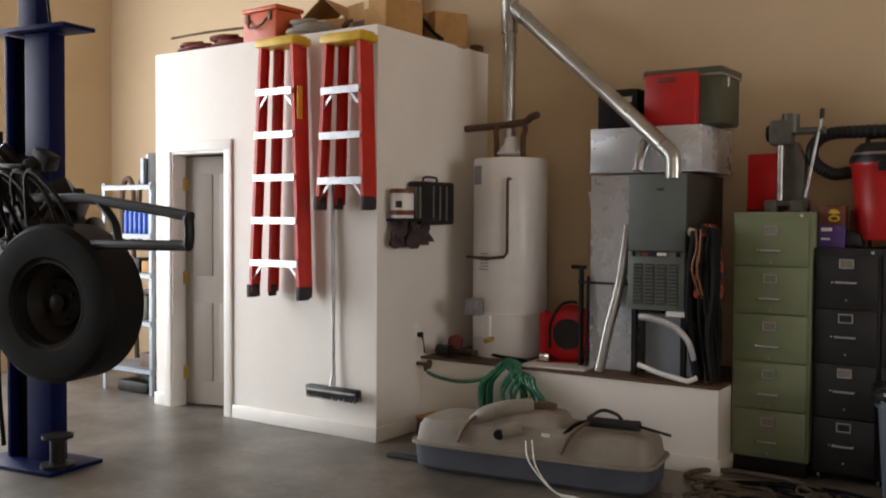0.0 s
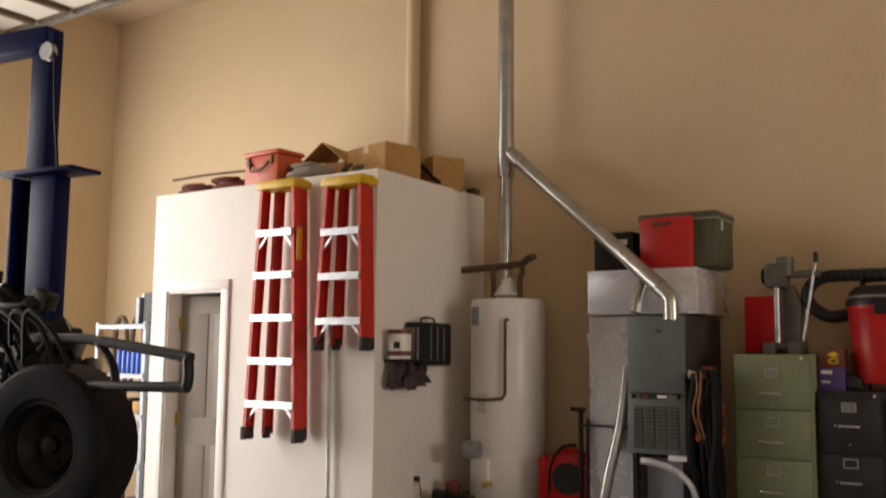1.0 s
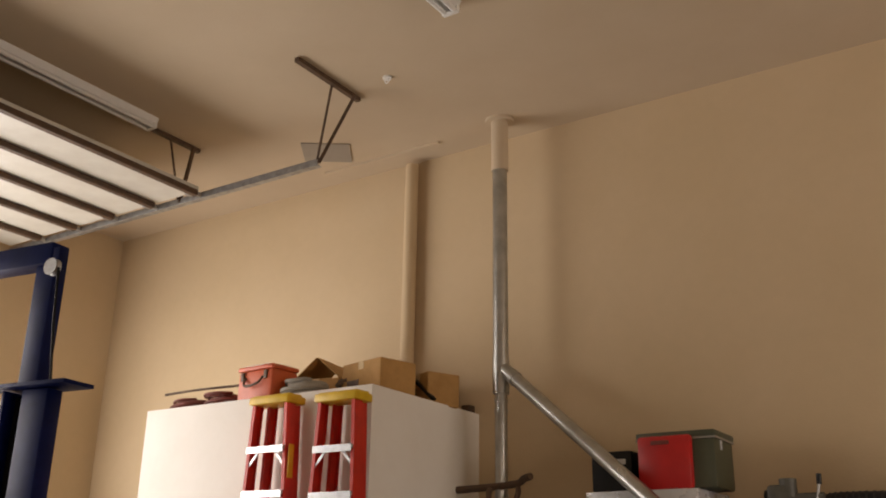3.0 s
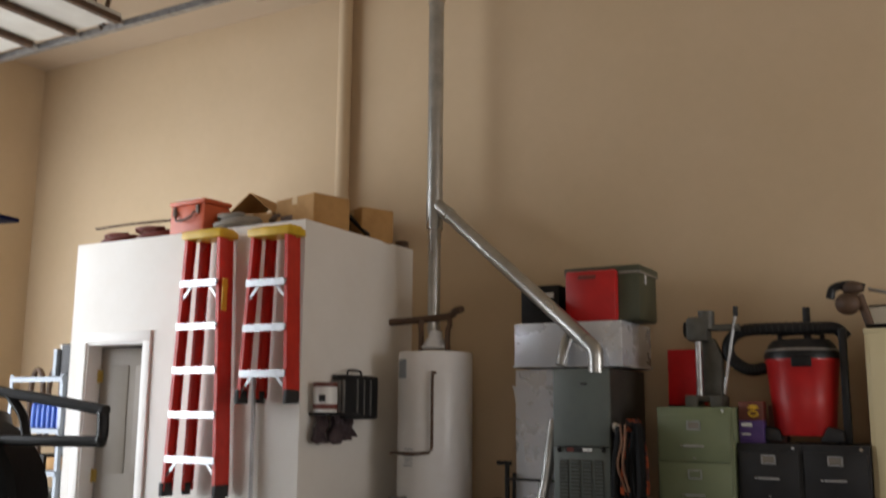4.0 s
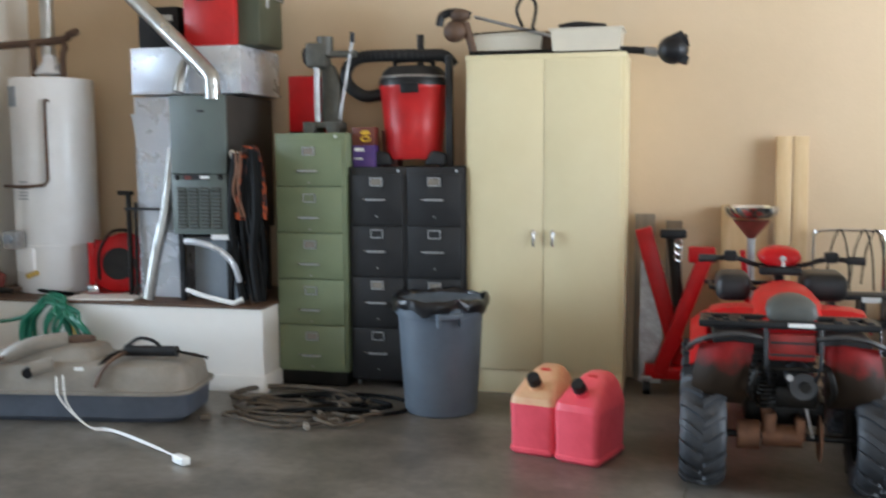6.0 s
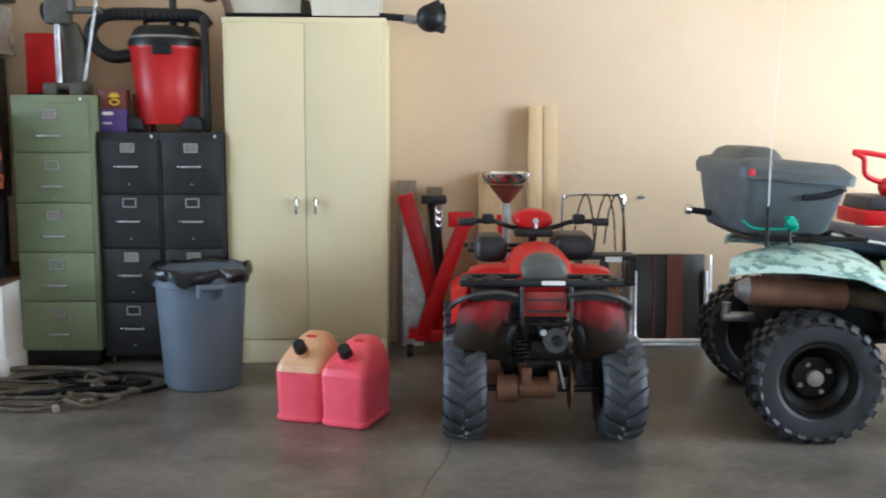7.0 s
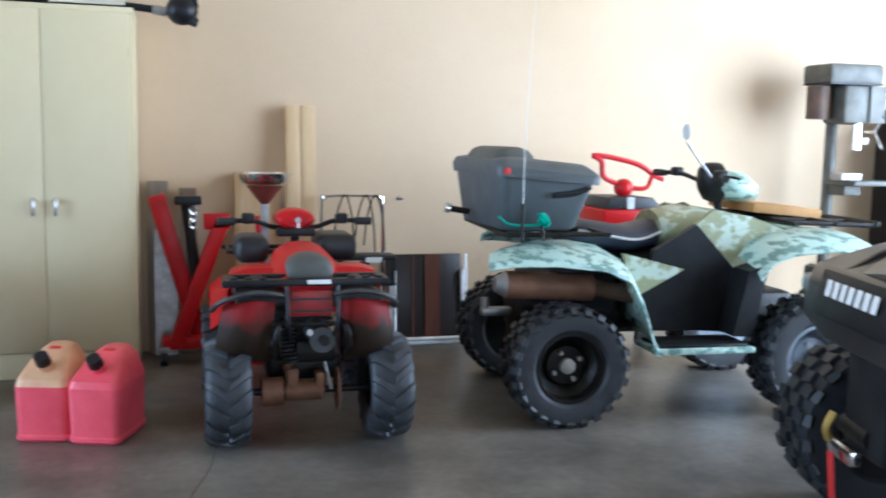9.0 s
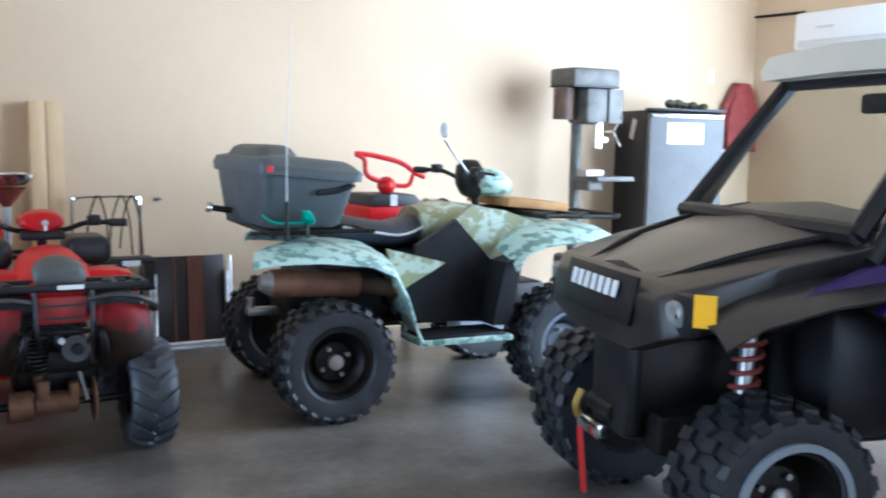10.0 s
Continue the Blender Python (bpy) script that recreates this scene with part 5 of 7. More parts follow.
filing_cabinet(-2.395, 5.30, 0.0, 0.45, 0.62, 1.545, 5, "green_cab", "sage green steel five-drawer filing cabinet", "filing cabinets", 0.09)
filing_cabinet(-1.985, 5.34, 0.05, 0.355, 0.58, 1.29, 4, "dark_cab", "charcoal steel four-drawer filing cabinet on castors", "filing cabinets")
filing_cabinet(-1.63, 5.34, 0.05, 0.355, 0.58, 1.29, 4, "dark_cab", "charcoal steel four-drawer filing cabinet on castors", "filing cabinets")
ob = thing("castor_dolly", "low wheeled steel dolly under the charcoal cabinets", "dolly", -1.81, 5.62, 0)
part("frame", box(B(), 0, 0, 0.043, 0.70, 0.5, 0.012), "dark_metal", ob)
for x in (-0.32, 0.0, 0.32):
    for y in (-0.22, 0.22):
        part("castor", lathe(B(), [(0.004, -0.008), (0.018, -0.008), (0.019, 0), (0.018, 0.008), (0.004, 0.008)], at=(x, y, 0.019), axis="X", seg=14), "steel", ob, "small steel castor")

# ---- on the green cabinet: arbor press, red case ----
GT = 1.546
ob = thing("arbor_press", "grey cast arbor press standing on the green cabinet", "press", -2.36, 5.50, GT)
bm = box(B(), 0.0, 0, 0.05, 0.20, 0.16, 0.035, bevel=0.008)
for x in (-0.075, 0.075):
    box(bm, x, -0.01, 0.035, 0.07, 0.20, 0.07, bevel=0.01)
part("base", bm, "press_paint", ob)
part("ram", rod(B(), (-0.03, -0.06, 0.07), (-0.03, -0.06, 0.46), 0.018), "steel", ob, "polished steel ram")
bm = prism(B(), [(-0.02, 0.03), (0.09, 0.03), (0.10, 0.30), (0.05, 0.42), (-0.02, 0.42)], 0.08, pose(0, -0.02, 0), bevel=0.012)
part("column", bm, "press_paint", ob)
bm = box(B(), -0.03, -0.03, 0.47, 0.13, 0.13, 0.15, bevel=0.02)
rod(bm, (0.02, -0.04, 0.47), (0.02, -0.04, 0.58), 0.05)
part("head", bm, "press_paint", ob)
part("pinion_shaft", rod(B(), (0.03, -0.05, 0.475), (0.22, -0.05, 0.475), 0.022), "press_paint", ob)
part("lever_bar", rod(B(), (0.20, -0.06, 0.55), (0.12, -0.08, 0.08), 0.009), "steel", ob, "steel lever bar")
part("lever_knob", rod(B(), (0.20, -0.06, 0.54), (0.203, -0.06, 0.60), 0.015), "black_plastic", ob)
part("hand_wheel", lathe(B(), [(0.01, -0.01), (0.05, -0.01), (0.05, 0.01), (0.01, 0.01)], at=(-0.105, -0.03, 0.47), axis="X", seg=16), "dark_metal", ob)
ob = thing("metal_case", "red sheet-metal case standing on the green cabinet", "case", -2.53, 5.62, GT)
part("body", box(B(), 0.02, 0, 0.18, 0.19, 0.24, 0.35, bevel=0.012), "red_paint", ob)
part("edge", box(B(), 0.02, -0.122, 0.006, 0.19, 0.01, 0.012), "dark_metal", ob)

# ---- on the charcoal cabinets: shop vacuum, cartons ----
DT = 1.34
ob = thing("shop_vacuum", "red and black wet-dry shop vacuum on the cabinets", "vacuum cleaner", -1.815, 5.58, DT)
part("drum", lathe(B(), [(0.16, 0.045), (0.17, 0.06), (0.185, 0.25), (0.205, 0.46), (0.212, 0.47), (0.212, 0.485)], seg=36), "red", ob, "red plastic drum")
bm = lathe(B(), [(0.214, 0.485), (0.216, 0.51), (0.20, 0.54), (0.185, 0.575), (0.16, 0.60), (0.0, 0.605)], seg=36)
part("lid", bm, "black_plastic", ob, "black motor lid")
part("lid_band", lathe(B(), [(0.206, 0.53), (0.208, 0.535), (0.20, 0.545)], seg=36), "steel", ob, "grey lid band")
part("front_latch", box(B(), 0.03, -0.215, 0.465, 0.11, 0.02, 0.06, bevel=0.006), "black_plastic", ob)
for sx in (-1, 1):
    part("caster_arm", prism(B(), [(-0.08, 0.0), (0.06, 0.0), (0.05, 0.07), (-0.03, 0.09)], 0.08, pose(0.17 * sx, -0.14, 0.01), bevel=0.015), "dark_cab", ob, "grey caster foot")
    part("caster", ball(B(), 0.2 * sx, -0.12, 0.022, 0.022), "black_plastic", ob)
part("hose", tube(B(), [(-0.20, -0.02, 0.44), (-0.30, -0.06, 0.43), (-0.40, -0.06, 0.50), (-0.41, -0.06, 0.59), (-0.33, -0.06, 0.66), (-0.15, -0.06, 0.67), (0.08, -0.06, 0.665), (0.2, -0.05, 0.66), (0.26, -0.04, 0.6)], 0.036, seg=12), "black_plastic", ob, "thick ribbed black hose")
bm = B()
ringpts = smooth_path([(-0.20, -0.02, 0.44), (-0.30, -0.06, 0.43), (-0.40, -0.06, 0.50), (-0.41, -0.06, 0.59), (-0.33, -0.06, 0.66), (-0.15, -0.06, 0.67), (0.08, -0.06, 0.665), (0.2, -0.05, 0.66)], 12)
for a, b in list(zip(ringpts, ringpts[1:]))[::2]:
    rod(bm, a, a + (b - a) * 0.5, 0.0395, seg=12)
part("hose_ribs", bm, "rubber", ob)
part("wand", box(B(), 0.24, -0.08, 0.33, 0.045, 0.05, 0.66, bevel=0.015), "dark_cab", ob, "dark grey extension wand")
part("wand_tip", rod(B(), (0.03, 0.05, 0.60), (0.03, 0.05, 0.80), 0.022), "dark_cab", ob, "upright nozzle")
part("handle", tube(B(), [(-0.12, 0, 0.60), (-0.1, 0, 0.64), (0.1, 0, 0.64), (0.12, 0, 0.60)], 0.014), "black_plastic", ob)
ob = thing("retail_carton", "purple and brown printed carton on the cabinets", "carton", -2.09, 5.46, DT)
part("lower_half", box(B(), 0, 0, 0.065, 0.14, 0.10, 0.13, bevel=0.003), "purple_card", ob, "purple printed lower half")
part("upper_half", box(B(), 0, 0, 0.185, 0.14, 0.10, 0.11, bevel=0.003), "brown_card", ob, "red-brown upper half")
bm = tube(B(), [(0.015 + 0.026 * math.cos(a), -0.052, 0.168 + 0.014 * math.sin(a)) for a in np.linspace(0, 6.28, 13)], 0.006, seg=6)
for a in np.linspace(0.3, 2.84, 5):
    tube(bm, [(0.015, -0.052, 0.195), (0.015 + 0.032 * math.cos(a), -0.052, 0.197 + 0.026 * math.sin(a))], 0.006, seg=6, curved=False)
part("emblem", bm, "yellow", ob, "yellow printed swirl")
part("print_bar", box(B(), -0.025, -0.0515, 0.105, 0.06, 0.003, 0.02), "white", ob, "white printed bar")
part("print_bar", box(B(), -0.03, -0.0515, 0.05, 0.05, 0.003, 0.012), "grey_tape", ob, "pale printed bar")
solid("dark_carton", box(B(), -1.97, 5.62, DT + 0.11, 0.1, 0.12, 0.22, bevel=0.004), "brown_card", "dark brown carton beside the vacuum", "carton")

# ---- jacket and cords hanging beside the furnace ----
ob = thing("cord_bundle", "bundle of black cords hanging beside the furnace", "cords", -2.80, 5.14, 0)
rng = random.Random(9)
for k in range(10):
    x, y = rng.uniform(0, 0.12), rng.uniform(0, 0.12)
    part("cord", tube(B(), [(x, y, 1.42 + rng.uniform(-0.05, 0.06)), (x + rng.uniform(-0.03, 0.05), y - 0.02, 1.1), (x + rng.uniform(-0.03, 0.06), y, 0.8), (x + rng.uniform(0, 0.05), y, 0.54)], rng.uniform(0.012, 0.03), seg=7), "cable", ob)


def hanging_cloth(name, x, y, z, w, h, seed, mat, label, category, rz=0.0):
    """Cloth gathered at its top, with folds that deepen downwards."""
    rng = random.Random(seed)
    bm, rows, cols = B(), 15, 17
    ring = []
    for i in range(rows):
        v = i / (rows - 1)
        half = w * (0.28 + 0.22 * min(1.0, v * 3)) * (1 - 0.10 * v + 0.06 * math.sin(5 * v + seed))
        line = []
        for j in range(cols * 2):
            a = 2 * math.pi * j / (cols * 2)
            fold = 1 + 0.16 * math.sin(7 * a + seed + 2 * v) * (0.3 + v) + rng.uniform(-0.03, 0.03)
            line.append(Vector((half * math.cos(a) * fold, 0.30 * half * math.sin(a) * fold, z - h * v + 0.015 * math.sin(3 * a))))
        ring.append(line)
    loft(bm, ring)
    bmesh.ops.transform(bm, matrix=pose(x, y, 0, 0, 0, rz), verts=bm.verts)
    return solid(name, bm, mat, label, category, sharp=80)


hanging_cloth("jacket", -2.73, 5.20, 1.46, 0.20, 0.42, 3, "plaid", "orange and black plaid jacket hanging beside the furnace", "jacket", 60)
hanging_cloth("jacket", 6.03, 5.875, 1.86, 0.40, 0.56, 5, "cloth_red", "faded red jacket hanging on the wall by the door", "jacket", 0)
bm = B()
for k in range(2):
    tube(bm, [(-2.78 + 0.03 * k, 5.10, 1.44), (-2.77 + 0.02 * k, 5.09, 1.33), (-2.80 + 0.03 * k, 5.10, 1.2), (-2.76 + 0.02 * k, 5.12, 1.05)], 0.007, seg=7)
solid("orange_strap", bm, "rust", "faded orange strap hanging with the cords", "strap")
solid("wood_offcut", box(box(B(), -2.735, 5.30, PT + 0.22, 0.05, 0.12, 0.44, turn=Matrix.Rotation(radians(-4), 4, "X")), -2.72, 5.2, PT + 0.2, 0.03, 0.1, 0.4), "brown", "brown boards leaning at the platform end", "board")

# ---- tall cream cabinet ----
ob = thing("storage_cabinet", "tall cream steel two-door storage cabinet", "cabinet", -0.99, 5.37, 0)
CW, CD, CH = 0.915, 0.54, 1.98
part("body", box(B(), 0, CD / 2 + 0.006, CH / 2 + 0.03, CW, CD - 0.012, CH - 0.06, bevel=0.004), "cream", ob)
part("top_cap", box(B(), 0, CD / 2, CH - 0.016, CW + 0.004, CD + 0.006, 0.032, bevel=0.004), "cream", ob)
part("plinth", box(B(), 0, CD / 2 + 0.002, 0.07, CW - 0.004, CD - 0.004, 0.138, bevel=0.003), "cream", ob)
for s in (-1, 1):
    d = part("door", box(B(), s * 0.2165, -0.002, 1.048, 0.430, 0.02, 1.80, bevel=0.003), "cream", ob)
    bm = rod(B(), (s * 0.055, -0.012, 0.955), (s * 0.055, -0.03, 0.955), 0.016)
    box(bm, s * 0.055 + 0.0, -0.036, 0.93, 0.018, 0.014, 0.10, bevel=0.006)
    part("handle", bm, "chrome", d, "chrome lever handle")
    for z in (0.3, 1.02, 1.75):
        part("hinge", rod(B(), (s * 0.437, -0.008, z - 0.03), (s * 0.437, -0.008, z + 0.03), 0.006, seg=8), "cream", d)

# ---- on the cream cabinet ----
KT = 1.982
ob = thing("storage_bin", "cream plastic tub on the cabinet top", "tub", -0.76, 5.53, KT + 0.012)
part("body", loft(B(), [[Vector((x * w, y * w, z)) for x, y in ((-0.20, -0.13), (0.20, -0.13), (0.20, 0.13), (-0.20, 0.13))] for z, w in ((0, 0.94), (0.12, 1.0))]), "off_white", ob)
part("rim", box(B(), 0, 0, 0.122, 0.42, 0.28, 0.012, bevel=0.003), "off_white", ob)
ob = thing("storage_bin", "pale plastic tub on the cabinet top", "tub", -1.22, 5.62, KT)
part("body", loft(B(), [[Vector((x * w, y * w, z)) for x, y in ((-0.20, -0.13), (0.20, -0.13), (0.20, 0.13), (-0.20, 0.13))] for z, w in ((0, 0.94), (0.125, 1.0))]), "off_white", ob)
part("rim", box(B(), 0, 0, 0.127, 0.42, 0.28, 0.012, bevel=0.003), "off_white", ob)
solid("brown_block", box(B(), -1.02, 5.58, KT + 0.07, 0.10, 0.12, 0.14, bevel=0.006), "brown", "dark brown block between the tubs", "block")
solid("black_handle_tool", tube(B(), [(-0.92, 5.52, KT + 0.155), (-0.82, 5.50, KT + 0.165), (-0.72, 5.50, KT + 0.155), (-0.66, 5.52, KT + 0.15)], 0.022, seg=8), "black_plastic", "black tool lying on the tub", "tool")
ob = thing("string_trimmer", "black long string trimmer lying across the cabinet top", "trimmer", 0, 5.44, KT)
part("shaft", rod(B(), (-1.42, 0.06, 0.235), (-0.95, 0.02, 0.10), 0.010), "steel", ob, "thin grey shaft")
part("shaft_grip", rod(B(), (-0.62, 0.0, 0.018), (-0.42, -0.02, 0.0), 0.020), "black_plastic", ob)
part("main_tube", rod(B(), (-1.44, 0.0, 0.018), (-0.48, 0.0, 0.018), 0.011), "dark_metal", ob)
part("collar", rod(B(), (-0.43, -0.02, 0.0), (-0.36, -0.03, -0.012), 0.026), "steel", ob, "pale grey collar")
bm = ball(B(), -0.28, -0.04, 0.0, 0.085, 0.075, 0.08)
box(bm, -0.27, -0.04, 0.06, 0.10, 0.08, 0.05, turn=Matrix.Rotation(radians(-25), 4, "Y"), bevel=0.012)
box(bm, -0.24, -0.05, -0.05, 0.09, 0.06, 0.05, turn=Matrix.Rotation(radians(20), 4, "Y"), bevel=0.012)
rod(bm, (-0.34, -0.04, 0.02), (-0.20, -0.05, 0.05), 0.035)
part("motor_head", bm, "black_plastic", ob)
part("guide_loop", tube(B(), [(-1.13, 0.02, 0.16), (-1.16, 0.0, 0.26), (-1.11, 0.0, 0.335), (-1.05, 0.0, 0.28), (-1.07, 0.0, 0.14)], 0.010), "dark_metal", ob, "bent loop handle")
part("rear_grip", tube(B(), [(-1.44, 0.04, 0.24), (-1.52, 0.02, 0.26), (-1.60, 0.0, 0.24), (-1.62, 0.0, 0.18)], 0.024), "black_plastic", ob)
part("rear_motor", ball(ball(B(), -1.53, 0.02, 0.15, 0.07, 0.06, 0.065), -1.50, 0.02, 0.24, 0.06, 0.05, 0.04), "brown", ob, "dark brown motor housing")
part("lower_rod", rod(B(), (-1.42, 0.02, 0.13), (-1.05, 0.02, 0.145), 0.005), "dark_metal", ob)
part("rear_stay", rod(B(), (-1.47, 0.03, 0.20), (-1.42, 0.03, 0.02), 0.025), "brown", ob)

# ---- bin, fuel cans ----
ob = thing("trash_can", "blue-grey plastic bin with a black liner", "trash can", -1.505, 4.95, 0, -62)
ob.matrix_basis = ob.matrix_basis @ Matrix.Diagonal((0.93, 0.93, 1.03, 1))
part("body", lathe(B(), [(0.205, 0.0), (0.215, 0.01), (0.235, 0.28), (0.252, 0.53), (0.268, 0.535), (0.27, 0.60), (0.255, 0.60), (0.245, 0.54), (0.20, 0.03), (0, 0.03)], seg=40), "can_grey", ob)
part("rim", lathe(B(), [(0.268, 0.597), (0.276, 0.605), (0.27, 0.615), (0.256, 0.606)], seg=40), "can_grey", ob)
for s in (1, -1):
    bm = box(B(), s * 0.285, -0.02, 0.55, 0.05, 0.14, 0.03, bevel=0.01)
    box(bm, s * 0.285, -0.085, 0.53, 0.05, 0.02, 0.07, bevel=0.006)
    box(bm, s * 0.285, 0.045, 0.53, 0.05, 0.02, 0.07, bevel=0.006)
    part("handle", bm, "can_grey", ob)
bm, seg = B(), 72
rings = []
for n, (r, z) in enumerate(((0.235, 0.50), (0.250, 0.60), (0.268, 0.628), (0.286, 0.622), (0.290, 0.595), (0.284, 0.565))):
    ring = []
    for k in range(seg):
        a = 2 * math.pi * k / seg
        rr = r + 0.005 * math.sin(7 * a + n) + 0.004 * math.sin(17 * a + 2 * n)
        ring.append(Vector((rr * math.cos(a), rr * math.sin(a), z + (0.010 * math.sin(5 * a + 1) + 0.006 * math.sin(13 * a)) * (n / 3))))
    rings.append(ring)
loft(bm, rings, caps=False)
part("liner", bm, "bag", ob, "black folded bin liner", sharp=80)


def fuel_can(x, y, rz, top, label):
    ob = thing("fuel_can", label, "fuel can", x, y, 0, rz, group="fuel cans")
    w, d = 0.115, 0.19

    def ring(z, y0, y1, ww, n=6):
        out = []
        r = 0.035
        for cx, cy, a0 in ((ww - r, y1 - r, 0), (-ww + r, y1 - r, 90), (-ww + r, y0 + r, 180), (ww - r, y0 + r, 270)):
            for k in range(n):
                a = radians(a0 + 90 * k / (n - 1))
                out.append(Vector((cx + r * math.cos(a), cy + r * math.sin(a), z)))
        return out

    part("body", loft(B(), [ring(0.0, -0.15, 0.15, w - 0.012), ring(0.014, -0.165, 0.165, w), ring(0.03, -0.165, 0.165, w), ring(0.036, -0.16, 0.16, w - 0.005), ring(0.235, -0.165, 0.165, w), ring(0.245, -0.165, 0.165, w)]), "can_red", ob, "faded red plastic body")
    part("shoulder", loft(B(), [ring(0.245, -0.165, 0.165, w), ring(0.275, -0.155, 0.165, w - 0.006), ring(0.335, -0.06, 0.165, w - 0.03), ring(0.372, 0.02, 0.155, w - 0.055), ring(0.384, 0.05, 0.135, w - 0.072)]), top, ob, "sloping shoulder with a grip")
    part("spout_neck", rod(B(), (0, -0.085, 0.315), (0, -0.118, 0.35), 0.034, 0.03), top, ob)
    part("cap", rod(B(), (0, -0.112, 0.343), (0, -0.142, 0.376), 0.033, 0.030, seg=18), "black_plastic", ob, "black screw cap")
    part("vent_slot", box(B(), 0, 0.03, 0.372, 0.05, 0.02, 0.014, turn=Matrix.Rotation(radians(35), 4, "X"), bevel=0.004), "red", ob)
    return ob


fuel_can(-0.86, 4.40, -14, "can_faded", "red plastic fuel can with a sun-bleached shoulder")
fuel_can(-0.63, 4.31, -20, "can_red", "faded pinkish red plastic fuel can with black cap")

# ---- cords heaped on the floor ----
ob = thing("cord_heap", "heap of dirty cords and rope on the floor", "cords", -2.2, 4.75, 0)
rng = random.Random(12)
for k in range(12):
    cx, cy, r = rng.uniform(-0.35, 0.35), rng.uniform(-0.22, 0.22), rng.uniform(0.08, 0.3)
    pts = [(cx + r * math.cos(a * 0.8) * 1.4, cy + r * 0.6 * math.sin(a * 0.8) + rng.uniform(-0.03, 0.03), 0.014 + rng.uniform(0, 0.03)) for a in range(9)]
    part("cord", tube(B(), pts, rng.uniform(0.007, 0.016), seg=6), "dark_wood" if k % 3 else "cable", ob)
part("hoop", tube(B(), [(0.2 + 0.33 * math.cos(a * 0.4), 0.15 + 0.22 * math.sin(a * 0.4), 0.012) for a in range(17)], 0.010, seg=6), "cable", ob, "black cable loop")
for k in range(7):
    part("plug_end", box(B(), rng.uniform(-0.5, 0.5), rng.uniform(-0.4, 0.2), 0.02, 0.06, 0.03, 0.03, turn=Matrix.Rotation(rng.uniform(0, 3), 4, "Z"), bevel=0.006), "tank_top" if k % 2 else "dark_wood", ob)

# ---- floor jacks, planks, funnel beyond the red quad ----
ob = thing("engine_hoist", "folded red steel shop hoist against the wall", "hoist", -0.30, 5.62, 0)
part("mast", box(B(), -0.01, 0, 0.54, 0.095, 0.07, 0.90, turn=Matrix.Rotation(radians(-16), 4, "Y"), bevel=0.006), "red_paint", ob)
part("boom", box(B(), 0.10, -0.08, 0.48, 0.085, 0.07, 0.76, turn=Matrix.Rotation(radians(20), 4, "Y"), bevel=0.006), "red_paint", ob)
part("base_beam", box(B(), 0.08, -0.05, 0.13, 0.38, 0.12, 0.07, bevel=0.006), "red_paint", ob)
part("boom_end", box(B(), 0.20, -0.08, 0.83, 0.15, 0.07, 0.09, bevel=0.01), "red_paint", ob)
part("ram_cylinder", rod(B(), (0.09, -0.06, 0.42), (0.03, -0.06, 0.94), 0.032), "dark_metal", ob, "dark hydraulic ram")
part("ram_collar", box(B(), 0.04, -0.08, 0.95, 0.15, 0.08, 0.05, bevel=0.01), "black_plastic", ob)
for z in (0.82, 0.86, 0.90):
    part("chain_link", tube(B(), [(0.07 + 0.018 * math.cos(a), -0.11, z + 0.026 * math.sin(a)) for a in np.linspace(0, 2 * math.pi, 9)], 0.006, seg=6), "chrome", ob, "bright chain link")
part("caster", lathe(B(), [(0.01, -0.02), (0.045, -0.02), (0.045, 0.02), (0.01, 0.02)], at=(-0.10, -0.1, 0.046), axis="X", seg=16), "black_plastic", ob, "black caster wheel")
part("caster_fork", box(B(), -0.10, -0.1, 0.10, 0.06, 0.07, 0.03, bevel=0.005), "steel", ob)
bm = box(B(), 0, 0, 0, 0.13, 0.008, 0.75)
for k in range(20):
    for j in range(4):
        ball(bm, -0.045 + 0.03 * j, -0.005, -0.36 + 0.037 * k + 0.012 * (j % 2), 0.007, 0.004, 0.007, 6, 4)
bmesh.ops.transform(bm, matrix=pose(-0.385, 5.80, 0.385, -6, 0, 0), verts=bm.verts)
solid("tread_plate_ramp", bm, "steel", "diamond tread plate leaning on the wall", "plate")

for x, lab in ((0.365, "pine"), (0.46, "pine")):
    solid("lumber_plank", box(B(), x, 5.80, 0.752, 0.085, 0.038, 1.51, turn=Matrix.Rotation(radians(-4), 4, "X"), bevel=0.003), lab, "pale pine two-by-four leaning on the wall", "plank", group="planks")
solid("plywood_offcut", box(B(), 0.155, 5.845, 0.55, 0.27, 0.018, 1.10, turn=Matrix.Rotation(radians(-3), 4, "X"), bevel=0.002), "pine", "tan plywood offcut leaning on the wall", "board", group="boards by the hoist")
solid("grey_plank", box(B(), -0.43, 5.88, 0.52, 0.12, 0.03, 1.04, turn=Matrix.Rotation(radians(-2), 4, "X"), bevel=0.002), "grey_board", "weathered grey board leaning on the wall", "board", group="boards by the hoist")
solid("grey_plank", box(B(), -0.255, 5.87, 0.50, 0.10, 0.03, 1.0, turn=Matrix.Rotation(radians(-2.5), 4, "X"), bevel=0.002), "grey_board", "weathered tan board leaning on the wall", "board", group="boards by the hoist")
ob = thing("oil_drain_funnel", "chrome and red oil drain funnel on a stand", "funnel", 0.175, 5.60, 0)
part("rim_bowl", lathe(B(), [(0.10, 1.028), (0.138, 1.05), (0.153, 1.085), (0.156, 1.105), (0.149, 1.106), (0.128, 1.062), (0.08, 1.042), (0.0, 1.036)], seg=36), "chrome", ob, "polished bowl", sharp=60)
part("cone", lathe(B(), [(0.018, 0.92), (0.022, 0.925), (0.104, 1.027)], seg=28), "hose_red", ob, "dark red cone")
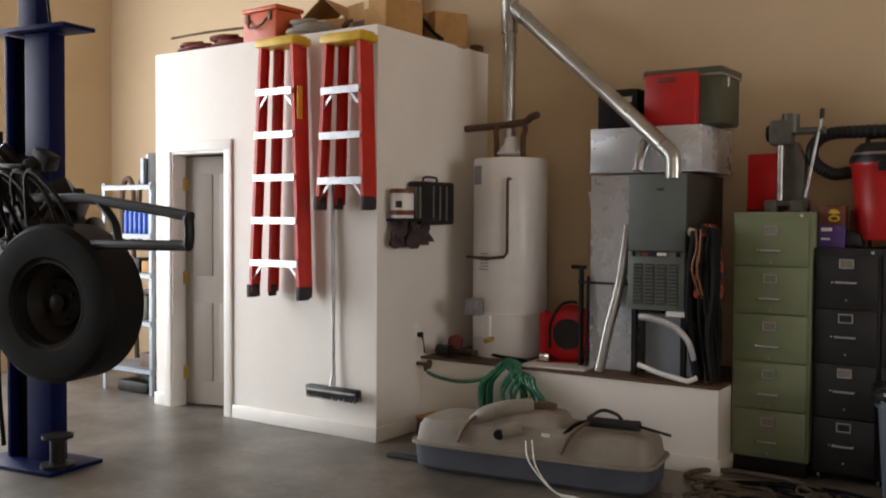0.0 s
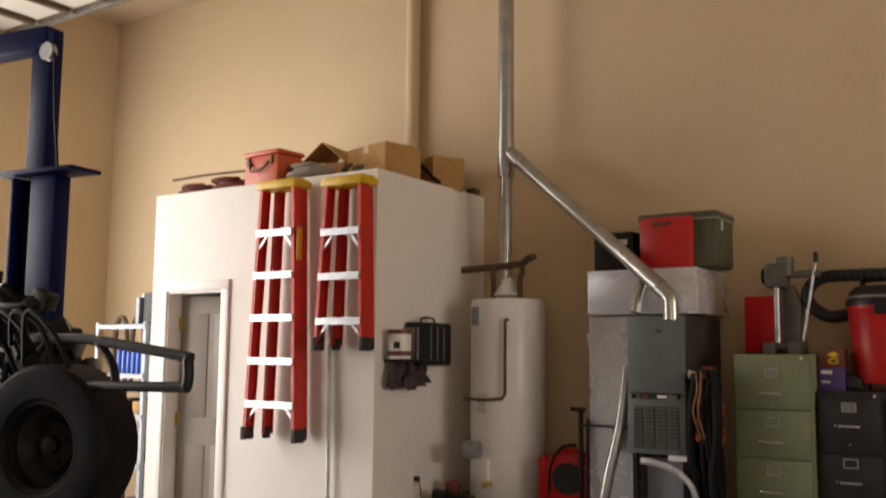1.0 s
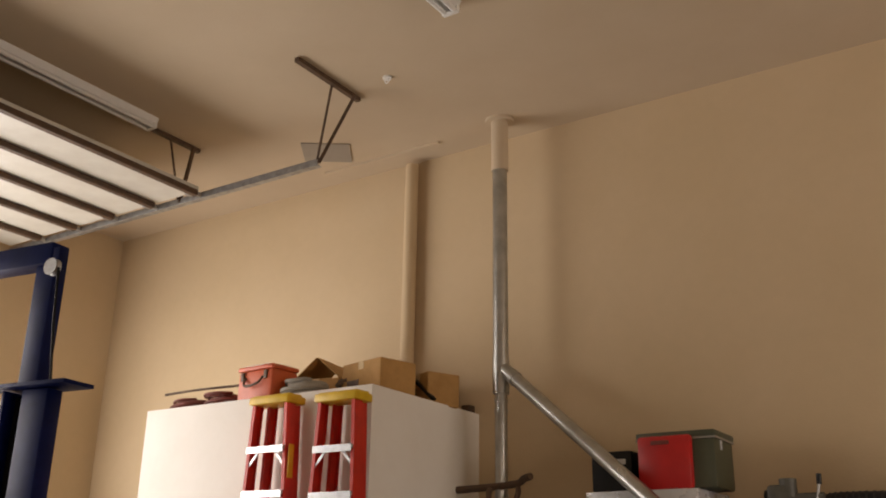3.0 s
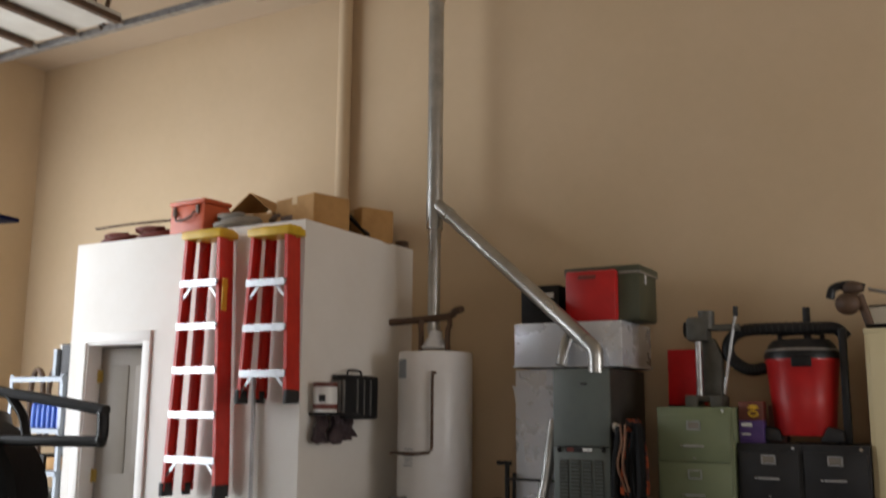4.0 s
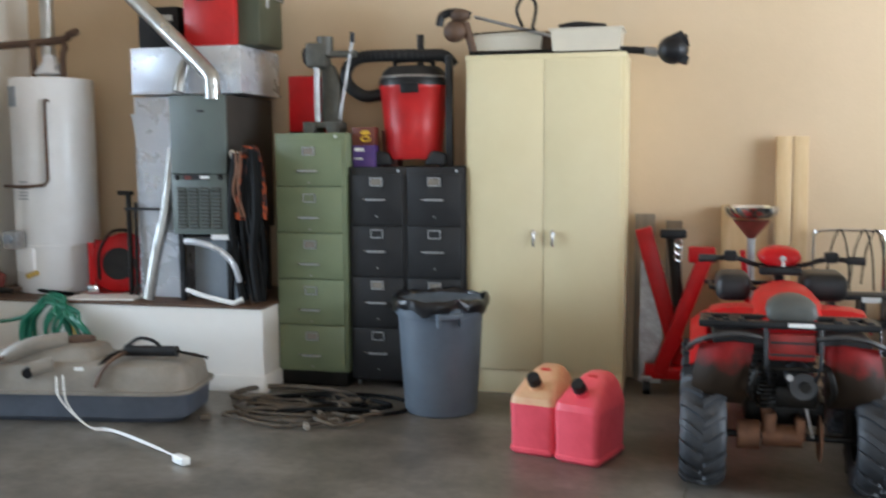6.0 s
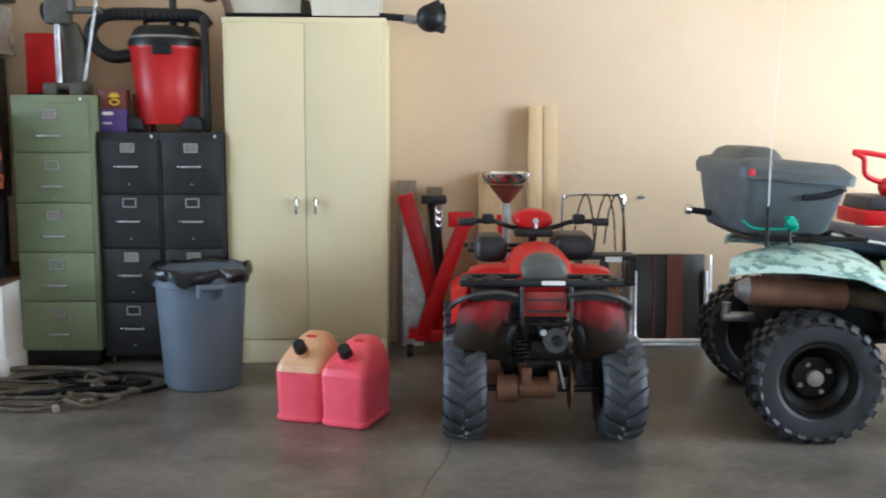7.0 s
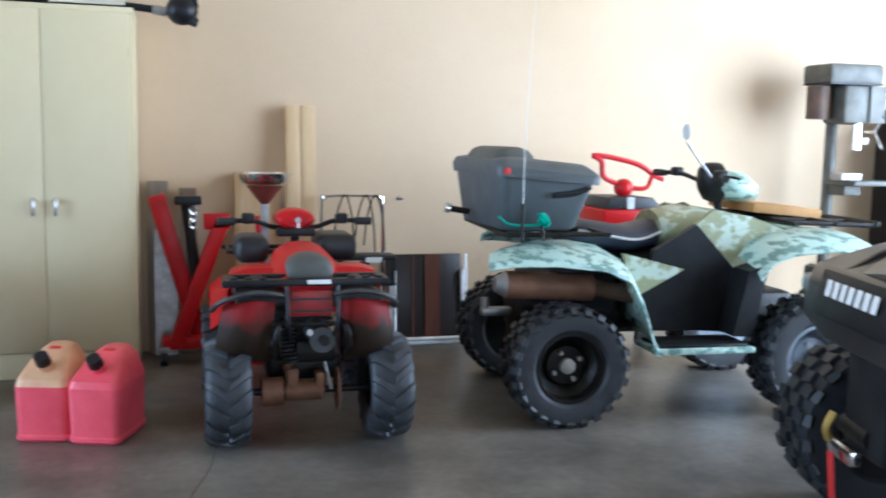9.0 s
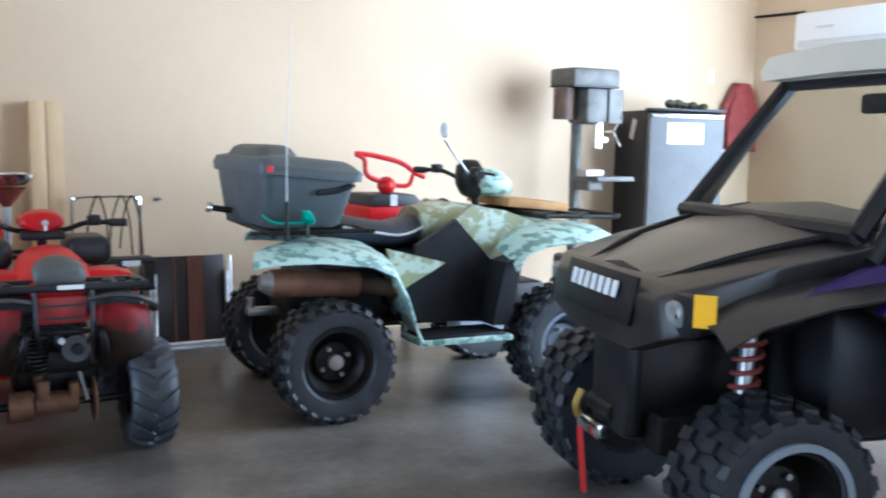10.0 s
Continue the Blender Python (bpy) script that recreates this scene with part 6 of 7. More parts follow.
part("stem", rod(B(), (0, 0, 0.45), (0, 0, 0.94), 0.022), "steel", ob)
part("drum", lathe(B(), [(0.15, 0.0), (0.16, 0.02), (0.16, 0.44), (0.14, 0.46), (0, 0.46)], seg=28), "red_paint", ob, "red drain drum")
part("side_arm", rod(B(), (-0.01, -0.05, 0.5), (-0.05, -0.06, 0.86), 0.016), "red_paint", ob)

ob = thing("luggage_cart", "chrome tube folding cart standing by the wall", "cart", 0.72, 5.74, 0)
part("frame_tube", tube(B(), [(-0.19, 0, 0.0), (-0.19, 0, 0.88), (-0.175, 0, 0.945), (-0.13, 0, 0.965), (0.13, 0, 0.965), (0.175, 0, 0.945), (0.19, 0, 0.88), (0.19, 0, 0.0)], 0.011, seg=10, steps=4), "chrome", ob, "chrome tube frame")
for dx in (-0.1, 0.03, 0.09):
    part("bungee", tube(B(), [(dx - 0.02, -0.02, 0.66), (dx, -0.03, 0.85), (dx + 0.05, -0.02, 0.97), (dx + 0.09, -0.03, 0.85), (dx + 0.11, -0.03, 0.62)], 0.005), "cable", ob, "black hanging cord")
bm = box(B(), 0.06, -0.1, 0.60, 0.36, 0.16, 0.03, bevel=0.01)
box(bm, 0.06, -0.1, 0.44, 0.36, 0.16, 0.03, bevel=0.01)
for x in (-0.1, 0.06, 0.22):
    box(bm, x, -0.1, 0.52, 0.03, 0.14, 0.16)
part("crate", bm, "black_plastic", ob, "black plastic crate")
part("crate_label", box(B(), 0.10, -0.185, 0.59, 0.10, 0.006, 0.03), "grey_tape", ob, "pale label")

ob = thing("folding_table", "folded dark laminate table with chrome tube edge", "table", 1.235, 5.79, 0, rx=-5)
part("panel", box(B(), 0, 0.02, 0.31, 0.44, 0.02, 0.55, bevel=0.006), "shadow_wood", ob)
part("stripe", box(B(), 0.03, 0.007, 0.31, 0.10, 0.006, 0.54), "red_wood", ob, "reddish laminate stripe")
part("stripe", box(B(), -0.10, 0.007, 0.31, 0.012, 0.006, 0.54), "red_wood", ob)
for k, (w, z0) in enumerate(((0.25, 0.012), (0.225, 0.04))):
    part("edge_tube", tube(B(), [(-w, -0.01 * k, 0.58 - 0.1 * k), (-w, -0.01 * k, z0 + 0.03), (-w + 0.03, -0.01 * k, z0), (w - 0.03, -0.01 * k, z0), (w, -0.01 * k, z0 + 0.03), (w, -0.01 * k, 0.58 - 0.1 * k)], 0.012, seg=10, curved=False), "bright_tube", ob, "chrome tube edge")
solid("table_board", box(B(), 0.945, 5.80, 0.29, 0.055, 0.03, 0.58, turn=Matrix.Rotation(radians(-4), 4, "X")), "brown", "brown board leaning on the wall", "board")
ob = thing("wall_anchor", "small grey anchor bolt in the wall", "bolt", 1.055, WALL_Y, 0.935)
part("plate", rod(B(), (0, 0, 0), (0, -0.01, 0), 0.016, seg=10), "steel", ob)
part("stud", rod(B(), (0, -0.01, 0), (0.02, -0.04, 0), 0.007, seg=8), "steel", ob)


# ---- quad bike helpers ----
def sheet(bm, rows, thickness):
    """A curved sheet through rows of points, with a thickness."""
    grid = [[bm.verts.new(p) for p in row] for row in rows]
    faces = []
    for a, b in zip(grid, grid[1:]):
        for k in range(len(a) - 1):
            faces.append(bm.faces.new((a[k], a[k + 1], b[k + 1], b[k])))
    bmesh.ops.recalc_face_normals(bm, faces=faces)
    bmesh.ops.solidify(bm, geom=faces, thickness=thickness)
    return bm


def fender(bm, path, half, droop, thickness=0.008, crown=0.02):
    """A mudguard swept along (x, z) pairs, across y, its sides drooping."""
    rows = []
    pts = smooth_path([(x, 0, z) for x, z in path], 4)
    for p in pts:
        rows.append([Vector((p.x, half * s, p.z + crown * (1 - s * s) - droop * abs(s) ** 6)) for s in np.linspace(-1, 1, 9)])
    return sheet(bm, rows, thickness)


def handlebar(ob, x, z, half, back, rise):
    part("handlebar", tube(B(), [(x - back, -half, z + rise), (x - back * 0.5, -half * 0.55, z + rise), (x, -0.09, z), (x, 0.09, z), (x - back * 0.5, half * 0.55, z + rise), (x - back, half, z + rise)], 0.012, seg=10), "black_plastic", ob, "black handlebar")
    for s in (-1, 1):
        part("grip", rod(B(), (x - back * 0.86, s * half * 0.80, z + rise), (x - back * 1.05, s * half * 1.02, z + rise), 0.019), "rubber", ob, "black rubber grip")
        part("brake_lever", tube(B(), [(x - back * 0.6, s * half * 0.62, z + rise + 0.01), (x - back * 0.6 + 0.05, s * half * 0.8, z + rise), (x - back * 0.8 + 0.04, s * half, z + rise)], 0.007), "dark_metal", ob)
        part("switch_box", box(B(), x - back * 0.62, s * half * 0.62, z + rise + 0.012, 0.06, 0.06, 0.05, bevel=0.012), "black_plastic", ob)


# ---- small red quad bike, seen from behind; its own x runs forward ----
ob = thing("quad_bike", "small red quad bike with black racks and muddy underside", "quad bike", 0.215, 4.05, 0, 89)
for s in (-1, 1):
    wheel(ob, 0.0, s * 0.345, 0.235, 0.235, 0.185, 0.11, "dark_metal", -s, 90, 15, "chevron", name="rear_wheel")
    wheel(ob, 0.92, s * 0.36, 0.22, 0.22, 0.15, 0.11, "dark_metal", -s, 90, 18, name="front_wheel")
    part("rear_fender", sheet(B(), [[Vector((x, s * y, z + dz)) for y, z in ((0.10, 0.70), (0.18, 0.705), (0.26, 0.70), (0.315, 0.685), (0.335, 0.64))] for x, dz in ((0.10, 0.015), (0.13, 0.045), (0.20, 0.055), (0.30, 0.04), (0.36, -0.06), (0.39, -0.20))], 0.008), "red_paint", ob, "glossy red rear mudguard")
    part("fender_flap", sheet(B(), [[Vector((x + 0.10 * abs(u - 0.45) ** 2 * 2, s * (y0 + (y1 - y0) * u), z - 0.02 * abs(u - 0.4) * 2)) for u in np.linspace(0, 1, 9)] for x, y0, y1, z in ((-0.155, 0.13, 0.345, 0.655), (-0.17, 0.135, 0.355, 0.62), (-0.175, 0.145, 0.365, 0.57), (-0.17, 0.15, 0.375, 0.51), (-0.15, 0.155, 0.38, 0.45), (-0.11, 0.16, 0.378, 0.405), (-0.06, 0.17, 0.37, 0.375))], 0.008), "muddy_red", ob, "red mudguard flap splashed with brown mud", sharp=60)
    part("front_fender", sheet(B(), [[Vector((x, s * y, z + dz)) for y, z in ((0.12, 0.58), (0.24, 0.575), (0.34, 0.55), (0.40, 0.50))] for x, dz in ((0.60, -0.12), (0.72, 0.0), (0.92, 0.05), (1.1, 0.0), (1.2, -0.08))], 0.008), "red_paint", ob, "glossy red front mudguard")
    part("rack_strut", tube(B(), [(-0.11, s * 0.085, 0.47), (-0.165, s * 0.10, 0.54), (-0.17, s * 0.105, 0.63), (-0.15, s * 0.105, 0.71)], 0.008), "black_plastic", ob, "bent black rack strut")
    part("fender_edge", tube(B(), [(-0.15, s * 0.11, 0.672), (-0.172, s * 0.19, 0.688), (-0.175, s * 0.27, 0.682), (-0.16, s * 0.335, 0.660), (-0.12, s * 0.372, 0.632), (-0.04, s * 0.385, 0.60)], 0.021, flat=0.55), "dark_trim", ob, "black moulded edge")
rack = B()
box(rack, -0.11, 0.02, 0.72, 0.055, 0.70, 0.030, bevel=0.008)
for y in (-0.29, -0.23, -0.17, 0.20, 0.26, 0.32):
    box(rack, -0.11, y, 0.738, 0.03, 0.03, 0.012, bevel=0.003)
for y in (-0.31, -0.20, 0.22, 0.34):
    box(rack, -0.02, y, 0.722, 0.16, 0.05, 0.02, bevel=0.006)
box(rack, 0.05, 0.02, 0.722, 0.04, 0.66, 0.022, bevel=0.006)
part("tail_tray", box(B(), 0.10, 0, 0.635, 0.42, 0.62, 0.06, bevel=0.02), "black_plastic", ob, "black plastic tail tray")
part("rear_rack", rack, "black_plastic", ob, "black moulded rear rack")
part("rack_label", box(B(), -0.1395, -0.03, 0.724, 0.004, 0.10, 0.018), "white", ob, "white label")
front = B()
box(front, 1.08, 0, 0.73, 0.03, 0.66, 0.022, bevel=0.006)
box(front, 0.86, 0, 0.73, 0.03, 0.60, 0.022, bevel=0.006)
for y in (-0.3, -0.1, 0.1, 0.3):
    box(front, 0.97, y, 0.73, 0.24, 0.025, 0.018, bevel=0.004)
part("front_rack", front, "black_plastic", ob)
part("cargo_pod", box(B(), 0.55, 0.21, 0.79, 0.28, 0.16, 0.125, bevel=0.045, segments=4), "dark_cab", ob, "dark rolled bag strapped beside the seat")
part("cargo_pod", box(B(), 0.62, -0.20, 0.79, 0.28, 0.2, 0.13, bevel=0.045, segments=4), "dark_cab", ob, "dark rolled bag strapped beside the seat")
seat = loft(B(), [[Vector((x, w * c, z + h * s)) for c, s in ((math.cos(a), math.sin(a)) for a in np.linspace(0, 2 * math.pi, 17)[:-1])] for x, z, w, h in ((-0.08, 0.745, 0.085, 0.035), (-0.065, 0.76, 0.102, 0.06), (-0.02, 0.77, 0.102, 0.066), (0.06, 0.77, 0.095, 0.062), (0.16, 0.76, 0.08, 0.05))])
part("seat", seat, "box_lid", ob, "dark grey vinyl seat", sharp=60)
tail = loft(B(), [[Vector((x, w * c, z + h * s)) for c, s in ((math.cos(a), math.sin(a)) for a in np.linspace(0, 2 * math.pi, 17)[:-1])] for x, z, w, h in ((0.0, 0.69, 0.11, 0.04), (0.08, 0.71, 0.145, 0.06), (0.22, 0.74, 0.155, 0.075), (0.34, 0.765, 0.13, 0.08), (0.44, 0.765, 0.08, 0.065), (0.6, 0.73, 0.07, 0.05), (0.8, 0.69, 0.06, 0.04))])
part("body_shell", tail, "red_paint", ob, "glossy red body shell", sharp=60)
part("tail_panel", box(B(), -0.145, 0.005, 0.635, 0.02, 0.18, 0.11, bevel=0.01), "fender_red", ob, "dark red tail panel")
for z in (0.605, 0.655):
    part("tail_stripe", box(B(), -0.157, 0.005, z, 0.005, 0.17, 0.008), "dark_cab", ob)
pod = loft(B(), [[Vector((x, w * c, z + h * s)) for c, s in ((math.cos(a), math.sin(a)) for a in np.linspace(0, 2 * math.pi, 17)[:-1])] for x, z, w, h in ((0.50, 0.92, 0.07, 0.03), (0.52, 0.925, 0.095, 0.045), (0.60, 0.93, 0.10, 0.05), (0.68, 0.915, 0.06, 0.03))])
part("handlebar_pod", pod, "red_paint", ob, "red handlebar pod", sharp=60)
part("ignition", rod(B(), (0.50, -0.01, 0.925), (0.488, -0.01, 0.925), 0.014, seg=14), "steel", ob, "brass key switch")
part("key_tag", box(B(), 0.49, -0.012, 0.885, 0.006, 0.012, 0.05), "white", ob)
part("meter_base", box(B(), 0.50, 0, 0.868, 0.06, 0.19, 0.04, bevel=0.012), "black_plastic", ob)
part("steering_stem", rod(B(), (0.58, 0, 0.60), (0.54, 0, 0.90), 0.022), "black_plastic", ob)
handlebar(ob, 0.56, 0.885, 0.36, 0.06, 0.035)
part("frame", box(B(), 0.42, 0, 0.40, 0.9, 0.24, 0.10, bevel=0.02), "dark_metal", ob)
bm = box(B(), 0.25, 0.02, 0.48, 0.3, 0.26, 0.2, bevel=0.03)
for k in range(6):
    box(bm, 0.25, 0.02, 0.40 + 0.03 * k, 0.32, 0.28, 0.008)
part("engine", bm, "dark_metal", ob, "finned dark engine")
part("muffler", rod(B(), (0.10, -0.045, 0.475), (-0.14, -0.045, 0.475), 0.055, seg=24), "dark_trim", ob, "black round silencer")
part("muffler_tip", rod(B(), (-0.14, -0.05, 0.475), (-0.165, -0.05, 0.475), 0.022), "dark_metal", ob)
part("heat_clip", rod(B(), (-0.10, 0.005, 0.505), (-0.145, 0.01, 0.51), 0.014), "steel", ob, "bright exhaust clip")
for s in (-1, 1):
    part("grab_rail", tube(B(), [(-0.1, s * 0.12, 0.56), (-0.16, s * 0.14, 0.54), (-0.15, s * 0.16, 0.46), (-0.08, s * 0.15, 0.40)], 0.012), "dark_metal", ob)
part("rail_bar", tube(B(), [(-0.14, -0.12, 0.545), (-0.165, 0, 0.55), (-0.14, 0.12, 0.545)], 0.009), "dark_metal", ob)
part("skid_guard", box(B(), 0.40, 0, 0.30, 0.60, 0.34, 0.12, bevel=0.03), "dark_metal", ob, "muddy dark belly guard")
part("axle", rod(B(), (0, -0.30, 0.225), (0, 0.30, 0.225), 0.016), "dark_metal", ob)
bm = rod(B(), (0, -0.06, 0.225), (0, 0.10, 0.225), 0.045)
box(bm, 0.0, 0.07, 0.27, 0.08, 0.05, 0.12, bevel=0.01)
box(bm, 0.0, -0.05, 0.26, 0.08, 0.04, 0.10, bevel=0.01)
part("axle_housing", bm, "rust", ob, "rusty bronze axle housing")
part("brake_drum", rod(B(), (0, 0.11, 0.225), (0, 0.20, 0.225), 0.062, seg=24), "rust", ob, "tan brake drum")
bm = lathe(B(), [(0.03, -0.004), (0.088, -0.004), (0.088, 0.004), (0.03, 0.004)], at=(0, -0.13, 0.225), axis="Y", seg=28)
for k in range(20):
    a = 2 * math.pi * k / 20
    box(bm, 0.092 * math.cos(a), -0.13, 0.225 + 0.092 * math.sin(a), 0.010, 0.006, 0.010)
part("sprocket", bm, "rust", ob, "toothed chain sprocket")
part("swingarm", tube(B(), [(0.0, 0.07, 0.24), (0.02, 0.09, 0.36), (0.15, 0.10, 0.40)], 0.022), "rust", ob)
part("chain_guard", rod(B(), (-0.02, -0.10, 0.23), (0.0, -0.05, 0.45), 0.008), "steel", ob)
bm = B()
tube(bm, [(-0.05 + 0.034 * math.cos(k * 0.8), 0.09 + 0.034 * math.sin(k * 0.8), 0.36 + 0.0023 * k) for k in range(70)], 0.007, seg=6, curved=False)
part("spring", bm, "dark_metal", ob, "coil spring")

for child in ob.children:
    if child.name.split(".")[0] in ("fender_flap", "fender_edge"):
        child.location = (0, 0.018, 0)
    elif child.name.split(".")[0] in ("rear_wheel", "front_wheel"):
        child.data.materials[0] = M["tyre_grey"]

# ---- larger camouflage quad bike, facing along x ----
ob = thing("utility_quad", "large quad bike with pale green camouflage bodywork", "quad bike", 1.455, 4.51, 0, -4)
for s in (-1, 1):
    wheel(ob, 0.0, s * 0.47, 0.285, 0.285, 0.24, 0.165, "dark_metal", s, 90, 24, hub="tank_top", name="rear_wheel")
    wheel(ob, 1.28, s * 0.47, 0.292, 0.292, 0.22, 0.165, "panel_grey", s, 90, 24, name="front_wheel")
    part("rear_fender", sheet(B(), [[Vector(((max(x, -0.16) if s > 0 else x) + 0.8 * max(0.0, 0.5 - y) * (0.45 - x) / 0.85, s * y, z + dz)) for y, dz in ((0.16, 0.03), (0.34, 0.03), (0.47, 0.015), (0.545, -0.02), (0.56, -0.05))] for x, z in ((-0.40, 0.795), (-0.28, 0.81), (-0.08, 0.81), (0.16, 0.785), (0.29, 0.73), (0.36, 0.60), (0.42, 0.42), (0.45, 0.37))], 0.010), "mint", ob, "pale green printed rear mudguard")
    part("foot_well", box(B(), 0.68, s * 0.43, 0.345, 0.52, 0.26, 0.03, bevel=0.008), "mint", ob, "pale green footwell edge")
    part("foot_mat", box(B(), 0.68, s * 0.43, 0.366, 0.46, 0.22, 0.016, bevel=0.004), "black_plastic", ob)
    part("side_panel", prism(B(), [(0.30, 0.80), (0.62, 0.72), (0.36, 0.58), (0.34, 0.62)], 0.02, pose(0, s * 0.40 - 0.01, 0)), "olive", ob, "olive camouflage side panel")
    part("leg_shield", prism(B(), [(0.40, 0.42), (0.98, 0.38), (1.02, 0.62), (0.72, 0.93), (0.50, 0.80)], 0.04, pose(0, s * 0.30 - 0.02, 0)), "black_plastic", ob, "black plastic side shield")
    part("front_fender", sheet(B(), [[Vector((x, s * y, z + dz)) for y, dz in ((0.20, 0.05), (0.36, 0.04), (0.48, 0.01), (0.54, -0.04))] for x, z in ((0.96, 0.72), (1.02, 0.80), (1.15, 0.845), (1.35, 0.86), (1.55, 0.845), (1.62, 0.815))], 0.010), "mint", ob, "pale green front mudguard")
    part("inner_liner", prism(B(), [(0.85, 0.40), (0.95, 0.40), (1.02, 0.75), (0.92, 0.72)], 0.16, pose(0, s * 0.42 - 0.08, 0)), "black_plastic", ob)
    part("tank_side", prism(B(), [(0.72, 0.92), (0.98, 0.60), (1.06, 0.60), (1.10, 0.80), (1.22, 0.90), (1.02, 0.97), (0.82, 1.0)], 0.03, pose(0, s * 0.28 - 0.015, 0)), "olive", ob, "olive camouflage tank side")
ring16 = [(math.cos(a), math.sin(a)) for a in np.linspace(0, 2 * math.pi, 17)[:-1]]
part("fuel_tank_cover", loft(B(), [[Vector((x, w * c, z + h * s)) for c, s in ring16] for x, z, w, h in ((0.60, 0.88, 0.18, 0.10), (0.78, 0.90, 0.26, 0.11), (1.0, 0.86, 0.29, 0.12), (1.2, 0.84, 0.30, 0.09), (1.5, 0.83, 0.28, 0.06))]), "olive", ob, "olive camouflage tank cover", sharp=60)
part("seat", loft(B(), [[Vector((x, w * c, z + h * s)) for c, s in ring16] for x, z, w, h in ((0.12, 0.84, 0.15, 0.05), (0.20, 0.86, 0.19, 0.075), (0.45, 0.83, 0.19, 0.07), (0.62, 0.86, 0.15, 0.08), (0.80, 0.97, 0.10, 0.05))]), "seat_blue", ob, "worn navy vinyl seat", sharp=60)
part("seat_cover_trim", tube(B(), [(0.15, -0.19, 0.89), (0.32, -0.21, 0.86), (0.48, -0.20, 0.845), (0.65, -0.16, 0.90)], 0.007), "grey_tape", ob, "pale seat piping")
part("frame", box(B(), 0.62, 0, 0.46, 1.5, 0.34, 0.20, bevel=0.03), "dark_metal", ob)
part("engine", box(B(), 0.62, 0, 0.62, 0.5, 0.44, 0.30, bevel=0.04), "dark_metal", ob)
part("rear_splash_guard", box(B(), 0.14, 0, 0.60, 0.34, 0.66, 0.22, bevel=0.04), "black_plastic", ob, "black plastic splash guard")
part("gearcase", box(B(), 0.02, 0, 0.36, 0.30, 0.26, 0.20, bevel=0.05), "dark_metal", ob, "dark greasy gearcase")
for s in (-1, 1):
    part("trailing_arm", tube(B(), [(0.0, s * 0.33, 0.30), (0.2, s * 0.26, 0.36), (0.45, s * 0.20, 0.42)], 0.026), "dark_metal", ob)
    part("rear_shock", rod(B(), (0.02, s * 0.24, 0.34), (0.10, s * 0.22, 0.70), 0.03), "dark_metal", ob)
part("tow_hitch", rod(box(B(), -0.22, -0.03, 0.46, 0.16, 0.06, 0.04, bevel=0.008), (-0.28, -0.03, 0.47), (-0.28, -0.03, 0.53), 0.022), "steel", ob, "steel tow ball hitch")
part("muffler", rod(B(), (-0.27, -0.36, 0.65), (0.16, -0.36, 0.63), 0.066, seg=24), "rust", ob, "rusty brown silencer")
part("muffler_end", rod(B(), (-0.27, -0.36, 0.65), (-0.32, -0.36, 0.653), 0.06, 0.035, seg=18), "steel", ob, "grey silencer end")
part("muffler_pipe", rod(B(), (0.16, -0.36, 0.63), (0.40, -0.33, 0.585), 0.045), "brown", ob)
part("under_fender", box(B(), 0.12, 0, 0.72, 0.30, 0.84, 0.03, bevel=0.01), "black_plastic", ob)
for y in (-0.40, -0.13, 0.13, 0.40):
    part("rear_rack_bar", tube(B(), [(-0.28, y, 0.89), (0.22, y, 0.89)], 0.013, curved=False), "dark_metal", ob)
for x in (-0.28, 0.0, 0.22):
    part("rear_rack_bar", tube(B(), [(x, -0.42, 0.89), (x, 0.42, 0.89)], 0.013, curved=False), "dark_metal", ob)
for y in (-0.38, -0.13, 0.13, 0.38):
    part("front_rack_bar", tube(B(), [(1.22, y, 0.945), (1.68, y, 0.93)], 0.013, curved=False), "dark_metal", ob)
for x in (1.22, 1.45, 1.68):
    part("front_rack_bar", tube(B(), [(x, -0.40, 0.94), (x, 0.40, 0.94)], 0.013, curved=False), "dark_metal", ob)
part("rack_cargo", box(B(), 1.32, 0.1, 0.985, 0.4, 0.5, 0.05, turn=Matrix.Rotation(radians(5), 4, "Y"), bevel=0.01), "cardboard", ob, "tan cloth on the front rack")
handlebar(ob, 0.96, 1.115, 0.40, 0.14, 0.045)
part("steering_stem", rod(B(), (1.05, 0, 0.75), (0.97, 0, 1.12), 0.022), "black_plastic", ob)
part("light_pod", loft(B(), [[Vector((x, w * c, z + h * s)) for c, s in ring16] for x, z, w, h in ((0.94, 1.12, 0.08, 0.05), (1.0, 1.11, 0.12, 0.08), (1.12, 1.10, 0.11, 0.08), (1.19, 1.08, 0.07, 0.05))]), "mint", ob, "pale headlight pod", sharp=60)
part("pod_face", loft(B(), [[Vector((x, w * c, z + h * s)) for c, s in ring16] for x, z, w, h in ((0.88, 1.14, 0.03, 0.06), (0.92, 1.13, 0.09, 0.10), (0.99, 1.12, 0.10, 0.11))]), "black_plastic", ob, "black instrument pod", sharp=60)
part("mirror_stalk", tube(B(), [(0.82, -0.25, 1.16), (0.73, -0.25, 1.27), (0.67, -0.26, 1.34)], 0.007), "steel", ob)
part("mirror", lathe(B(), [(0.0, 0), (0.037, 0.002), (0.039, 0.012), (0.0, 0.018)], at=(0.66, -0.26, 1.385), axis="X", seg=20), "grey_tape", ob, "round mirror")
part("whip_base", rod(B(), (-0.22, -0.455, 0.86), (-0.22, -0.455, 1.04), 0.009), "dark_metal", ob, "steel whip spring base")
part("whip_antenna", tube(B(), [(-0.22, -0.455, 1.03), (-0.218, -0.455, 1.35), (-0.20, -0.455, 1.75), (-0.19, -0.455, 1.95)], (0.003, 0.001), seg=6), "grey_tape", ob, "thin white flag whip")
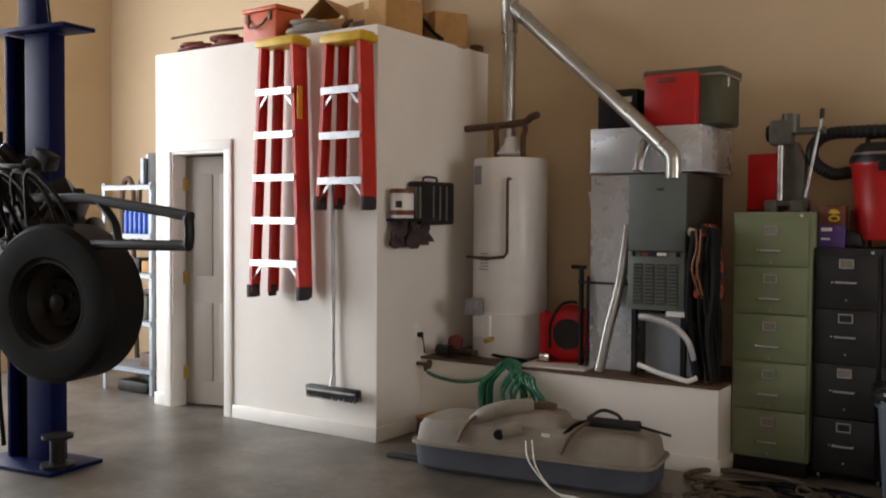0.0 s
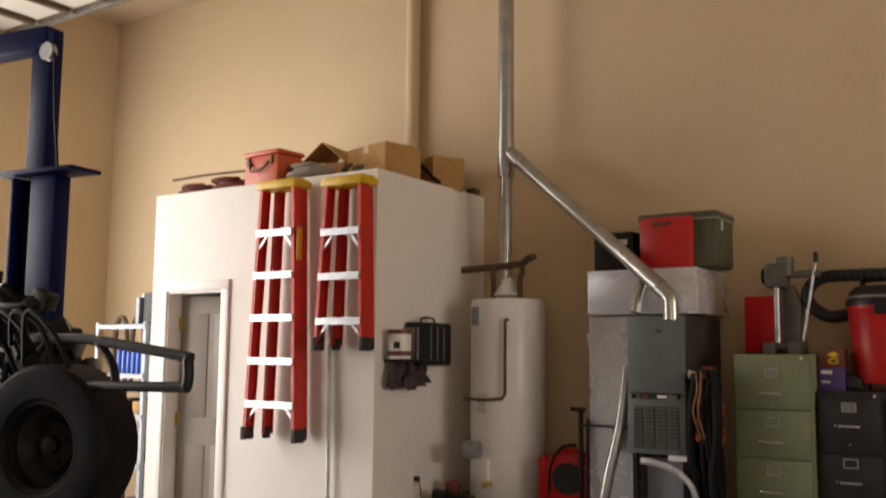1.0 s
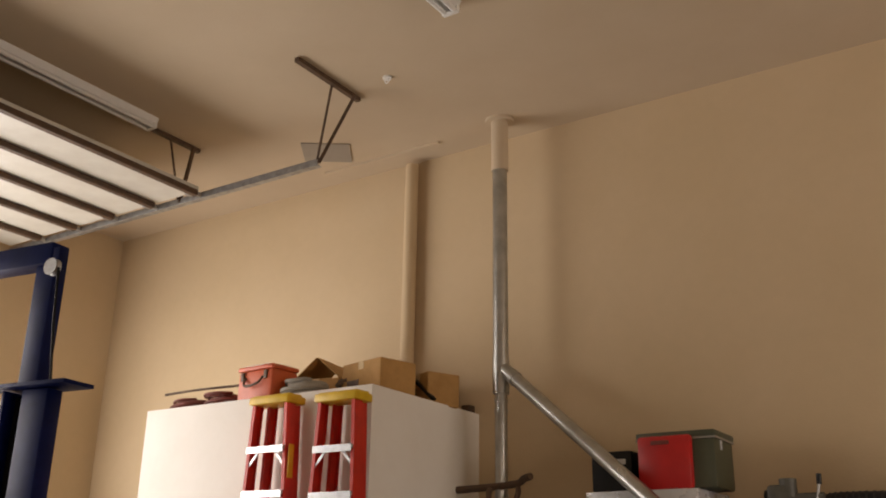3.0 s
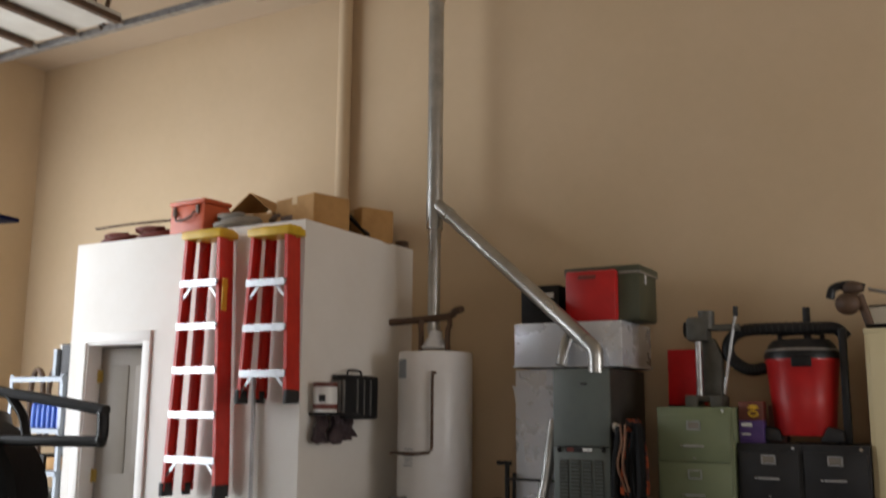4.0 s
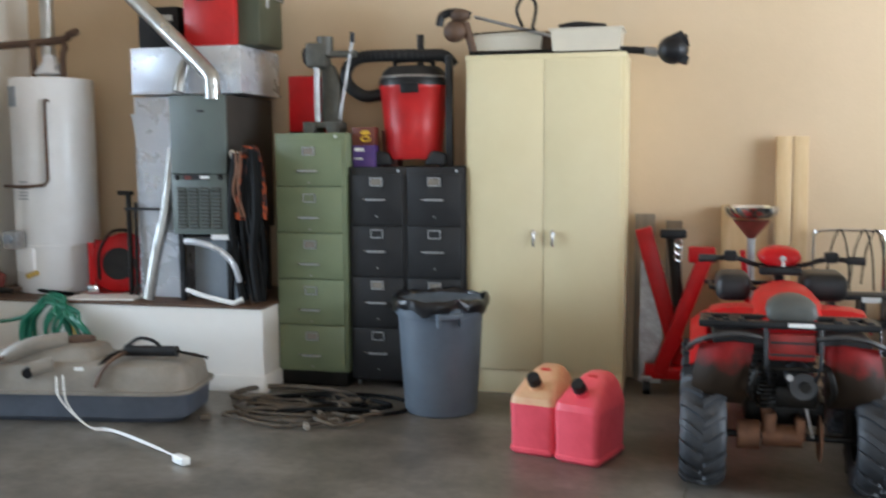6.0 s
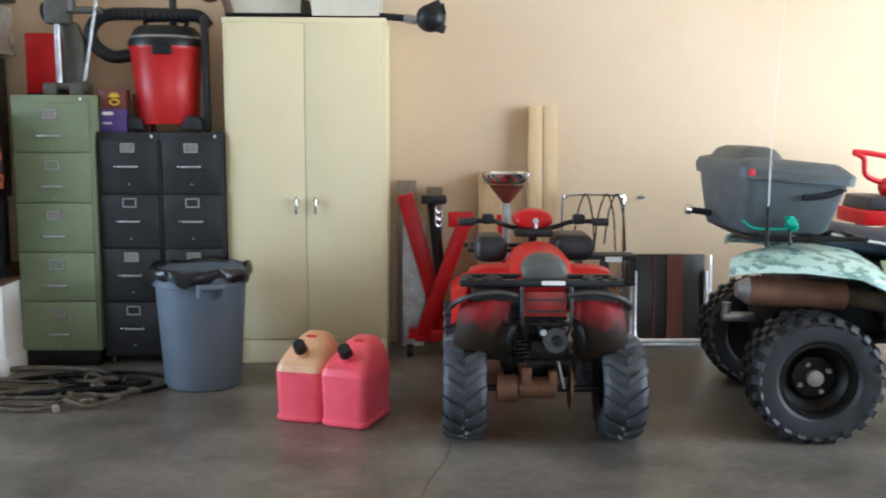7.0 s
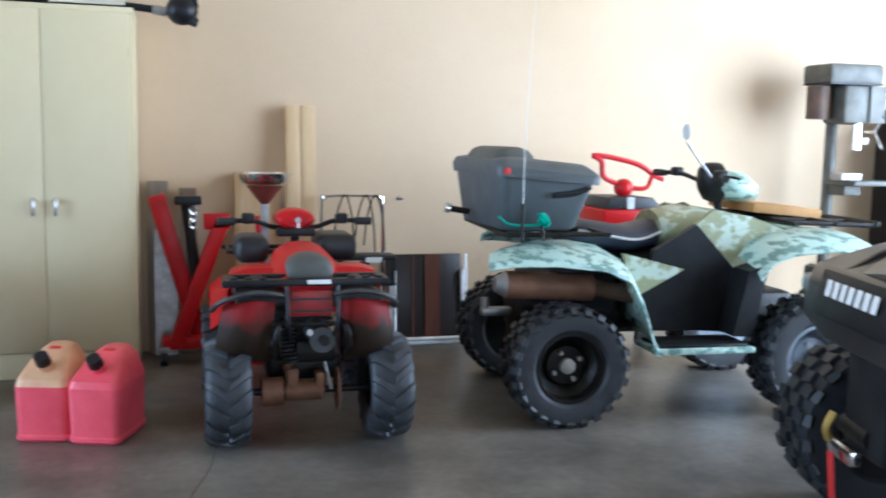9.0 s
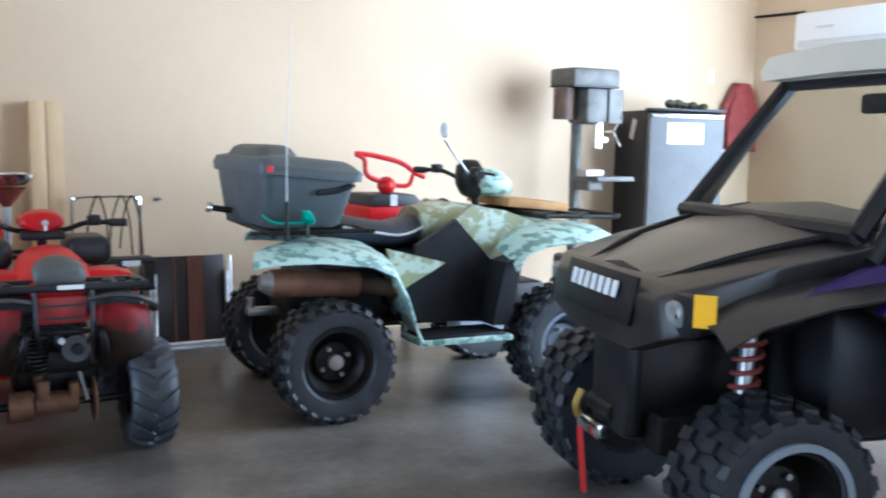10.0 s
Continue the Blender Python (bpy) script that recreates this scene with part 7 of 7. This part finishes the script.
part("tow_ball", rod(B(), (-0.46, 0.02, 0.98), (-0.36, 0.02, 0.965), 0.016), "dark_metal", ob)
part("tow_knob", rod(B(), (-0.485, 0.02, 0.985), (-0.46, 0.02, 0.98), 0.024), "chrome", ob, "pale reflector knob")

# ---- grey cargo box strapped on its rack ----
ob = thing("cargo_box", "grey moulded cargo box strapped to the quad rack", "cargo box", 1.228, 4.47, 0.905)


def boxring(z, x0, x1, w, r=0.05, n=5):
    out = []
    for cx, cy, a0 in ((x1 - r, w - r, 0), (x0 + r, w - r, 90), (x0 + r, -w + r, 180), (x1 - r, -w + r, 270)):
        for k in range(n):
            a = radians(a0 + 90 * k / (n - 1))
            out.append(Vector((cx + r * math.cos(a), cy + r * math.sin(a), z)))
    return out


part("tub", loft(B(), [boxring(0.0, -0.08, 0.27, 0.30), boxring(0.015, -0.10, 0.29, 0.32), boxring(0.20, -0.12, 0.345, 0.36), boxring(0.26, -0.125, 0.365, 0.37)]), "box_grey", ob, "grey moulded tub", sharp=50)
lid = loft(B(), [[v + Vector((0, 0, -0.06 * max(0.0, v.x - 0.05) / 0.5)) for v in boxring(z, x0, x1, w)] for z, x0, x1, w in ((0.255, -0.14, 0.375, 0.385), (0.30, -0.145, 0.38, 0.39), (0.33, -0.135, 0.34, 0.36), (0.345, -0.07, 0.33, 0.30))])
part("lid", lid, "box_grey", ob, "grey moulded lid", sharp=50)
part("headrest", loft(B(), [boxring(0.29, -0.12, 0.11, 0.26, 0.07), boxring(0.345, -0.11, 0.10, 0.25, 0.07), boxring(0.375, -0.09, 0.075, 0.23, 0.06), boxring(0.39, -0.055, 0.035, 0.19, 0.04)]), "box_lid", ob, "dark padded backrest", sharp=60)
part("lid_seam", box(B(), 0.11, -0.388, 0.262, 0.46, 0.01, 0.012), "box_lid", ob, "dark lid seam")
part("side_latch", tube(B(), [(0.14, -0.364, 0.17), (0.24, -0.368, 0.18), (0.31, -0.366, 0.20)], 0.014, seg=8), "black_plastic", ob, "long black rubber latch")
part("latch_clip", box(B(), 0.32, -0.372, 0.203, 0.014, 0.012, 0.012), "chrome", ob)
part("reflector", box(B(), -0.10, -0.386, 0.28, 0.03, 0.012, 0.035, bevel=0.004), "red", ob, "red reflector")
part("rope", tube(B(), [(-0.12, -0.33, 0.07), (-0.07, -0.35, 0.035), (0.02, -0.36, 0.03), (0.09, -0.37, 0.035)], 0.005), "teal_rope", ob, "teal rope")
bm = B()
for k in range(6):
    tube(bm, [(0.09 + 0.024 * math.cos(a + k), -0.375 + 0.012 * math.sin(a * 2 + k), 0.055 + 0.03 * math.sin(a + k * 0.7)) for a in np.linspace(0, 6.28, 9)], 0.005, seg=6)
part("knot", bm, "teal_rope", ob, "teal rope knot")
part("hook", tube(B(), [(0.085, -0.37, 0.03), (0.085, -0.38, -0.02), (0.09, -0.38, -0.04)], 0.007), "dark_metal", ob, "steel ratchet hook")

# ---- red ride-on toy mower behind the quad ----
ob = thing("push_mower", "red wheeled machine with a bent red handle", "mower", 2.45, 5.55, 0)
part("deck", box(B(), 0.0, 0, 0.86, 0.44, 0.40, 0.09, bevel=0.015), "red_paint", ob)
part("deck_top", prism(B(), [(-0.20, 0.905), (0.20, 0.905), (0.12, 0.98), (-0.18, 0.98)], 0.36, pose(0, -0.18, 0), bevel=0.01), "dark_cab", ob, "charcoal top cover")
part("stripe", box(B(), -0.04, -0.185, 0.945, 0.05, 0.012, 0.074), "steel", ob, "pale grey band")
part("deck_label", box(B(), 0.12, -0.203, 0.86, 0.10, 0.006, 0.015), "white", ob, "white label")
part("steering_hub", ball(B(), 0.0, 0.0, 1.03, 0.062, 0.062, 0.06), "red_paint", ob)
part("handle_loop", tube(B(), [(-0.03, 0, 1.05), (-0.14, 0, 1.10), (-0.16, 0, 1.20), (-0.22, 0, 1.235), (-0.10, 0, 1.225), (0.10, 0, 1.18), (0.22, 0, 1.11), (0.28, 0, 1.085)], 0.017, seg=10), "red_paint", ob, "bent red handle")
part("handle_strut", tube(B(), [(0.05, 0, 1.03), (0.16, 0, 1.03), (0.20, 0, 1.10)], 0.015), "red_paint", ob)
for x in (-0.16, 0.16):
    part("stand_leg", box(B(), x, 0, 0.42, 0.05, 0.05, 0.82), "dark_metal", ob)

# ---- drill press, fridge ----
ob = thing("drill_press", "grey floor-standing drill press by the wall", "drill press", 4.02, 5.50, 0)
part("column", rod(B(), (0, 0.08, 0.03), (0, 0.08, 1.6), 0.04, seg=20), "press_paint", ob)
part("base", box(B(), 0, 0, 0.025, 0.34, 0.48, 0.05, bevel=0.012), "press_paint", ob)
part("belt_cover", box(B(), 0.0, 0.0, 1.80, 0.42, 0.30, 0.13, bevel=0.025), "press_paint", ob, "grey belt cover")
part("cover_seam", box(B(), 0.0, 0.0, 1.735, 0.41, 0.29, 0.012), "black_plastic", ob)
part("head", box(B(), 0.04, -0.02, 1.60, 0.24, 0.24, 0.26, bevel=0.03), "press_paint", ob)
part("motor", rod(B(), (-0.17, 0.02, 1.50), (-0.17, 0.02, 1.72), 0.075), "brown", ob, "brown motor")
part("front_panel", box(B(), 0.17, -0.15, 1.60, 0.12, 0.01, 0.24), "press_paint", ob, "grey front panel")
part("quill", rod(B(), (0.06, -0.1, 1.30), (0.06, -0.1, 1.48), 0.03), "chrome", ob, "steel quill")
part("table_disc", box(B(), 0.12, -0.10, 1.08, 0.34, 0.30, 0.035, bevel=0.008), "press_paint", ob, "grey drill table")
part("table_bracket", box(B(), 0.05, 0.0, 1.03, 0.14, 0.22, 0.08, bevel=0.015), "press_paint", ob)
part("vise", box(B(), -0.02, -0.12, 1.12, 0.16, 0.12, 0.05, bevel=0.008), "steel", ob)
for k in range(3):
    a = 2 * math.pi * k / 3
    part("feed_lever", rod(B(), (0.20, -0.10, 1.42), (0.22, -0.10 + 0.13 * math.cos(a), 1.42 + 0.13 * math.sin(a)), 0.008), "chrome", ob)
part("warning_label", box(B(), 0.09, -0.13, 1.36, 0.07, 0.008, 0.04), "grey_tape", ob, "pale label")
ob = thing("refrigerator", "silver and black refrigerator with a paper on its door", "refrigerator", 4.93, 5.58, 0, -14)
part("body", box(B(), 0, 0.05, 0.80, 0.64, 0.56, 1.58, bevel=0.012), "black_plastic", ob, "black cabinet sides")
part("door", box(B(), 0.0, -0.255, 0.80, 0.63, 0.06, 1.54, bevel=0.015), "fridge", ob, "silver door")
part("top_trim", box(B(), 0.0, -0.25, 1.595, 0.645, 0.09, 0.02, bevel=0.004), "black_plastic", ob)
part("door_grip", box(B(), 0.0, -0.288, 1.55, 0.60, 0.012, 0.025, bevel=0.004), "chrome", ob)
part("paper", box(B(), -0.02, -0.289, 1.42, 0.30, 0.003, 0.16), "white", ob, "white paper")
part("side_sticker", box(B(), -0.322, -0.02, 1.45, 0.003, 0.06, 0.16, turn=Matrix.Rotation(radians(20), 4, "X")), "grey_tape", ob, "pale sticker")
bm = B()
rng = random.Random(21)
for k in range(9):
    ball(bm, 4.82 + 0.045 * k, 5.50 + rng.uniform(-0.05, 0.05), 1.63 + rng.uniform(0, 0.03), 0.04, 0.04, 0.03, 8, 6)
solid("cloth_heap", bm, "olive_green", "crumpled olive cloth on the refrigerator", "cloth")
ob = thing("light_switch", "white switch plate on the wall", "switch", 5.70, WALL_Y, 1.92)
part("plate", box(B(), 0, -0.004, 0, 0.07, 0.008, 0.12, bevel=0.003), "grey_tape", ob)
ob = thing("air_conditioner", "white wall-mounted air conditioner unit", "air conditioner", EAST, 4.85, 2.26)
part("casing", box(B(), -0.11, 0, 0, 0.20, 1.0, 0.30, bevel=0.03), "white", ob)
part("outlet_vane", box(B(), -0.215, 0, -0.10, 0.012, 0.9, 0.05, bevel=0.004), "grey_tape", ob)
part("label_bar", box(B(), -0.214, 0.20, 0.02, 0.006, 0.16, 0.02), "grey_tape", ob)
solid("conduit", rod(B(), (EAST - 0.03, 5.40, 2.44), (EAST - 0.03, WALL_Y - 0.01, 2.45), 0.012), "dark_metal", "thin dark conduit along the wall", "conduit", "structure")

# ---- side-by-side utility vehicle, facing west ----
ob = thing("side_by_side", "black and purple side-by-side off-road vehicle with roof and windshield", "utility vehicle", 2.0, 2.34, 0, 165)
ob.matrix_basis = ob.matrix_basis @ Matrix.Diagonal((1, 1.07, 1, 1))
# its own x runs forward (west in the room), y to its left (south in the room)
for s in (-1, 1):
    wheel(ob, -0.05 if s > 0 else 0.0, s * (0.44 if s > 0 else 0.48), 0.29 if s > 0 else 0.315, 0.29 if s > 0 else 0.315, 0.26, 0.165, "dark_metal", s, 90, 20, hub="steel", name="front_wheel")
    wheel(ob, -1.96, s * 0.48, 0.33, 0.33, 0.28, 0.17, "dark_metal", s, 90, 20, hub="steel", name="rear_wheel")
    part("rim_band", lathe(B(), [(0.172, -0.012), (0.196, -0.012), (0.196, 0.012), (0.172, 0.012)], at=(-0.05 if s > 0 else 0.0, s * (0.565 if s > 0 else 0.605), 0.29 if s > 0 else 0.315), axis="Y", seg=36, caps=False), "panel_grey", ob, "pale rim ring")
    part("front_fender", sheet(B(), [[Vector((x, s * y, z + dz)) for y, dz in ((0.24, 0.06), (0.42, 0.05), (0.56, 0.02), (0.62, -0.02))] for x, z in ((0.34, 0.74), (0.22, 0.80), (0.0, 0.85), (-0.25, 0.88), (-0.42, 0.86), (-0.50, 0.76), (-0.55, 0.6))], 0.012), "hood", ob, "black flared front mudguard")
    part("purple_side", prism(B(), [(-0.28, 0.86), (-0.46, 1.02), (-1.0, 1.04), (-1.0, 0.55), (-0.66, 0.5), (-0.56, 0.74)], 0.04, pose(0, s * 0.57 - 0.02, 0)), "purple", ob, "glossy dark purple side panel")
    part("headlight_bezel", box(B(), 0.362, s * 0.405, 0.735, 0.05, 0.185, 0.13, bevel=0.02), "black_plastic", ob, "black lamp surround")
    part("headlight", box(B(), 0.378, s * 0.40, 0.735, 0.05, 0.14, 0.085, bevel=0.028, segments=3), "lens", ob, "clear oval headlight")
    part("headlight_trim", box(B(), 0.398, s * 0.40, 0.735, 0.006, 0.13, 0.014), "chrome", ob)
    part("shock_body", rod(B(), (-0.02, s * 0.30, 0.36), (-0.10, s * 0.24, 0.80), 0.026), "steel", ob, "grey shock absorber")
    bm = B()
    tube(bm, [(-0.02 - 0.08 * k / 76 + 0.042 * math.cos(k * 0.62), s * (0.30 - 0.06 * k / 76) + 0.042 * math.sin(k * 0.62), 0.40 + 0.0042 * k) for k in range(76)], 0.009, seg=6, curved=False)
    part("spring", bm, "hose_red", ob, "dark red coil spring")
    part("wishbone", tube(B(), [(0.12, s * 0.16, 0.34), (0.0, s * 0.42, 0.33), (-0.16, s * 0.16, 0.36)], 0.018, curved=False), "dark_metal", ob)
    part("cage_post", tube(B(), [(-0.30, s * 0.50, 1.0), (-0.55, s * 0.49, 1.36), (-0.75, s * 0.48, 1.60)], 0.026), "black_plastic", ob, "black roll cage tube")
    part("rear_post", tube(B(), [(-1.9, s * 0.54, 0.9), (-1.85, s * 0.52, 1.4), (-1.75, s * 0.50, 1.64)], 0.026), "black_plastic", ob)
for s in (-1, 1):
    part("cowl_side", prism(B(), [(0.0, 0.90), (-0.25, 0.99), (-0.62, 1.04), (-0.62, 0.80), (-0.42, 0.90), (-0.2, 0.92)], 0.03, pose(0, s * 0.55 - 0.015, 0)), "purple", ob, "dark purple cowl side")
part("amber_sticker", box(B(), 0.345, 0.512, 0.757, 0.062, 0.006, 0.095, turn=Matrix.Rotation(radians(-35), 4, "Z")), "amber", ob, "amber yellow sticker")
nose = [
    [Vector((0.42, y, z)) for y, z in ((-0.22, 0.63), (0.22, 0.63), (0.40, 0.70), (0.36, 0.82), (-0.36, 0.82), (-0.40, 0.68))],
    [Vector((0.36, y, z)) for y, z in ((-0.20, 0.62), (0.20, 0.62), (0.48, 0.73), (0.45, 0.86), (-0.45, 0.86), (-0.48, 0.70))],
    [Vector((0.10, y, z)) for y, z in ((-0.18, 0.66), (0.18, 0.66), (0.46, 0.82), (0.50, 0.93), (-0.50, 0.93), (-0.46, 0.80))],
    [Vector((-0.25, y, z)) for y, z in ((-0.18, 0.66), (0.18, 0.66), (0.46, 0.88), (0.52, 1.0), (-0.52, 1.0), (-0.46, 0.88))],
    [Vector((-0.45, y, z)) for y, z in ((-0.24, 0.50), (0.24, 0.50), (0.46, 0.75), (0.53, 1.03), (-0.53, 1.03), (-0.46, 0.75))],
]
bm = loft(B(), nose)
bmesh.ops.bevel(bm, geom=list(bm.edges), offset=0.015, segments=2, affect="EDGES", profile=0.5)
part("front_body", bm, "hood", ob, "dusty black front bodywork")
hood = sheet(B(), [[Vector((x, y * w, z + 0.03 * (1 - abs(y)))) for y in (-1, -0.5, 0, 0.5, 1)] for x, w, z in ((0.34, 0.22, 0.885), (0.1, 0.30, 0.975), (-0.2, 0.36, 1.05), (-0.42, 0.38, 1.085))], 0.02)
part("hood_panel", hood, "bonnet", ob, "raised bonnet panel")
for s in (-1, 1):
    part("hood_crease", tube(B(), [(0.34, s * 0.24, 0.885), (0.1, s * 0.33, 0.975), (-0.2, s * 0.39, 1.045), (-0.42, s * 0.41, 1.075)], 0.012, seg=6), "black_plastic", ob)
part("grille", box(B(), 0.425, 0, 0.74, 0.02, 0.50, 0.16, turn=Matrix.Rotation(radians(-12), 4, "Y"), bevel=0.01), "black_plastic", ob, "black grille panel")
for k in range(7):
    part("badge_bar", box(B(), 0.443, -0.15 + 0.05 * k, 0.765, 0.006, 0.034, 0.055, turn=Matrix.Rotation(radians(-12), 4, "Y"), bevel=0.004), "white", ob, "white badge block")
part("bumper_guard", box(B(), 0.36, 0.03, 0.50, 0.07, 0.26, 0.38, bevel=0.03), "black_plastic", ob, "black bumper guard")
part("winch_fairlead", box(B(), 0.45, 0.0, 0.36, 0.04, 0.16, 0.05, bevel=0.008), "chrome", ob, "bright winch fairlead")
part("winch_drum", rod(B(), (0.40, -0.10, 0.42), (0.40, 0.08, 0.42), 0.032), "dark_metal", ob)
part("winch_hook", tube(B(), [(0.48, -0.02, 0.48), (0.50, -0.02, 0.43), (0.49, -0.02, 0.39)], 0.014), "brass", ob, "brass winch hook")
part("winch_strap", box(B(), 0.49, 0.02, 0.25, 0.008, 0.03, 0.22, turn=Matrix.Rotation(radians(14), 4, "X")), "red", ob, "red pull strap")
part("front_frame", box(B(), 0.04, 0, 0.53, 0.44, 0.26, 0.34, bevel=0.03), "dark_metal", ob, "dark front frame")
part("inner_guard", box(B(), -0.42, 0, 0.62, 0.26, 0.76, 0.44, bevel=0.04), "black_plastic", ob, "black inner wheel guard")
part("chassis", box(B(), -0.9, 0, 0.40, 2.2, 0.44, 0.14, bevel=0.02), "dark_metal", ob)
part("cab_floor", box(B(), -1.1, 0, 0.48, 1.1, 1.10, 0.05), "black_plastic", ob)
part("dashboard", box(B(), -0.52, 0, 0.98, 0.24, 1.0, 0.16, bevel=0.03), "black_plastic", ob)
for s in (-1, 1):
    part("seat", box(box(B(), -1.25, s * 0.27, 0.66, 0.46, 0.46, 0.16, bevel=0.05), -1.50, s * 0.27, 0.98, 0.14, 0.44, 0.6, bevel=0.05), "black_plastic", ob, "black bucket seat")
part("bed", box(B(), -2.05, 0, 0.82, 0.7, 1.16, 0.26, bevel=0.03), "purple", ob, "purple rear bed")
shield = B()
tube(shield, [(-0.27, -0.47, 1.07), (-0.67, -0.43, 1.575)], 0.034, curved=False)
tube(shield, [(-0.27, 0.47, 1.07), (-0.67, 0.43, 1.575)], 0.034, curved=False)
tube(shield, [(-0.27, -0.48, 1.08), (-0.27, 0.48, 1.08)], 0.034, curved=False)
tube(shield, [(-0.67, -0.44, 1.575), (-0.67, 0.44, 1.575)], 0.022, curved=False)
part("windshield_frame", shield, "black_plastic", ob, "black windshield frame")
pane = part("windshield", sheet(B(), [[Vector((-0.27, y, 1.09)) for y in (-0.46, 0, 0.46)], [Vector((-0.67, y * 0.9, 1.57)) for y in (-0.46, 0, 0.46)]], 0.004), "glass", ob, "clear windshield")
pane.visible_shadow = False
part("roof", loft(B(), [[Vector((x, y * w, z)) for x, y in ((-0.63, -0.54), (-0.55, 0), (-0.63, 0.54), (-1.85, 0.54), (-1.85, -0.54))] for z, w in ((1.60, 1.0), (1.64, 1.03), (1.69, 0.94), (1.70, 0.80))]), "off_white", ob, "cream moulded roof", sharp=50)
part("rear_mirror", box(B(), -0.65, 0.10, 1.49, 0.03, 0.16, 0.07, bevel=0.012), "black_plastic", ob)
# the nose sits a little back and high over the axle
for child in ob.children:
    base = child.name.split(".")[0]
    if base in ("headlight", "headlight_trim", "headlight_bezel", "grille", "badge_bar", "amber_sticker"):
        child.location = (-0.10, 0, 0.11)
    elif base in ("front_body", "front_fender", "bumper_guard"):
        child.location = (-0.10, 0, 0.06)
    elif base in ("hood_panel", "hood_crease"):
        child.location = (-0.10, 0, 0.03)
    elif base.startswith("winch"):
        child.location = (-0.12, 0, 0.02)
